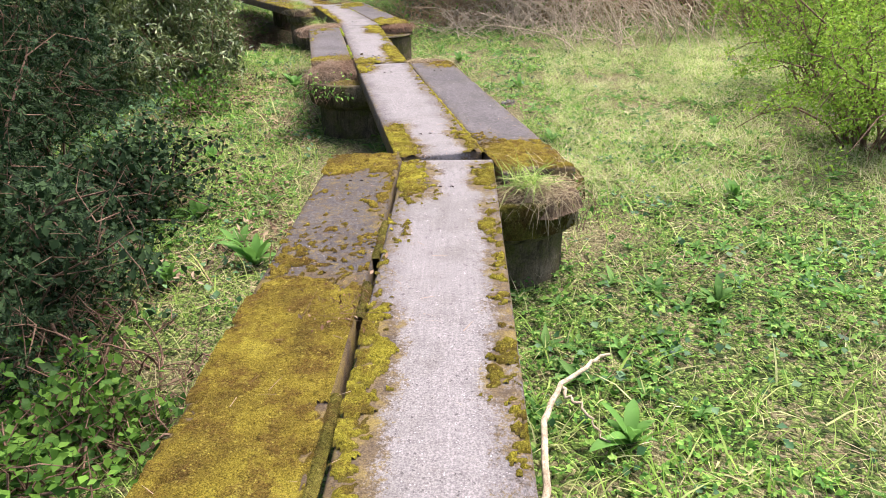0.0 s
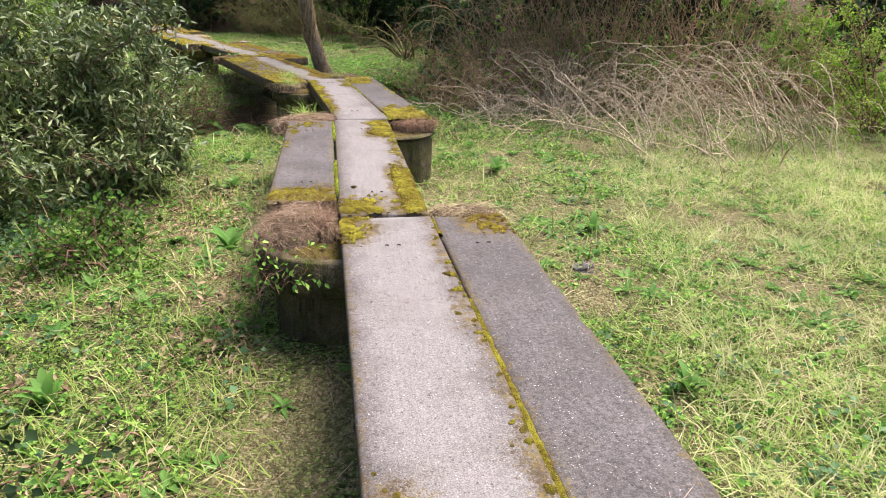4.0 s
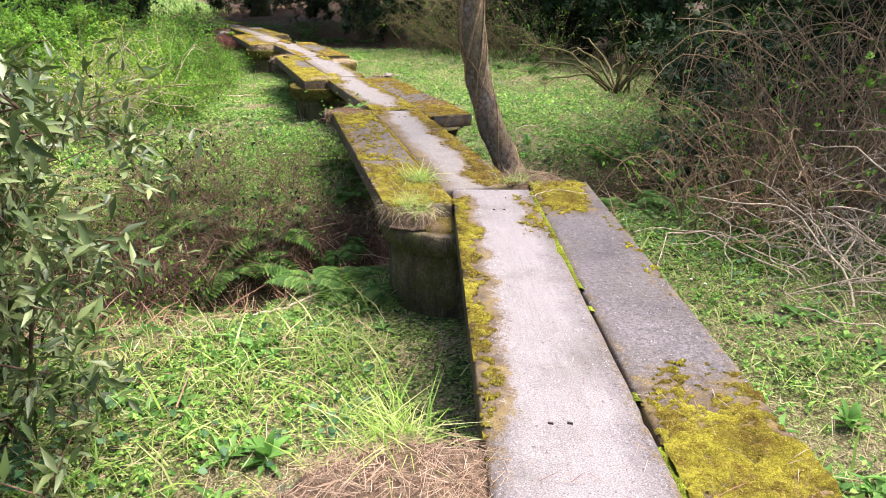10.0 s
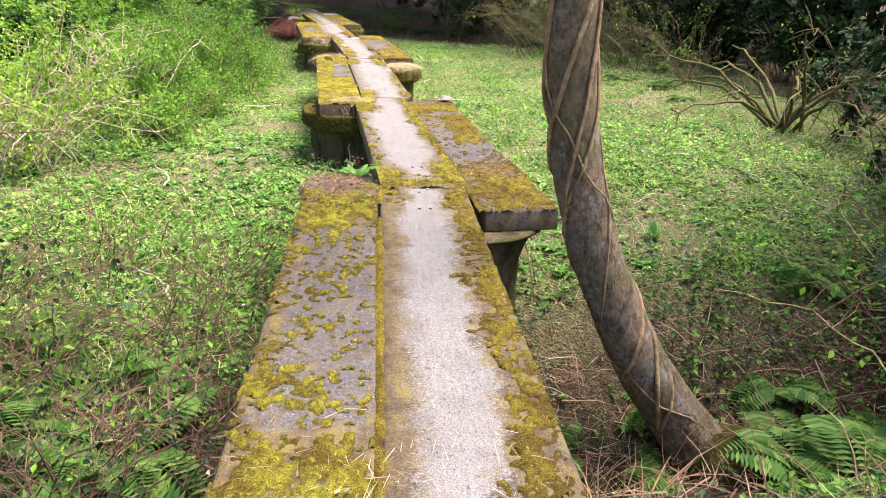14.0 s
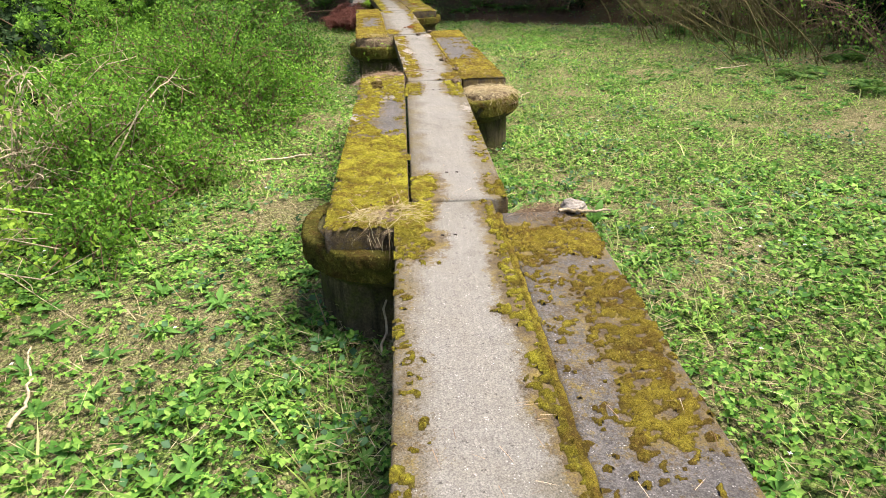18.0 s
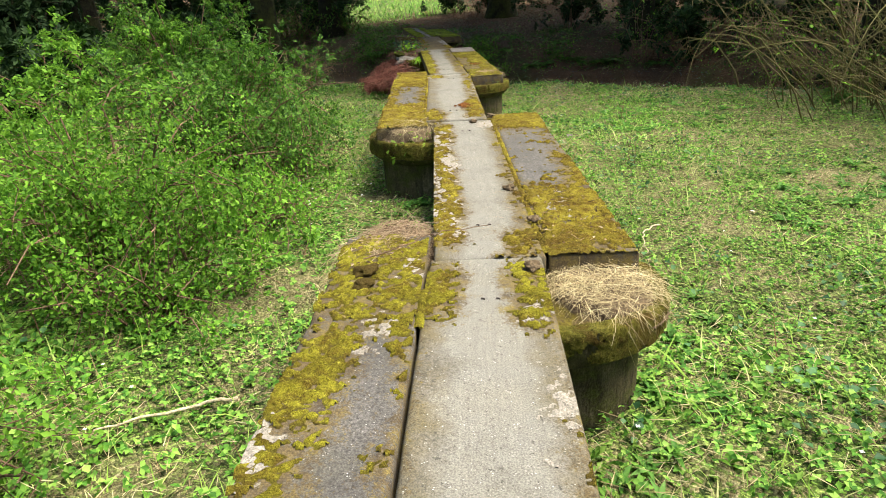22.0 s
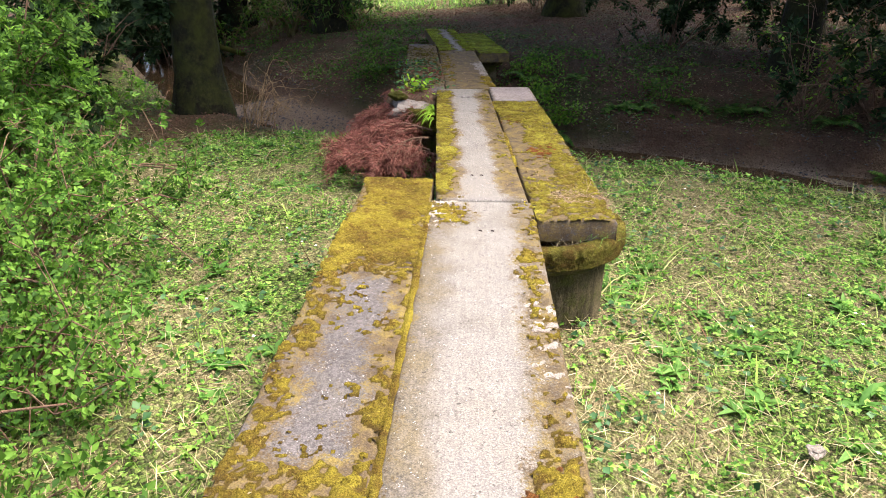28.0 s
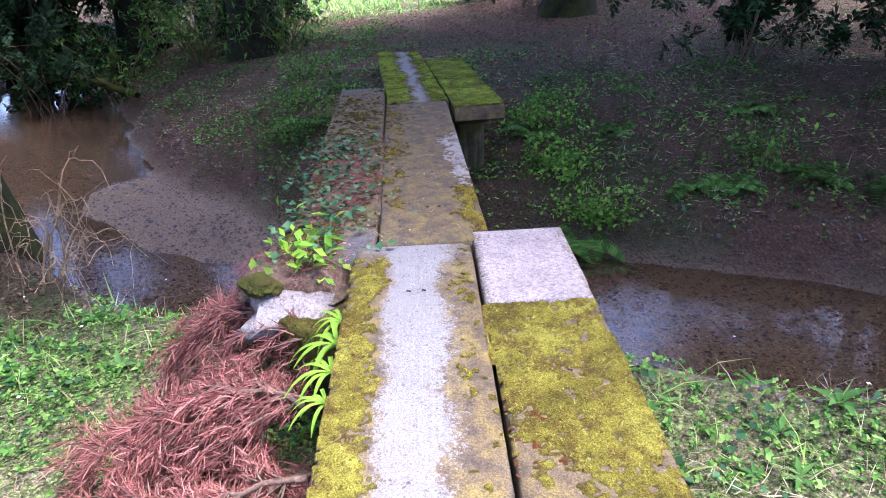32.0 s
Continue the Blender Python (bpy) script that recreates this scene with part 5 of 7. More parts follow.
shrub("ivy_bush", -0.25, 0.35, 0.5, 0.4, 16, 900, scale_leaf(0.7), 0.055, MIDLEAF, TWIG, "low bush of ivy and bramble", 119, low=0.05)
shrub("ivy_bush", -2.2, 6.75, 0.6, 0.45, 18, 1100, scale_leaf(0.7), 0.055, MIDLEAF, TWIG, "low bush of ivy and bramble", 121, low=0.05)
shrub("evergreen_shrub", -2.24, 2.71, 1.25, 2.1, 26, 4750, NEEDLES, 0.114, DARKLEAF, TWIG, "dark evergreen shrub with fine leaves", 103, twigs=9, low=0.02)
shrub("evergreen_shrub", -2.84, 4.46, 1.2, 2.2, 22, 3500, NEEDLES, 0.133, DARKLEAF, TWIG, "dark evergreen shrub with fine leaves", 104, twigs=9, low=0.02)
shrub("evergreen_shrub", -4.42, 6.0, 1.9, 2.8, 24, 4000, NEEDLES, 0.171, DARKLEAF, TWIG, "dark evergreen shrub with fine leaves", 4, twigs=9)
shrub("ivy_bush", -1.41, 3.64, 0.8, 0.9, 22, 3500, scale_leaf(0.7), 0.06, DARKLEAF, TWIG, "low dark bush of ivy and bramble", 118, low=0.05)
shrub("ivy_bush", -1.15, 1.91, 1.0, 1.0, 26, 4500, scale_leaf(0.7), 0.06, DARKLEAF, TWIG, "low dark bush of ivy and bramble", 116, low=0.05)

shrub("bramble_thicket", -1.22, 2.22, 0.6, 0.5, 22, 200, OVAL, 0.05, DARKLEAF, TWIG, "low dark tangle of brown bramble stems", 115, category="thicket", stem_r=0.006)
shrub("spring_shrub", 5.69, 8.07, 1.7, 2.3, 30, 11000, OVAL, 0.05, SPRING, TWIG, "shrub in fresh yellow-green spring leaf", 5)
shrub("spring_shrub", 6.94, 11.07, 1.9, 2.2, 28, 10000, OVAL, 0.05, SPRING, TWIG, "shrub in fresh yellow-green spring leaf", 6)
shrub("spring_shrub", 5.34, 5.69, 1.5, 2.1, 30, 13000, OVAL, 0.04, SPRING, TWIG, "shrub in fresh yellow-green spring leaf", 7)
BRIAR = bark("brown_briar_stems", (0.17, 0.105, 0.05), (0.38, 0.265, 0.14))
for k, (x, y, wide, tall, n, toward, label) in enumerate((
        (3.3, 11.9, 1.3, 1.1, 34, 2.6, "long arching bare beige stems over dry grass"), (4.4, 12.6, 1.5, 1.5, 40, 2.9, "tangle of bare arching beige stems"),
        (1.6, 13.4, 1.1, 0.7, 36, None, "low tangle of bare reddish beige stems"), (3.0, 13.9, 1.4, 1.2, 40, None, "tangle of bare arching beige stems"), (5.4, 13.3, 1.5, 1.5, 34, 3.0, "tangle of bare arching beige stems"))):
    tangle("dead_brush", x, y, wide, tall, n, STICK, label, 500 + k, r=0.0085, toward=toward, category="brush", split=True)
for k, (x, y, wide, tall, n, leaves, mat) in enumerate((
        (0.9, 16.4, 1.5, 2.6, 150, 160, BRIAR), (2.4, 16.2, 1.6, 2.8, 150, 260, BRIAR), (4.2, 16.4, 1.8, 2.6, 140, 320, BRIAR), (0.3, 15.3, 1.0, 1.3, 90, 60, BRIAR), (1.5, 14.8, 1.1, 1.2, 90, 60, STICK), (-0.5, 15.2, 0.8, 0.8, 60, 60, BRIAR),
        (0.6, 14.2, 0.9, 0.5, 46, 20, STICK), (0.2, 17.9, 1.3, 2.8, 130, 200, BRIAR), (6.2, 15.6, 1.7, 2.2, 100, 500, BRIAR), (1.6, 18.4, 1.6, 3.0, 120, 400, BRIAR))):
    tangle("bramble_thicket", x, y, wide, tall, n, mat, "thicket of tangled bare brown bramble stems", 520 + k, leaves, r=0.0065)
shrub("spring_shrub", 1.9, 16.9, 1.2, 1.9, 22, 2600, OVAL, 0.05, BUSHY, TWIG, "bright green young leaves among bramble stems", 540, low=0.25)
shrub("spring_shrub", 3.1, 15.4, 0.8, 1.5, 16, 1500, OVAL, 0.05, BUSHY, TWIG, "bright green young leaves among bramble stems", 541, low=0.3)
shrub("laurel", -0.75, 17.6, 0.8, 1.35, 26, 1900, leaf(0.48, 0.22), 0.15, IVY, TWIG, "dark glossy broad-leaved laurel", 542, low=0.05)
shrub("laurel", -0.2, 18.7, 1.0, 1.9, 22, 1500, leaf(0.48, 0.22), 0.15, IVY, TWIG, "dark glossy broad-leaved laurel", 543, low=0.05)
shrub("evergreen_shrub", -0.55, 20.4, 1.4, 1.9, 20, 5000, OVAL, 0.1, DARKLEAF, TWIG, "dark laurel-like evergreen shrub", 12)
tangle("dead_brush", -0.35, 1.35, 0.45, 0.4, 26, TWIG, "low heap of dead brown boughs at the edge of the meadow", 544, r=0.007, category="brush", split=True)
shrub("bush", -10.9, 18.3, 1.2, 1.2, 28, 10000, OVAL, 0.045, BUSHY, TWIG, "low bright green bush", 13)
shrub("bush", -12.4, 20.6, 1.6, 1.7, 34, 14000, OVAL, 0.045, BUSHY, TWIG, "bright green leafy bush", 14)
shrub("bush", -14.4, 22.6, 1.6, 1.8, 34, 3600, SPRAY, 0.115, MIDLEAF, TWIG, "bright green leafy bush", 15)
shrub("bush", -16.6, 24.2, 1.4, 1.5, 26, 2600, SPRAY, 0.115, MIDLEAF, TWIG, "bright green leafy bush", 16)
for k, (x, y, wide, tall) in enumerate(((-10.4, 18.8, 0.9, 0.6), (-11.5, 20.4, 1.0, 0.75), (-12.6, 21.9, 1.0, 0.8), (-13.9, 23.1, 1.0, 0.8), (-15.2, 24.0, 0.9, 0.8), (-9.6, 17.6, 0.8, 0.5), (-13.2, 20.2, 1.2, 1.3))):
    shrub("bush", x, y, wide, tall, 22, 5500, OVAL, 0.045, MIDLEAF if k in (3, 4) else BUSHY, TWIG, "low green bush at the meadow's edge", 120 + k, low=0.03)
shrub("bush", -9.6, 15.8, 1.6, 1.9, 24, 5000, OVAL, 0.055, SPRING, STICK, "bush in spring leaf with pale bare branches", 17)
tangle("dead_brush", -11.2, 17.6, 0.75, 1.3, 44, STICK, "pale bare dead branches arching over the meadow", 545, 20, SPRING, r=0.009, category="brush", split=True, toward=0.6)
tangle("dead_brush", -9.9, 15.4, 0.9, 1.1, 26, STICK, "pale bare dead branches arching over the meadow", 546, 40, SPRING, r=0.01, category="brush", split=True, toward=0.8)
shrub("mossy_shrub", -2.92, 23.94, 2.2, 2.0, 16, 0, OVAL, 0.05, SPRING, MOSSY_STICK, "many-stemmed shrub with mossy bare branches", 19, twigs=4, stem_r=0.035)
tangle("dead_brush", -9.6, 31.0, 1.8, 2.3, 90, MOSSY_STICK, "overhanging tangle of bare yellowish twigs", 547, 60, r=0.01, category="brush", toward=3.9)
tangle("dead_brush", -7.4, 29.4, 1.6, 2.2, 70, MOSSY_STICK, "overhanging tangle of bare yellowish twigs", 548, 60, r=0.009, category="brush", toward=3.9)
tangle("dead_brush", -20.4, 28.1, 0.5, 1.0, 18, BRIAR, "bare brown twigs hanging beside the mossy trunk", 549, r=0.007, category="brush", split=True, toward=0.3)
shrub("conifer_shrub", -19.5, 24.7, 1.4, 3.0, 30, 3200, SPRAY, 0.16, MIDLEAF, TWIG, "yellow-green young conifer at the wood's edge", 22, low=0.05)
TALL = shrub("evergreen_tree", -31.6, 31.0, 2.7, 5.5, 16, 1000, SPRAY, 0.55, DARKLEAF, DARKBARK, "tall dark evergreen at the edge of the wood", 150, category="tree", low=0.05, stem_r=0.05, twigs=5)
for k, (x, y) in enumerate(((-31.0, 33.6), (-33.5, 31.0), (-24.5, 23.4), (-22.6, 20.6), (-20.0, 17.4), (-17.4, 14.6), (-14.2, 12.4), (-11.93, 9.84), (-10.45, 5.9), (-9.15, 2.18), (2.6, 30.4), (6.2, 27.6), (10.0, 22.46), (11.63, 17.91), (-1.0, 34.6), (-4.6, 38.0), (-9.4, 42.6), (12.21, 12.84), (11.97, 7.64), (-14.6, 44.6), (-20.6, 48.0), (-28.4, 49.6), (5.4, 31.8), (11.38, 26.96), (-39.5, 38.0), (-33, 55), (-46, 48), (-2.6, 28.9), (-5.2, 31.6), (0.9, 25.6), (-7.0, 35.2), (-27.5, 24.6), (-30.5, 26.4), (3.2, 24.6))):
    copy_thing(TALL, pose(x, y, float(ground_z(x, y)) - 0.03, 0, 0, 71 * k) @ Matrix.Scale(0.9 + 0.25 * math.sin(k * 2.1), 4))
shrub("evergreen_shrub", -22.0, 24.4, 1.5, 2.0, 20, 5000, OVAL, 0.05, BUSHY, TWIG, "green shrub at the edge of the wood", 21)


def tree(x, y, radius, height, lean, label, seed, crown=2600, crown_r=3.0, wood=None, leaf_mat=None, toward=(0, 0, 0)):
    """A tree: flared trunk, limbs and a crown of leaf sprays."""
    rng = np.random.default_rng(seed)
    z0 = float(ground_z(x, y))
    th = new("tree")
    th.location = (x, y, z0)
    tagged(th, label, "tree")
    t = np.linspace(0, 1, 16)
    p = np.c_[lean[0] * t, lean[1] * t, -0.2 + height * t] + rng.normal(0, 0.04, (16, 3)) * t[:, None]
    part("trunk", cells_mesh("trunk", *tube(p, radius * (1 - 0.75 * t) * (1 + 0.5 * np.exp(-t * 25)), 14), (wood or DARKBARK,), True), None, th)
    limbs, tips = [], []
    for _ in range(22):
        i = rng.integers(9, 16)
        d = unit(rng, 1, 0.35)[0] * crown_r * rng.uniform(0.5, 1) + np.array(toward)
        d[2] = max(d[2], -0.22 * crown_r)
        q = curve_to(rng, p[i], p[i] + d, 0.3, 8, 0.1)
        limbs.append(tube(q, np.linspace(radius * 0.28, 0.012, 8), 6))
        tips.append(q[2:])
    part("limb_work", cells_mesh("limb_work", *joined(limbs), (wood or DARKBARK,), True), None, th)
    tp = np.concatenate(tips)
    at = tp[rng.integers(0, len(tp), crown)] + rng.normal(0, 0.55, (crown, 3))
    v, f = scatter(scale_leaf(0.55), at, frames_from(unit(rng, crown), rng.uniform(0, 6, crown)), rng.uniform(0.3, 0.62, crown))
    part("crown", cells_mesh("crown", v, f, (leaf_mat or DARKLEAF,)), None, th)
    return th


DT = "tall dark conifer with a mossy trunk at the wood's edge, its unseen crown added for shade"
# crowns stay out of view; leaf counts and toward set the shade they cast
for x, y, r, h, wide, leaves in ((-21.6, 27.85, 0.34, 11, 4.0, 4200), (-23.6, 38.9, 0.45, 11, 5.0, 4200), (-16.2, 35.6, 0.32, 10, 4.8, 7000), (-26.5, 33.4, 0.35, 10, 4.8, 4000), (-10.4, 33.6, 0.34, 10, 3.0, 1300), (-13.0, 38.0, 0.3, 10, 3.8, 5000),
                               (-20.4, 43.5, 0.35, 11, 4.4, 4500), (-31.5, 36.4, 0.4, 11, 4.4, 4500), (-26.0, 25.5, 0.33, 10, 4.4, 4500), (-7.0, 35.0, 0.3, 9, 4.2, 4500), (0.6, 32.0, 0.3, 9, 4.0, 4500), (5.17, 22.26, 0.3, 9, 4.0, 4500), (1.07, 20.09, 0.34, 8, 3.0, 3600), (2.6, 17.96, 0.2, 7, 2.6, 2800),
                               (-8.67, 7.96, 0.25, 8, 3.2, 3500), (-5.73, 2.3, 0.25, 8, 3.4, 4500), (-19.6, 19.5, 0.28, 9, 3.2, 3500), (-31.0, 33.0, 0.35, 10, 4.4, 4500), (-17.6, 39.5, 0.3, 10, 4.4, 6500), (-9.6, 40.0, 0.3, 10, 4.4, 4000)):
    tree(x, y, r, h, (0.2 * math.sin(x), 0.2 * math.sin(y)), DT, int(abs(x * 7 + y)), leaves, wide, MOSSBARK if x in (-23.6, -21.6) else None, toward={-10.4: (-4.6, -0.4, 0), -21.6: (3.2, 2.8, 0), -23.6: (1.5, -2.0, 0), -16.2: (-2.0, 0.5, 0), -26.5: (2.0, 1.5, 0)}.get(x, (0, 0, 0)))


def undergrowth(seed, wide, tall, n, size, mat, wood, label):
    """A thicket for the wood's edge, leaves in layers on thin stems."""
    return shrub("wood_undergrowth", 0, 0, wide, tall, 14, n, SPRAY, size, mat, wood, label, seed, category="undergrowth", twigs=4)


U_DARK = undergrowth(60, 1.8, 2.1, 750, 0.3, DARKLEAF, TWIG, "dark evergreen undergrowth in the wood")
U_GREEN = undergrowth(61, 1.7, 2.0, 1100, 0.18, BUSHY, TWIG, "green leafy undergrowth at the meadow's edge")
U_BARE = shrub("bramble_thicket", 0, 0, 2.0, 2.2, 24, 600, OVAL, 0.06, BUSHY, TWIG, "brown tangle of bare bramble stems", 62, category="thicket", twigs=5, stem_r=0.009)


def set_at(base, places, first=False):
    for k, (x, y) in enumerate(places):
        m = pose(x, y, float(ground_z(x, y)) - 0.02, 0, 0, 47 * k + 13 * x)
        if k == 0 and first:
            base.matrix_basis = m
        else:
            copy_thing(base, m)


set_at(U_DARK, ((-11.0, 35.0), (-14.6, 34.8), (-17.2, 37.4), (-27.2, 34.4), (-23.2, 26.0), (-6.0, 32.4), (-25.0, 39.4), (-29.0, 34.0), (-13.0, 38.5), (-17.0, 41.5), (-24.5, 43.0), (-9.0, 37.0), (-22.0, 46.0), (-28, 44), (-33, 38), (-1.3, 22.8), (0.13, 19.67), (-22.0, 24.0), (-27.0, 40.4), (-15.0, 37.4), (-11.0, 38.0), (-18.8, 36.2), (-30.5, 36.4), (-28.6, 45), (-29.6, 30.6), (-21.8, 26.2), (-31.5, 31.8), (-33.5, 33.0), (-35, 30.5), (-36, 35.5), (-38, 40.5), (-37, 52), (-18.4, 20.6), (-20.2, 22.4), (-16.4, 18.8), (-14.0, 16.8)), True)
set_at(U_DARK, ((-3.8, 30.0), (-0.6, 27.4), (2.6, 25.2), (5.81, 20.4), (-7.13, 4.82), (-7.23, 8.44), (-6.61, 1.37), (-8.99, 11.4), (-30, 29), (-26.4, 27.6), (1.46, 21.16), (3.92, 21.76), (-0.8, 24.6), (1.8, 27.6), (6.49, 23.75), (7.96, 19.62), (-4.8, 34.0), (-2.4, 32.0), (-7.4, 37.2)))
set_at(U_GREEN, ((9.0, 10.5), (9.65, 13.46), (8.67, 16.15), (8.87, 6.5), (7.99, 3.16), (6.63, 18.12), (-12.6, 17.6), (-14.6, 19.6), (-16.8, 21.6), (-18.9, 23.4), (-10.8, 14.6), (-20.6, 25.0), (-17.8, 45.6), (-31, 49)), True)
set_at(U_BARE, ((-0.86, 17.34), (0.88, 19.0), (2.72, 17.04), (3.92, 19.35), (5.68, 16.4), (6.96, 14.89), (-5.4, 28.2), (-8.0, 33.2), (-10.4, 32.6), (-11.8, 34.2), (-2.0, 25.0), (-7.66, 12.89), (-13.2, 35.6), (-15.4, 34.2), (-9.2, 34.6), (-6.6, 31.0), (1.81, 15.72), (5.25, 18.44), (0.44, 16.13), (-0.5, 16.91)), True)


# ---- the wood round about ----
wild = random.Random(11)
for _ in range(150):
    x, y = wild.uniform(-40, 16), wild.uniform(-6, 50)
    way = float(line_distance(np.array([x]), np.array([y]), PATH_LINE + [(-34, 42.5), (-60, 63)])[0][0])
    brook = float(line_distance(np.array([x]), np.array([y]), STREAM)[0][0])
    if 12.5 < way < 20 and brook > 3:
        base = TALL if wild.random() < 0.3 else U_GREEN if wild.random() < 0.4 else U_DARK
        copy_thing(base, pose(x, y, float(ground_z(x, y)) - 0.03, 0, 0, wild.uniform(0, 360)) @ Matrix.Scale(wild.uniform(0.8, 1.3), 4))


# ---- what lies and grows on the causeway ----
def heap(x, y, z, wide, deep, tall, yaw, label, straw=HAY, n=420, length=0.13, seed=1, soil=None, stubs=0):
    """A mound of earth and rotting stalks on a pier."""
    n = int(n * 4.6)
    rng = np.random.default_rng(seed)
    th = new("debris_heap")
    th.matrix_world = pose(x, y, z, 0, 0, yaw)
    tagged(th, label, "debris heap", "heaps on the piers")
    u = np.linspace(-1, 1, 34)
    a, b = np.meshgrid(u, u)
    r = np.hypot(a, b)

    def lobe(ang):
        return 0.62 + 0.7 * fbm(1.3 * np.cos(ang) + 5, 1.3 * np.sin(ang) + 5, seed + 4, 3)

    r = r / lobe(np.arctan2(b, a))
    top = tall * np.clip(1 - r**2.4, 0, 1) * (0.7 + 0.7 * (fbm(a * 3, b * 3, seed) - 0.3)) + 0.02 * (fbm(a * 12, b * 12, seed + 2) - 0.5) - 0.02 - 0.08 * smooth(0.82, 1.0, r)
    v = np.stack([a * wide, b * deep, top], -1).reshape(-1, 3)
    f = grid_faces(34, 34)
    f = f[(r.ravel()[f] < 1.14).all(1)]
    part("mound", cells_mesh("mound", v, f, (soil or HEAP_SOIL,), True), None, th)
    rr, an = np.sqrt(rng.uniform(0, 1, n)) * 1.06, rng.uniform(0, 2 * np.pi, n)
    far = lobe(an)
    p = np.stack([rr * np.cos(an) * wide * far, rr * np.sin(an) * deep * far, tall * np.clip(1 - rr**2.4, 0, 1) * rng.uniform(0.6, 1.15, n) + 0.005], -1)
    d = unit(rng, n, 0.1)
    d[:, 2] = d[:, 2] * (0.12 + 0.9 * tall) - 0.3 * (rr > 0.9)
    fringe = np.arange(n) % 16 == 0
    p[fringe] = np.stack([np.cos(an) * wide * far, np.sin(an) * deep * far, -0.02 - 0.06 * rng.uniform(size=n)], -1)[fringe] * np.array([1.0, 1.0, 1.0])
    d[fringe] = np.stack([0.4 * np.cos(an), 0.4 * np.sin(an), -0.9 + 0 * an], -1)[fringe] + rng.normal(0, 0.2, (fringe.sum(), 3))
    if stubs:
        d[:stubs] = unit(rng, stubs, 2.0)
        p[:stubs, 2] += 0.01
    size = rng.uniform(0.2, 1.4, n) ** 1.3 * length
    keep = fbm(p[:, 0] * 9 + 3, p[:, 1] * 9, seed + 9, 3) + rng.normal(0, 0.05, n) > 0.37
    v, f = scatter(blade(0.014, 0.9), p[keep], frames_from(d[keep], rng.uniform(-1, 1, keep.sum())), size[keep])
    tagged(part("stalk_mat", cells_mesh("stalk_mat", v, f, (straw,)), None, th), kind="stuff")
    return th


def tuft(x, y, z, n, size, label, seed, mat=None, up=0.9, name="grass_tuft"):
    """A tuft of long arching blades."""
    rng = np.random.default_rng(seed)
    n = int(2.4 * n)
    p = np.c_[rng.normal(0, 0.065, (n, 2)), np.full(n, -0.01)]
    d = unit(rng, n, up)
    d[:, 2] = np.abs(d[:, 2]) + 0.15
    v, f = scatter(blade(0.026, 1.4), p, frames_from(d, rng.normal(0, 0.4, n)), rng.uniform(0.4, 1.15, n) * size)
    ob = new(name, cells_mesh(name, v, f, (mat or GRASS,)))
    ob.location = (x, y, z)
    return tagged(ob, label, "grass tuft")


def broad_leaf(length, width, droop):
    n = 8
    t = np.linspace(0, 1, n)
    w = width * np.sin(np.pi * np.clip(t * 0.93 + 0.05, 0, 1)) ** 0.8 * np.where(t < 0.12, 0.35, 1)
    y, z = length * t * (1 - 0.15 * t), length * (0.55 * t - droop * t**2)
    wave = 0.012 * np.sin(t * 22)
    v = np.concatenate([np.c_[-w, y, z + 0.25 * w + wave], np.c_[0 * w, y, z], np.c_[w, y, z + 0.25 * w - wave]])
    i = np.arange(n - 1)
    f = np.concatenate([np.stack([i + k * n, i + 1 + k * n, i + 1 + (k + 1) * n, i + (k + 1) * n], 1) for k in (0, 1)])
    return cells_mesh("leaf", v, f[:, ::-1], (DOCK,), True)


def broad_plant(x, y, z, seed, size=1.0, label="clump of broad-leaved green dock"):
    rng = np.random.default_rng(seed)
    th = new("dock_plant")
    th.location = (x, y, z)
    tagged(th, label, "plant", "dock plants")
    for k in range(13):
        ob = part("leaf", BROAD[k % len(BROAD)], None, th)
        ob.matrix_local = pose(0, 0, 0, rng.uniform(8, 50), rng.uniform(-12, 12), 67 * k + rng.uniform(-15, 15)) @ Matrix.Scale(size * rng.uniform(0.6, 1.15), 4)
    return th


BROAD = [broad_leaf(0.24, 0.03, 0.3), broad_leaf(0.2, 0.027, 0.55), broad_leaf(0.27, 0.034, 0.45)]


def frond(length, droop):
    """One fern frond, rachis and pinnae."""
    n = 20
    t = np.linspace(0.04, 1, n)
    y, z = length * t * (1 - 0.12 * t), length * (0.75 * t - droop * t**2)
    pieces = [tube(np.c_[0 * t, y, z], np.linspace(0.004, 0.001, n), 4)]
    pieces = [(pieces[0][0], np.concatenate([pieces[0][1][:, [0, 1, 2]], pieces[0][1][:, [0, 2, 3]]]))]
    span = 0.3 * length * np.sin(np.pi * np.clip(t * 0.9 + 0.1, 0, 1)) ** 0.9
    tan = np.gradient(np.c_[y, z], axis=0)
    for s in (-1, 1):
        d = np.c_[np.full(n, s * 1.0), 0.45 * tan[:, 0] / 0.05, np.full(n, -0.12)]
        d /= np.linalg.norm(d, axis=1, keepdims=True)
        pieces.append(scatter(scale_leaf(0.3, 0.1), np.c_[0 * t, y, z], frames_from(d, np.zeros(n)), span))
    v, f = joined(pieces)
    return cells_mesh("frond", v, f, (FERN,))


FRONDS = [frond(0.6, 0.75), frond(0.7, 0.95), frond(0.5, 0.6)]


def fern(x, y, z, seed, size=1.0, label="green fern with arching fronds"):
    rng = np.random.default_rng(seed)
    th = new("fern")
    th.location = (x, y, z)
    tagged(th, label, "fern", "ferns")
    for k in range(9):
        ob = part("frond", FRONDS[k % 3], None, th)
        ob.matrix_local = pose(0, 0, 0, rng.uniform(-20, 15), 0, 40 * k + rng.uniform(-16, 16)) @ Matrix.Scale(size * rng.uniform(0.7, 1.2), 4)
    return th


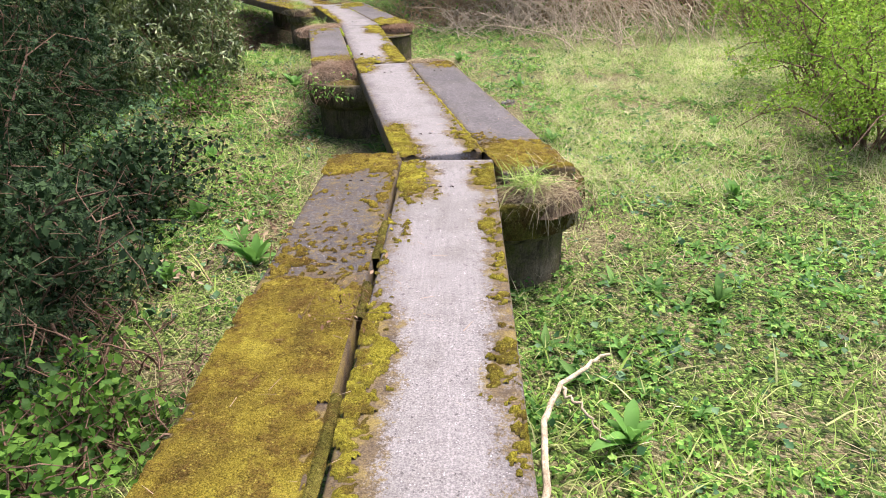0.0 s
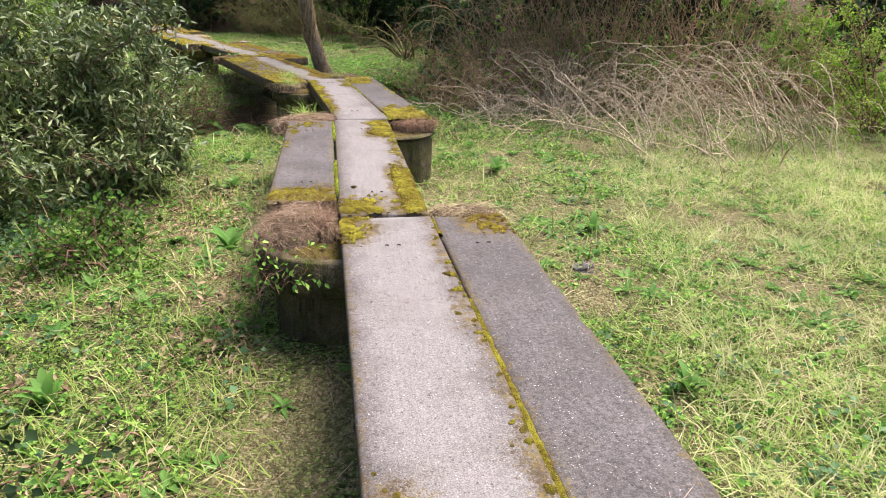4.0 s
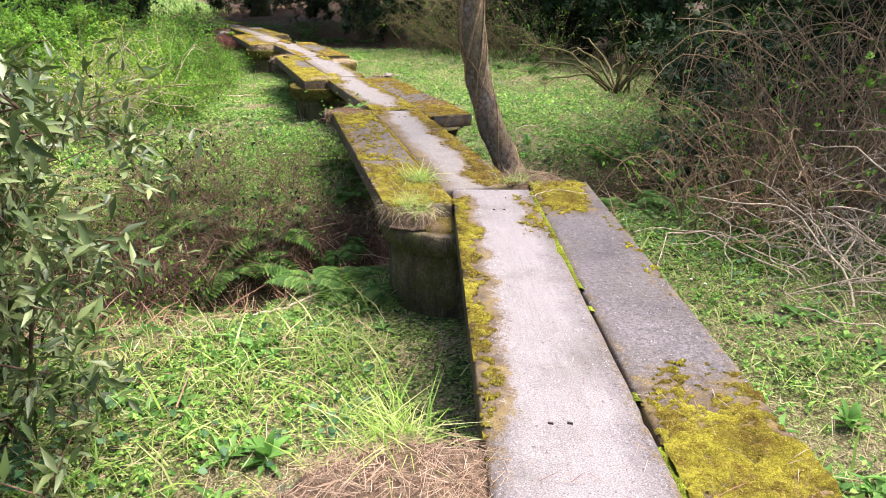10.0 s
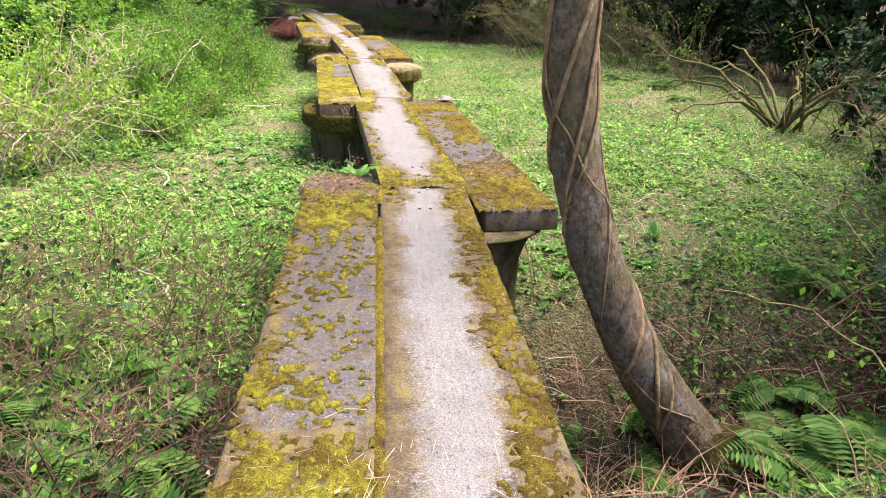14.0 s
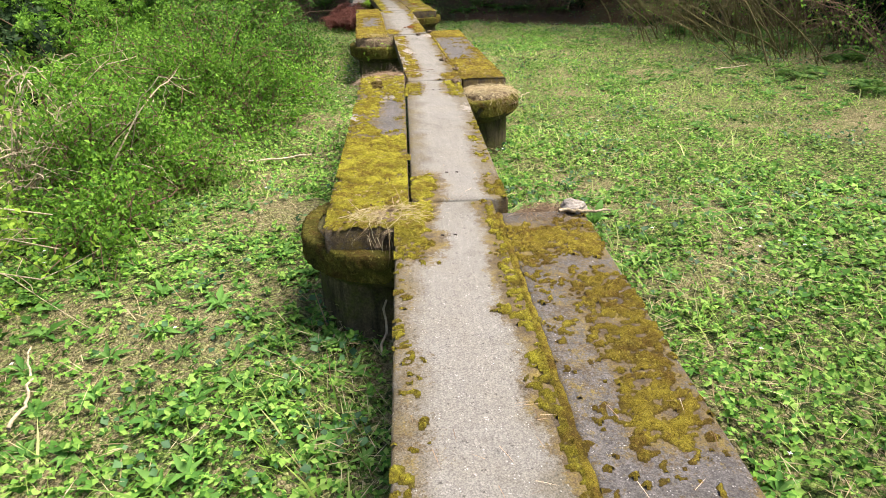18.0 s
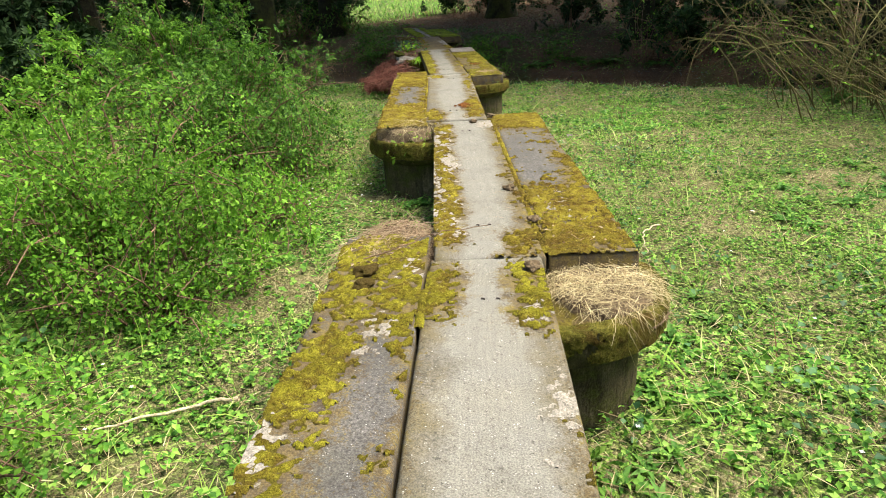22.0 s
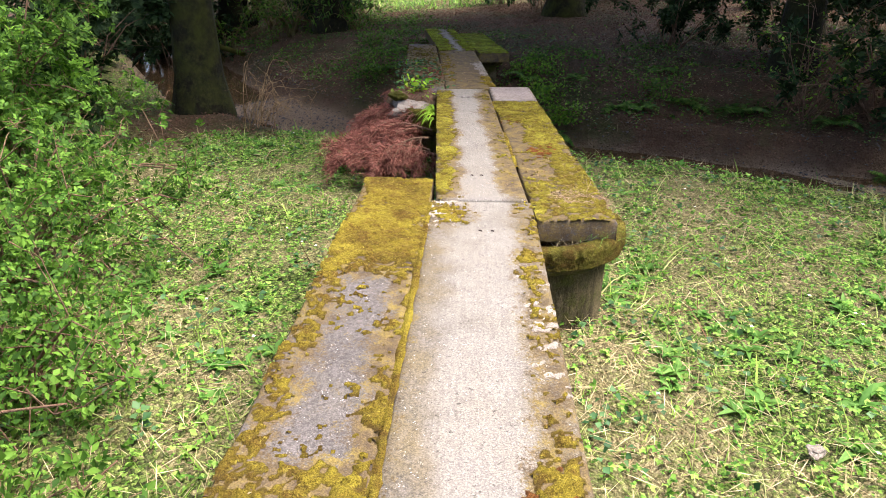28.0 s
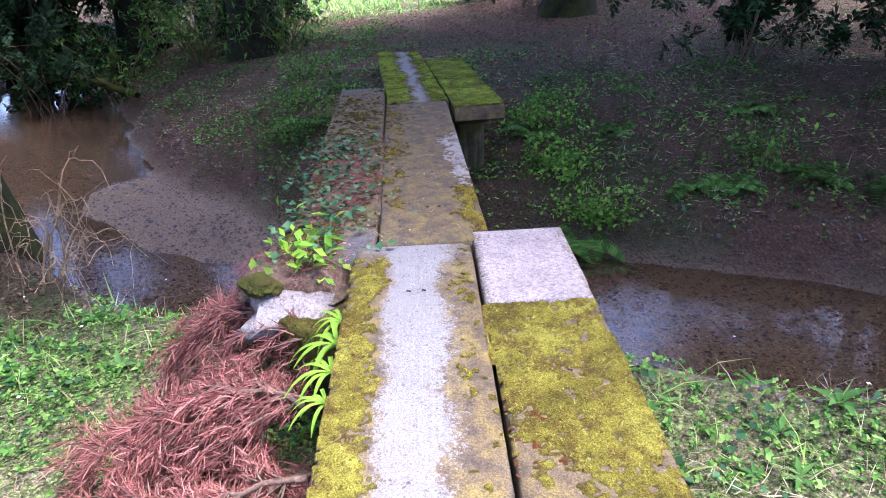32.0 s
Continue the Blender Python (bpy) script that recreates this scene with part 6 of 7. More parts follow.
def local(at, yaw, off, along, z=0.0):
    m = pose(at[0], at[1], 0, 0, 0, yaw) @ Vector((off, along, z))
    return m.x, m.y, z


def heap_at(b, off, along, z, wide, deep, tall, label, **more):
    return heap(*local(*b, off, along, z), wide, deep, tall, b[1], label, **more)


heap_at(B2, 0.2, -0.98, -0.12, 0.3, 0.22, 0.07, "grassy heap of dead stalks on a pier", straw=STRAW, seed=71)
tuft(*local(*B2, 0.15, -1.0, -0.03), 80, 0.22, "long green grass tuft on the pier", 72, up=0.5)
tuft(*local(*B2, 0.38, -0.86, -0.07), 70, 0.2, "long bleached grass tuft on the pier", 73, STRAW, up=0.4)
heap_at(B3, -0.26, -0.36, -0.1, 0.29, 0.36, 0.13, "pinkish brown heap of dead fern stalks on a pier", n=1500, length=0.105, seed=74, stubs=160)
heap_at(B3, -0.1, -0.42, -0.06, 0.1, 0.22, 0.05, "rusty stubble at the edge of the slab", straw=RUST, n=160, length=0.13, seed=67, stubs=420)
broad_plant(*local(*B3, -0.7, -0.5, -0.2), 75, 0.9)
broad_plant(0.62, 7.72, -0.55, 67, 0.85, "lush clump of broad-leaved green dock beside the slab")
broad_plant(0.5, 7.5, -0.58, 76, 0.8, "lush clump of broad-leaved green dock beside the slab")
heap_at(B3, 0.86, -0.3, -0.03, 0.26, 0.15, 0.05, "thin heap of dry straw at the slab's end", straw=STRAW, n=260, seed=77)
heap_at(B4, 0.28, -1.16, -0.03, 0.27, 0.22, 0.025, "heap of rusty stalks along the pier rim", straw=RUST, n=1300, length=0.12, seed=78, stubs=160)
heap_at(B4, -0.86, -0.93, -0.035, 0.44, 0.3, 0.06, "flat heap of brown straw on the slab's end", n=700, seed=79)
tuft(*local(*B4, -0.92, -0.66, -0.05), 110, 0.24, "bushy green grass tuft on the pier", 80)
heap_at(B5, -0.28, -1.25, -0.03, 0.25, 0.36, 0.03, "grassy moss heap on the slab's end", straw=STRAW, n=420, seed=81)
tuft(*local(*B5, -0.3, -1.4, -0.01), 150, 0.15, "low green grass tuft hanging over the slab's end", 82)
tuft(*local(*B5, -0.12, -0.8, 0.0), 150, 0.2, "green grass tuft on the slab", 83)
heap_at(B5, 0.76, -0.92, -0.04, 0.36, 0.27, 0.08, "heap of brown broken stalks on the slab's end", straw=SCRAPS, n=700, length=0.085, seed=84, stubs=60)
heap_at(B5, 0.66, -0.84, -0.02, 0.2, 0.14, 0.05, "pale broken stubble on the slab's end", n=120, length=0.1, seed=68, stubs=280)
tuft(*local(*B5, 0.62, -1.04, 0.03), 44, 0.15, "green grass tuft among stalks", 85)
heap_at(B6, -0.92, -0.62, -0.03, 0.26, 0.17, 0.03, "flat heap of brown twigs beside the slab", straw=SCRAPS, n=420, length=0.1, seed=86)
heap_at(B5, -0.27, 2.48, -0.012, 0.24, 0.28, 0.05, "brown twigs and leaves on the slab's end", straw=RUST, n=260, length=0.12, seed=63)
heap_at(B6, 0.3, -0.6, -0.005, 0.22, 0.24, 0.03, "thin litter of brown leaves on the slab", straw=RUST, n=110, length=0.1, seed=87)
broad_plant(*local(*B6, -0.74, -0.5, -0.06), 88, 0.75, "pale green broad-leaved plant beside the slab")
heap_at(B7, -0.12, -1.08, -0.015, 0.28, 0.2, 0.05, "small heap of straw on the slab's end", straw=STRAW, n=260, seed=89)
heap_at(B7, 0.78, -1.12, -0.01, 0.25, 0.17, 0.03, "heap of brown stalks and stones beside the slab", straw=SCRAPS, n=520, length=0.085, seed=90)
broad_plant(*local(*B7, 1.08, -1.12, -0.1), 91, 0.6)
heap_at(B8, -0.86, -0.78, -0.04, 0.3, 0.46, 0.055, "flat mat of pale dry straw on the slab's end", straw=HAY, n=900, length=0.14, seed=92)
heap_at(B8, 0.26, -1.3, -0.1, 0.3, 0.3, 0.04, "matted straw heap on the round pier", straw=STRAW, n=640, seed=93)
heap_at(B9, -0.2, -1.15, -0.025, 0.26, 0.3, 0.04, "straw and moss heap on the slab's end", straw=STRAW, n=240, seed=94)
heap_at(B10, 0.3, -0.9, -0.025, 0.24, 0.2, 0.03, "thin pale straw heap on the slab's end", straw=HAY, n=420, length=0.14, seed=95)
heap_at(B10, 0.26, -1.16, -0.15, 0.2, 0.18, 0.02, "mossy straw in the open pier", straw=STRAW, n=160, length=0.14, seed=64)
tuft(*local(*B10, 0.36, -1.22, -0.1), 24, 0.14, "small green tuft in the open pier", 65, DOCK)
heap_at(B11, -0.4, 0.15, -0.03, 0.3, 0.3, 0.07, "reddish brown leaf litter heap by the stream", straw=REDNEEDLE, n=420, length=0.1, seed=96)
heap_at(B11, -0.25, 1.3, 0.0, 0.22, 0.9, 0.03, "reddish needles scattered over the slab", straw=REDNEEDLE, n=1700, length=0.09, seed=97)
heap_at(B11, 0.1, 1.7, 0.0, 0.3, 1.2, 0.006, "thin brown needles on the slab", straw=RUST, n=90, length=0.06, seed=98)
heap_at(B9, 0.78, -0.95, -0.06, 0.16, 0.34, 0.07, "mossy earth between the slab ends", straw=STRAW, n=60, seed=99, soil=FILL)


def slab_litter():
    """Loose straws on the slabs near the joints."""
    rng = np.random.default_rng(17)
    pos = []
    for (at, yaw), lo, hi, n in ((B1, -1, 3, 60), (B2, -0.6, 0.4, 70), (B3, -0.4, 0.4, 90), (B4, -1, -0.4, 80), (B5, -1.2, 0, 110), (B5, -1.4, -0.3, 260), (B6, -0.6, 0.6, 90), (B7, -1, 0.2, 50), (B8, -1, 0.1, 70), (B9, -1.2, -0.6, 40), (B10, -1, -0.2, 45), (B11, 0, 3, 60)):
        for _ in range(n):
            pos.append(local(at, yaw, rng.uniform(-0.55, 0.55), rng.uniform(lo, hi), 0.014))
    pos = np.array(pos)
    d = unit(rng, len(pos))
    d[:, 2] *= 0.05
    stuff("straw_litter", blade(0.03, 0.15), pos, frames_from(d, rng.uniform(-0.4, 0.4, len(pos))), rng.uniform(0.03, 0.1, len(pos)), HAY, "loose dry straws scattered on the slabs", "straw")


slab_litter()
for k, (b, off, along, z, wide, tall, leaves) in enumerate(((B3, -0.5, -0.8, -0.25, 0.18, 0.22, 60), (B3, -0.25, -0.88, -0.27, 0.16, 0.2, 50), (B4, 0.6, -1.4, -0.2, 0.2, 0.25, 50), (B4, 0.75, -1.05, -0.2, 0.2, 0.22, 50), (B2, 0.55, -1.0, -0.3, 0.22, 0.25, 60))):
    shrub("seedling", *local(*b, off, along)[:2], wide, tall, 9, leaves, OVAL, 0.045, HERB, TWIG, "small green climber in the dead stalks on the pier", 440 + k, category="seedling", twigs=3, stem_r=0.003).location.z = z


shrub("dead_seedling", 1.17, 0.8, 0.12, 0.2, 8, 60, OVAL, 0.022, RUST, TWIG, "small dead brown weed in the joint between the slabs", 470, category="weed", twigs=4, stem_r=0.002).location.z = -0.03


def leaf_bits():
    """Small dead leaves and bark scraps on the mossy slab ends."""
    rng = np.random.default_rng(19)
    pos = []
    for (at, yaw), off0, off1, lo, hi, n in ((B5, -0.5, 0.1, -1.3, -0.4, 90), (B5, 0.35, 1.0, -1.5, -0.8, 110), (B5, -0.5, 0.0, 2.1, 2.65, 110), (B5, 0.0, 0.6, 2.3, 2.6, 40), (B6, 0.02, 0.5, -0.85, 0.1, 170), (B6, -0.9, -0.6, -0.7, -0.1, 60), (B7, -0.5, 0.0, -1.2, -0.6, 60), (B7, 0.6, 1.0, -1.2, -0.7, 70),
                                            (B8, 0.02, 0.5, -1.0, -0.1, 90), (B8, -1.1, -0.6, -1.2, -0.5, 90), (B9, -0.5, 0.0, -1.4, 0.0, 60), (B10, 0.02, 0.5, -1.0, 0.0, 50), (B11, -0.5, 0.0, 0.2, 3.6, 260), (B11, 0.0, 0.6, 0.2, 3.6, 80), (B3, -0.5, 0.0, -0.4, 0.1, 50)):
        for _ in range(n):
            pos.append(local(at, yaw, rng.uniform(off0, off1), rng.uniform(lo, hi), rng.uniform(0.01, 0.03)))
    pos = np.array(pos)
    d = unit(rng, len(pos))
    d[:, 2] *= 0.25
    stuff("leaf_litter", scale_leaf(0.5, 0.5), pos, frames_from(d, rng.normal(0, 0.5, len(pos))), rng.uniform(0.01, 0.032, len(pos)), SCRAPS, "dead brown leaves and scraps on the slabs", "leaf litter")


leaf_bits()

for k, (x, y) in enumerate(((-5.03, 14.28), (-5.85, 12.94), (-5.03, 15.58), (-6.31, 14.59), (-4.96, 11.56), (-5.4, 13.51), (-4.67, 13.85), (-4.97, 12.67), (-6.0, 12.35), (-5.48, 14.92))):
    shrub("bramble", x, y, 0.8, 0.75, 26, 260, OVAL, 0.045, BUSHY, TWIG, "low tangle of brown bramble stems in the gully", 140 + k, category="bramble", twigs=6, stem_r=0.005)
# extra brambles whose near-black leaves stand in for the gully's deep shade
for k, (x, y) in enumerate(((-5.28, 12.49), (-5.91, 13.35), (-4.72, 13.25), (-6.31, 12.18))):
    shrub("bramble", x, y, 1.1, 1.0, 44, 500, OVAL, 0.045, DARKLEAF, TWIG, "dense tangle of brown bramble stems, dark leaves added for the gully's shade", 160 + k, category="bramble", twigs=7, stem_r=0.006)
# ---- ferns, docks and other single plants ----
for k, (x, y, s) in enumerate(((-4.83, 13.06, 1.1), (-3.87, 13.0, 1.1), (-3.45, 12.7, 1.15), (-3.1, 12.4, 1.0), (-4.12, 13.2, 1.0), (-4.79, 13.56, 1.1), (-1.2, 16.1, 1.2), (-0.9, 15.6, 1.1), (-0.4, 16.4, 1.2), (-1.6, 16.6, 1.1), (-3.53, 13.05, 1.0), (-4.52, 12.03, 0.9), (-3.16, 12.72, 0.8), (-1.34, 16.48, 1.1), (-1.76, 16.21, 1.0), (-0.91, 16.75, 1.1), (-0.47, 17.21, 1.0), (-2.67, 16.19, 0.8), (-0.13, 16.48, 1.0), (-1.52, 15.49, 0.8), (-0.68, 15.92, 0.9), (0.24, 16.15, 0.9), (-2.01, 16.84, 0.8), (-3.13, 15.43, 0.6), (-4.25, 14.01, 0.8), (-5.42, 13.31, 0.9), (-5.3, 12.3, 0.8), (-3.8, 12.17, 0.7), (-4.78, 12.55, 0.7), (-4.26, 12.71, 0.7), (-5.66, 12.83, 0.7), (-3.98, 12.49, 0.6), (-5.77, 13.84, 0.7), (-5.05, 14.08, 0.6), (-4.49, 14.74, 0.6), (-2.41, 15.67, 0.7), (-1.9, 15.72, 0.7), (-1.1, 15.76, 0.8), (0.8, 16.8, 0.9), (-1.15, 17.57, 0.9), (-2.03, 17.84, 0.8), (-0.12, 17.88, 0.9), (-6.8, 27.6, 0.8), (-5.6, 27.0, 0.8), (-7.8, 28.6, 0.8), (-4.9, 25.6, 0.7),
                              (-19.5, 32.75, 0.7), (-19.0, 32.5, 0.6), (-18.3, 32.0, 0.75), (-18.0, 31.9, 0.6), (-17.7, 32.9, 0.6), (-17.4, 33.1, 0.7), (-16.9, 33.7, 0.7), (-16.2, 33.9, 0.8), (-13.3, 33.6, 0.8), (-12.1, 33.9, 0.8), (-11.6, 33.2, 0.7), (-7.6, 30.3, 1.1), (-8.9, 30.8, 1.0), (-10.2, 31.6, 1.1), (-6.4, 29.4, 1.0), (-18.8, 33.3, 0.5), (-19.9, 33.5, 0.5), (-15.0, 34.3, 0.7), (-14.0, 33.9, 0.7), (-17.9, 34.4, 0.6), (-22.0, 31.6, 0.5), (-22.6, 32.4, 0.4), (-23.4, 33.0, 0.4))):
    fern(x, y, float(ground_z(x, y)), 200 + k, s)
for k, (x, y, s) in enumerate(((-1.3, 4.94, 1.0), (-0.82, 3.49, 1.0), (-0.01, 2.68, 1.2), (-0.5, 2.36, 1.0), (-0.24, 2.95, 1.0), (-0.75, 1.88, 0.9), (2.39, 1.02, 1.0), (3.1, 2.36, 0.8), (2.09, -0.16, 1.0), (3.65, 4.12, 0.9), (1.79, 8.29, 0.9), (0.76, 10.38, 1.0), (-2.56, 7.85, 0.8), (-2.14, 9.22, 0.8), (-2.45, 10.35, 0.8), (0.28, 11.83, 0.7), (-6.26, 15.19, 0.7), (-3.24, 17.74, 0.8), (2.17, 5.65, 0.8), (-1.96, 2.99, 0.9), (3.77, 0.7, 1.0), (4.05, 6.5, 0.8), (-8.4, 17.4, 0.6))):
    broad_plant(x, y, float(ground_z(x, y)), 300 + k, s)


for k, (x, y, wide, tall, n) in enumerate(((-18.3, 32.15, 0.5, 0.3, 900), (-18.9, 32.4, 0.45, 0.3, 700), (-19.6, 32.95, 0.45, 0.28, 600), (-22.0, 31.25, 0.6, 0.4, 900), (-22.7, 31.9, 0.5, 0.3, 500), (-23.6, 32.6, 0.6, 0.35, 500), (-17.3, 33.6, 0.6, 0.35, 600))):
    shrub("seedling_clump", x, y, wide, tall, 18, n, scale_leaf(0.8), 0.045, BUSHY if k < 3 else MIDLEAF, TWIG, "low clump of green seedlings on the stream bank", 480 + k, low=0.03, category="seedlings", twigs=4, stem_r=0.003)
for k, (x, y, wide, tall) in enumerate(((-27.4, 32.9, 1.3, 1.3), (-26.2, 34.0, 1.0, 1.0), (-29.4, 31.9, 1.5, 1.7), (-31.2, 32.6, 1.6, 2.0), (-29.6, 33.6, 1.4, 1.5))):
    shrub("rhododendron", x, y, wide, tall, 16, 500, leaf(0.34, 0.2), 0.14, MIDLEAF, MOSSY_STICK, "crooked evergreen bush with dark leathery leaves above the stream", 490 + k, low=0.2, category="bush", twigs=4, stem_r=0.02)


# ---- the leaning tree with creepers ----
def creeper_tree():
    rng = np.random.default_rng(5)
    x0, y0 = -2.42, 16.02
    z0 = float(ground_z(x0, y0))
    th = new("tree")
    th.location = (x0, y0, z0)
    tagged(th, "leaning brown tree trunk wound with creeper stems beside the slabs", "tree")
    h = np.array([-0.25, 0.0, 0.35, 0.7, 1.05, 1.45, 1.9, 2.4, 3.2, 4.4, 6.0, 8.0])
    bend = np.interp(h, [0, 0.65, 1.3, 1.95, 2.4, 8], [0, 0.48, 0.82, 1.02, 1.09, 1.4])
    p = np.c_[0.14 - 0.907 * bend, -0.526 * bend, h]
    r = np.interp(h, [-0.3, 0.1, 0.5, 1.2, 2, 8], [0.26, 0.2, 0.17, 0.15, 0.134, 0.06])
    fine = np.linspace(0, 11, 60)
    pf = np.stack([np.interp(fine, np.arange(12), p[:, k]) for k in range(3)], 1)
    rf = np.interp(fine, np.arange(12), r)
    v, f = tube(pf, rf, 26)
    v = v + 0.022 * (np.stack([fbm(v[:, 2] * 3 + v[:, 0] * 9, v[:, 1] * 9, s) for s in (1, 2, 3)], 1) - 0.5)
    part("trunk", cells_mesh("trunk", v, f, (BARK,), True), None, th, "rough mottled brown bark")
    for k in range(6):
        t = np.linspace(0.3 + 0.2 * k, 8.5, 46)
        an = k * 1.1 + t * (1.7 if k % 2 else 1.1) * (1 if k != 3 else -1)
        c = np.stack([np.interp(t, np.arange(12), p[:, q]) for q in range(3)], 1)
        rad = np.interp(t, np.arange(12), r) + 0.012
        q = c + np.c_[np.cos(an) * rad, np.sin(an) * rad, 0.02 * np.sin(t * 9)]
        part("creeper", cells_mesh("creeper", *tube(q, np.full(46, 0.006 + 0.004 * (k % 3)), 6), (BRIAR,), True), None, th, "brown woody creeper stem")
    limbs, tips = [], []
    for k in range(12):
        i = rng.integers(9, 12)
        e = p[i] + unit(rng, 1, 0.3)[0] * rng.uniform(1.2, 2.6)
        q = curve_to(rng, p[i], e, 0.2, 8, 0.08)
        limbs.append(tube(q, np.linspace(0.05, 0.008, 8), 6))
        tips.append(q[2:])
    part("limb_work", cells_mesh("limb_work", *joined(limbs), (BARK,), True), None, th)
    tp = np.concatenate(tips)
    n = 260
    at = tp[rng.integers(0, len(tp), n)] + rng.normal(0, 0.4, (n, 3))
    part("crown", cells_mesh("crown", *scatter(OVAL, at, frames_from(unit(rng, n), rng.uniform(0, 6, n)), rng.uniform(0.1, 0.22, n)), (SPRING,)), None, th)


creeper_tree()
heap(-2.0, 15.75, float(ground_z(-2.0, 15.75)) - 0.02, 0.34, 0.34, 0.42, 20, "mossy hummock with dead stalks beside the leaning tree", straw=RUST, n=160, length=0.16, seed=66, soil=GREEN_MOSS)
fern(-1.75, 15.5, float(ground_z(-1.75, 15.5)), 190, 0.8)


# ---- dead conifer boughs, strap ferns and seedlings by the stream ----
def dead_bough(x, y, z, yaw, tilt, length, seed):
    rng = np.random.default_rng(seed)
    th = new("dead_conifer_bough")
    th.matrix_world = pose(x, y, z, tilt, 0, yaw)
    tagged(th, "fallen dead conifer bough with reddish brown needles", "branch", "fallen conifer boughs")
    p = curve_to(rng, (0, 0, 0), (rng.normal(0, 0.1), length, 0.05), 0.12, 10, 0.03)
    stem = part("stem", cells_mesh("stem", *tube(p, np.linspace(0.014, 0.003, 10), 5), (TWIG,), True), None, th)
    at, ds = [], []
    for i in range(1, 10):
        for s in (-1, -0.7, -0.35, 0.35, 0.7, 1):
            e = p[i] + np.array([s * rng.uniform(0.2, 0.42), rng.uniform(0.12, 0.34), rng.uniform(-0.2, 0.04)]) * (1.1 - i / 14)
            q = curve_to(rng, p[i], e, 0.02, 6, 0.02)
            part("twig", cells_mesh("twig", *tube(q, np.linspace(0.005, 0.0015, 6), 4), (TWIG,), True), None, stem)
            for j in range(1, 6):
                for _ in range(13):
                    at.append(q[j] + rng.normal(0, 0.012, 3))
                    ds.append((q[j] - q[j - 1]) / np.linalg.norm(q[j] - q[j - 1]) + rng.normal(0, 0.5, 3) + np.array([0, 0, -0.25]))
    n = len(at)
    v, f = scatter(blade(0.06, 0.4), np.array(at), frames_from(np.array(ds), rng.uniform(0, 3, n)), rng.uniform(0.05, 0.1, n))
    part("needle_spray", cells_mesh("needle_spray", v, f, (REDNEEDLE,)), None, stem)
    return th


for k, (x, y, z, yaw, tilt, ln) in enumerate(((-16.9, 28.3, -0.25, 120, -14, 1.1), (-17.2, 28.5, -0.2, 95, -12, 1.2), (-16.7, 27.9, -0.45, 140, -8, 1.0), (-17.6, 28.7, -0.35, 75, -14, 1.1), (-17.3, 28.3, -0.5, 160, -4, 1.1), (-16.6, 28.0, -0.35, 165, -14, 0.8), (-16.8, 28.3, -0.5, 190, -8, 0.9), (-17.3, 28.9, -0.25, 60, -20, 0.9), (-17.7, 29.0, -0.2, 40, -18, 0.9), (-17.5, 28.5, -0.3, 110, -20, 1.0), (-17.0, 28.0, -0.45, 100, -16, 0.9))):
    dead_bough(x, y, z, yaw, tilt, 0.74 * ln, 400 + k)


for k, (off, along, yaw, tilt, ln) in enumerate(((-0.68, 1.5, 150, -38, 0.55), (-0.75, 1.9, 120, -25, 0.7))):
    x, y, _ = local(*B10, off, along)
    dead_bough(x, y, -0.22, B10[1] + yaw - 60, tilt, ln, 420 + k)


def strap_leaf(length):
    n = 9
    t = np.linspace(0, 1, n)
    w = 0.016 * np.sin(np.pi * np.clip(0.12 + 0.86 * t, 0, 1)) ** 0.6
    y, z = length * t * (1 - 0.1 * t), length * (0.7 * t - 0.95 * t**2)
    v = np.concatenate([np.c_[-w, y, z + 0.3 * w], np.c_[0 * w, y, z], np.c_[w, y, z + 0.3 * w]])
    i = np.arange(n - 1)
    f = np.concatenate([np.stack([i + k * n, i + 1 + k * n, i + 1 + (k + 1) * n, i + (k + 1) * n], 1) for k in (0, 1)])
    return cells_mesh("leaf", v, f[:, ::-1], (TONGUE,), True)


STRAP = [strap_leaf(0.3), strap_leaf(0.24), strap_leaf(0.36)]
for k, along in enumerate((1.75, 1.95, 2.15, 2.35)):
    th = new("strap_fern")
    th.location = local(*B10, -0.63, along, -0.1)
    tagged(th, "bright green strap fern growing out of the slab's side", "fern", "strap ferns")
    for q in range(7):
        ob = part("leaf", STRAP[(q + k) % 3], None, th)
        ob.matrix_local = pose(0, 0, 0, 8 * math.sin(q * 3 + k), 0, B10[1] + 90 + (q - 3) * 24 + 9 * math.sin(k * 5 + q)) @ Matrix.Scale(0.5 + 0.25 * math.sin(k * 2.3) ** 2, 4)
shrub("seedling", *local(*B11, -0.36, 0.1, 0)[:2], 0.11, 0.17, 9, 100, OVAL, 0.075, TONGUE, TWIG, "bright green leafy seedling on the pier", 430, category="seedling", twigs=3, stem_r=0.004).location.z = -0.06
shrub("seedling", -12.0, 23.42, 0.22, 0.3, 9, 130, OVAL, 0.06, SPRING, TWIG, "yellow-green leafy seedling hanging at the pier", 431, category="seedling", twigs=3, stem_r=0.004).location.z = -0.28


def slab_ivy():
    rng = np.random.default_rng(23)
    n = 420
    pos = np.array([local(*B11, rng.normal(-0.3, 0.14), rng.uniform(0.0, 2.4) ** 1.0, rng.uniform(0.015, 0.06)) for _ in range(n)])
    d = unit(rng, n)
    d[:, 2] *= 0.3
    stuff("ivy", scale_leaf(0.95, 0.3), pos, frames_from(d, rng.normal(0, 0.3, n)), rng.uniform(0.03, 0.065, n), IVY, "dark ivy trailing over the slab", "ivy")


slab_ivy()


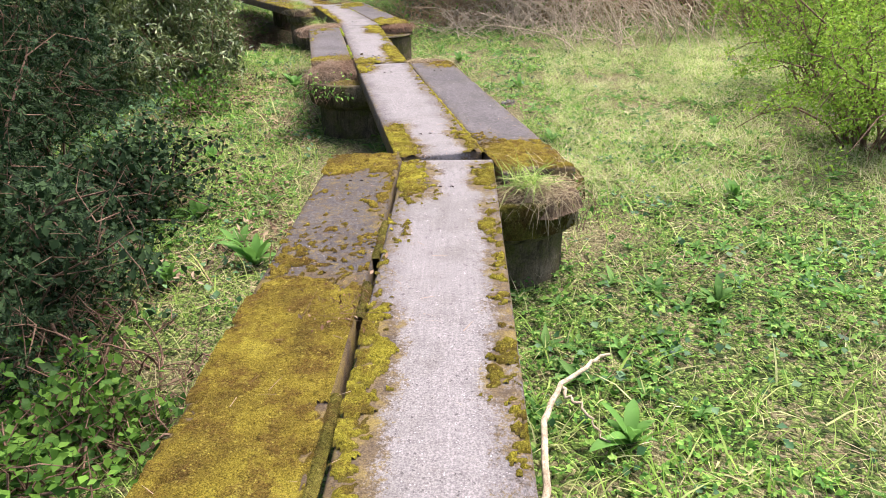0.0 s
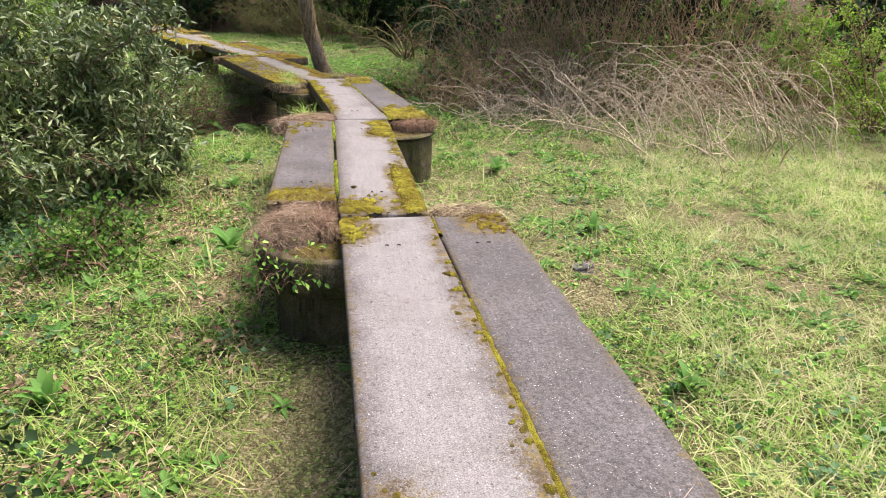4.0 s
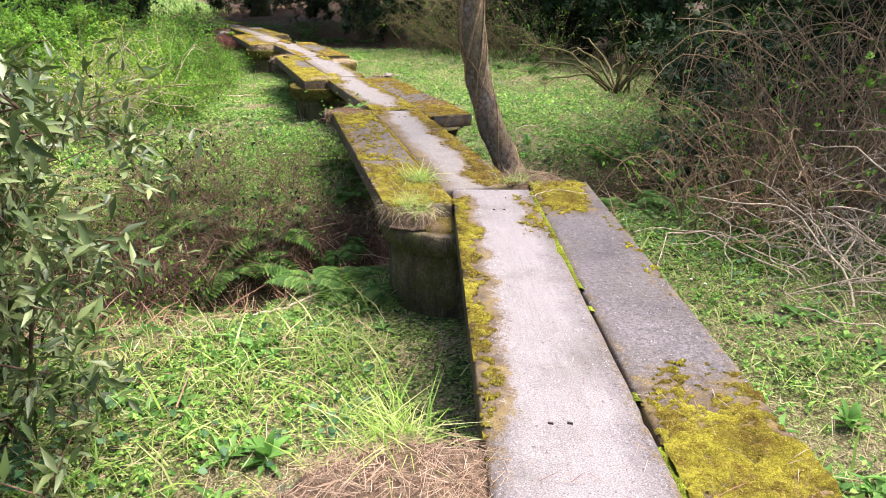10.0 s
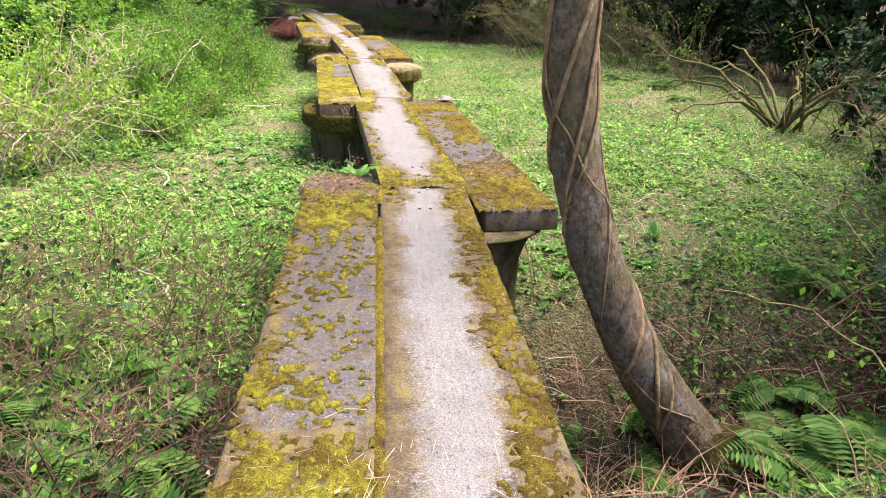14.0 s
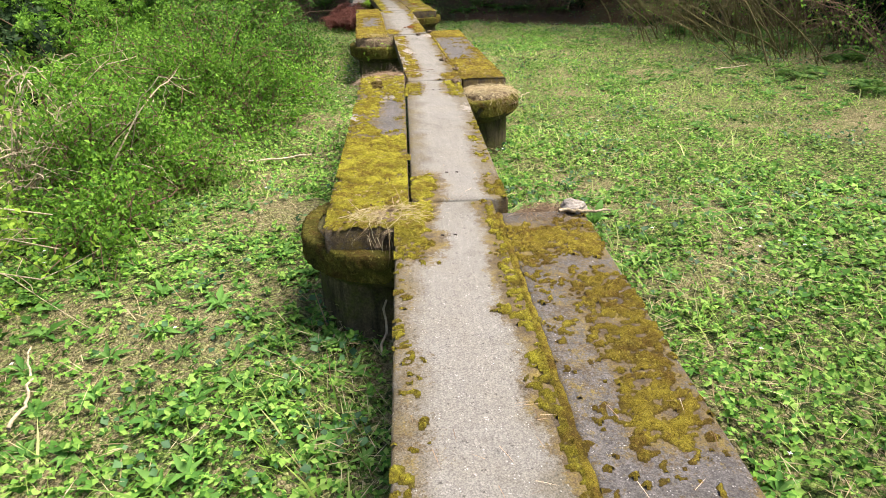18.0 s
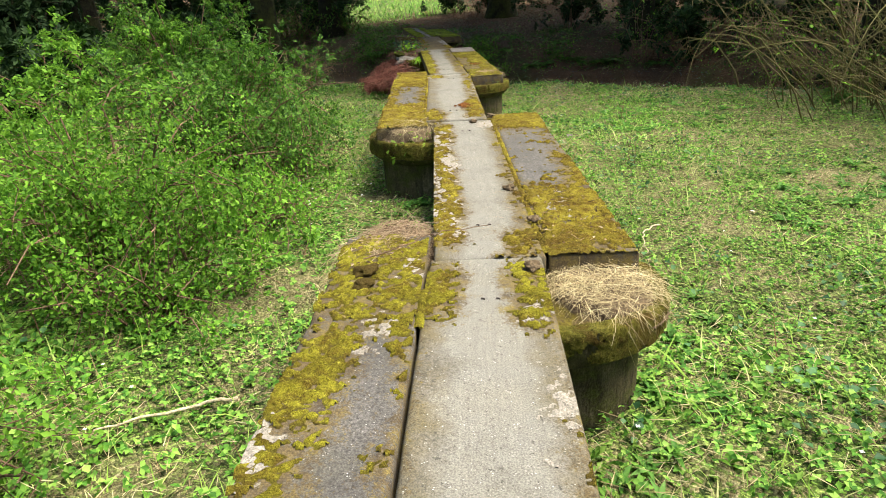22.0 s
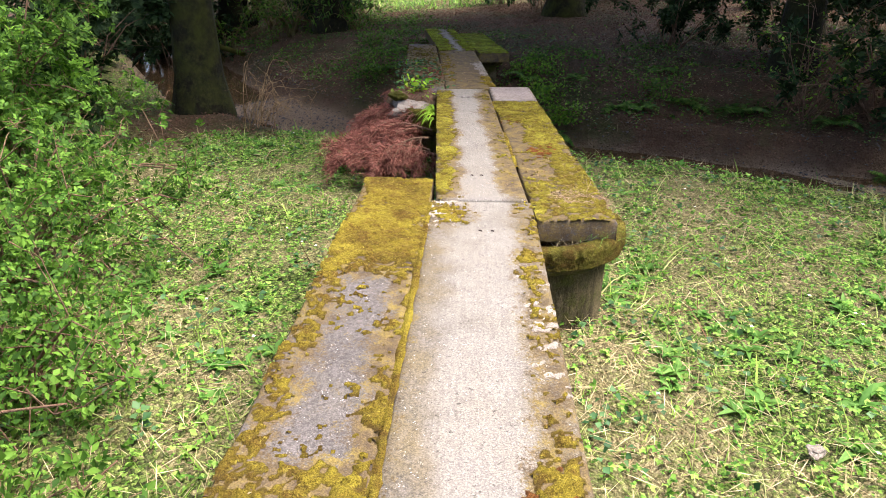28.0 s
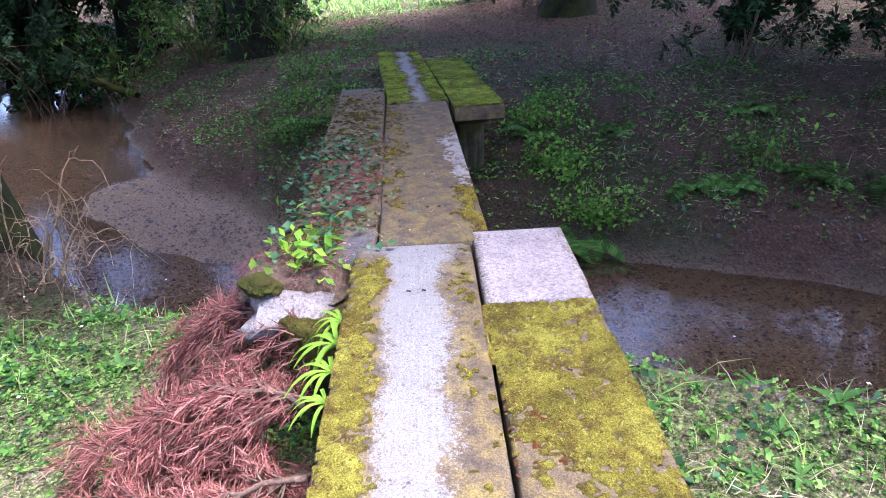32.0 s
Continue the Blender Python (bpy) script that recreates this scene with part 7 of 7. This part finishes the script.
def fallen_stick(points, radius, label, mat=None):
    rng = np.random.default_rng(int(abs(points[0][0]) * 100))
    p = np.array(points, float)
    t = np.linspace(0, len(p) - 1, 16)
    q = np.stack([np.interp(t, np.arange(len(p)), p[:, k]) for k in range(3)], 1)
    q[:, :2] += rng.normal(0, 0.012, (16, 2))
    q[:, 2] = np.maximum(q[:, 2], -9)
    ob = new("fallen_stick", cells_mesh("fallen_stick", *tube(q, np.linspace(radius, radius * 0.45, 16), 7), (mat or STICK,), True))
    return tagged(ob, label, "stick")


def lying(*xy):
    return [(x, y, float(ground_z(x, y)) + 0.05 + 0.02 * k) for k, (x, y) in enumerate(xy)]


fallen_stick([(1.98, 0.5, -0.66), (1.98, 0.9, -0.58), (2.05, 1.14, -0.55), (2.2, 1.35, -0.57), (2.34, 1.57, -0.64)], 0.018, "pale crooked fallen stick in the grass")
fallen_stick([(2.06, 1.17, -0.57), (2.16, 1.06, -0.6), (2.26, 0.94, -0.68)], 0.01, "pale thin fallen stick in the grass")
fallen_stick([(*local(*B6, -0.72, 2.0)[:2], -0.7), (*local(*B6, -0.64, 2.3)[:2], -0.3), (*local(*B6, -0.63, 2.5)[:2], -0.08)], 0.008, "thin orange-brown stem leaning on the slab")
fallen_stick([(-31.0, 30.6, -0.75), (-29.4, 31.2, -0.6), (-27.6, 31.6, -0.85)], 0.12, "fallen log grown over with bright green moss", GREEN_MOSS)
fallen_stick([local(*B7, 0.85, -1.2, 0.03), local(*B7, 1.15, -1.25, 0.04)], 0.012, "short dry stick on the slab")
fallen_stick([local(*B8, -0.95, -1.2, 0.06), local(*B8, -0.6, -0.9, 0.07), local(*B8, -0.3, -0.75, 0.05)], 0.004, "long dry stick across the straw", TWIG)
fallen_stick([local(*B5, 0.55, -1.5, 0.02), local(*B5, 0.8, -1.42, 0.04), local(*B5, 1.0, -1.5, 0.02)], 0.004, "dry twig on the mossy slab")
for k in range(26):
    rk = random.Random(k)
    x, y = rk.uniform(-12, 6), rk.uniform(2, 28)
    if clear_of_path(np.array([[x, y]]), 1.1)[0] and clear_of_path(np.array([[x, y]]), 6.0)[0] is np.False_:
        a = rk.uniform(0, 6.3)
        fallen_stick(lying((x, y), (x + 0.3 * math.cos(a), y + 0.3 * math.sin(a)), (x + 0.75 * math.cos(a + 0.3), y + 0.75 * math.sin(a + 0.3))), rk.uniform(0.006, 0.014), "dry fallen stick in the meadow")


def stone(x, y, z, size, seed, mat, label):
    rng = np.random.default_rng(seed)
    bm = bmesh.new()
    bmesh.ops.create_icosphere(bm, subdivisions=3, radius=1)
    for v in bm.verts:
        k = 1 + 0.5 * (noise.noise(v.co * 1.3 + Vector((seed, 0, 0)))) + 0.12 * noise.noise(v.co * 4)
        v.co = Vector((v.co.x * k, v.co.y * k * 0.8, v.co.z * k * 0.5))
    ob = new("stone", bpy.data.meshes.new("stone"))
    bm.to_mesh(ob.data)
    bm.free()
    ob.data.materials.append(mat)
    ob.matrix_world = pose(x, y, z, 0, 0, 50 * seed) @ Matrix.Scale(size, 4)
    return tagged(ob, label, "stone")


stone(1.67, 7.4, -0.72, 0.11, 1, SIDE, "pale stone lying in the grass")
stone(-12.3, 26.7, -0.72, 0.05, 2, PALE, "small pale stone in the ivy")
stone(*local(*B7, 0.95, -1.12, 0.02), 0.085, 3, PALE, "pale stone at the slab's end")
stone(*local(*B11, -0.55, -0.1, -0.02), 0.1, 4, GREEN_MOSS, "round moss-covered stone on the pier")
stone(*local(*B11, -0.4, -0.05, -0.2), 0.27, 5, PALE, "broken pale concrete lump on the pier")


for k, (b, off, along, size) in enumerate(((B8, -0.95, -1.25, 0.07), (B8, -0.1, -1.28, 0.05), (B8, -0.08, 0.12, 0.045), (B7, -0.3, 2.5, 0.05), (B9, 0.5, -1.2, 0.045), (B9, 0.7, -0.95, 0.05), (B3, 0.12, 0.2, 0.02), (B8, 0.0, -0.55, 0.04))):
    stone(*local(*b, off, along, 0.01), size, 20 + k, HEAP_SOIL if k % 3 else OCHRE, "dark clod of dead moss on the slab")


def pebbles():
    rng = np.random.default_rng(29)
    n = 12000
    xy = np.c_[rng.uniform(-27, -11, n), rng.uniform(28, 35, n)]
    d, _ = line_distance(xy[:, 0], xy[:, 1], STREAM)
    xy = xy[d < 1.5]
    t = np.array([(1, 0, 0), (0, 1, 0), (-1, 0, 0), (0, -1, 0), (0, 0, 0.6), (0, 0, -0.6)], float)
    f = np.array([(0, 1, 4), (1, 2, 4), (2, 3, 4), (3, 0, 4)])
    d = unit(rng, len(xy))
    d[:, 2] *= 0.2
    stuff("pebbles", (t, f), on_ground(xy, -0.004), frames_from(d, rng.normal(0, 0.3, len(xy))), rng.uniform(0.008, 0.03, len(xy)), SIDE, "pebbles on the stream bed", "pebbles")


pebbles()


def flowers():
    rng = np.random.default_rng(33)
    xy = np.r_[np.array(local(*B9, -1.6, -1.0)[:2]) + rng.normal(0, 0.7, (130, 2)), spread(rng, 260, 0.8, 5)]
    xy = xy[near_bank(xy) & (xy[:, 1] > 13)]
    p = on_ground(xy)
    p[:, 2] += 0.1
    base = np.repeat(p, 4, 0)
    an = np.tile(np.arange(4) * np.pi / 2, len(p))
    d = np.c_[np.cos(an), np.sin(an), 0.25 + 0 * an]
    stuff("white_flowers", scale_leaf(0.6), base, frames_from(d, 0 * an), np.full(len(base), 0.014), WHITE, "tiny white meadow flowers", "flowers")


flowers()
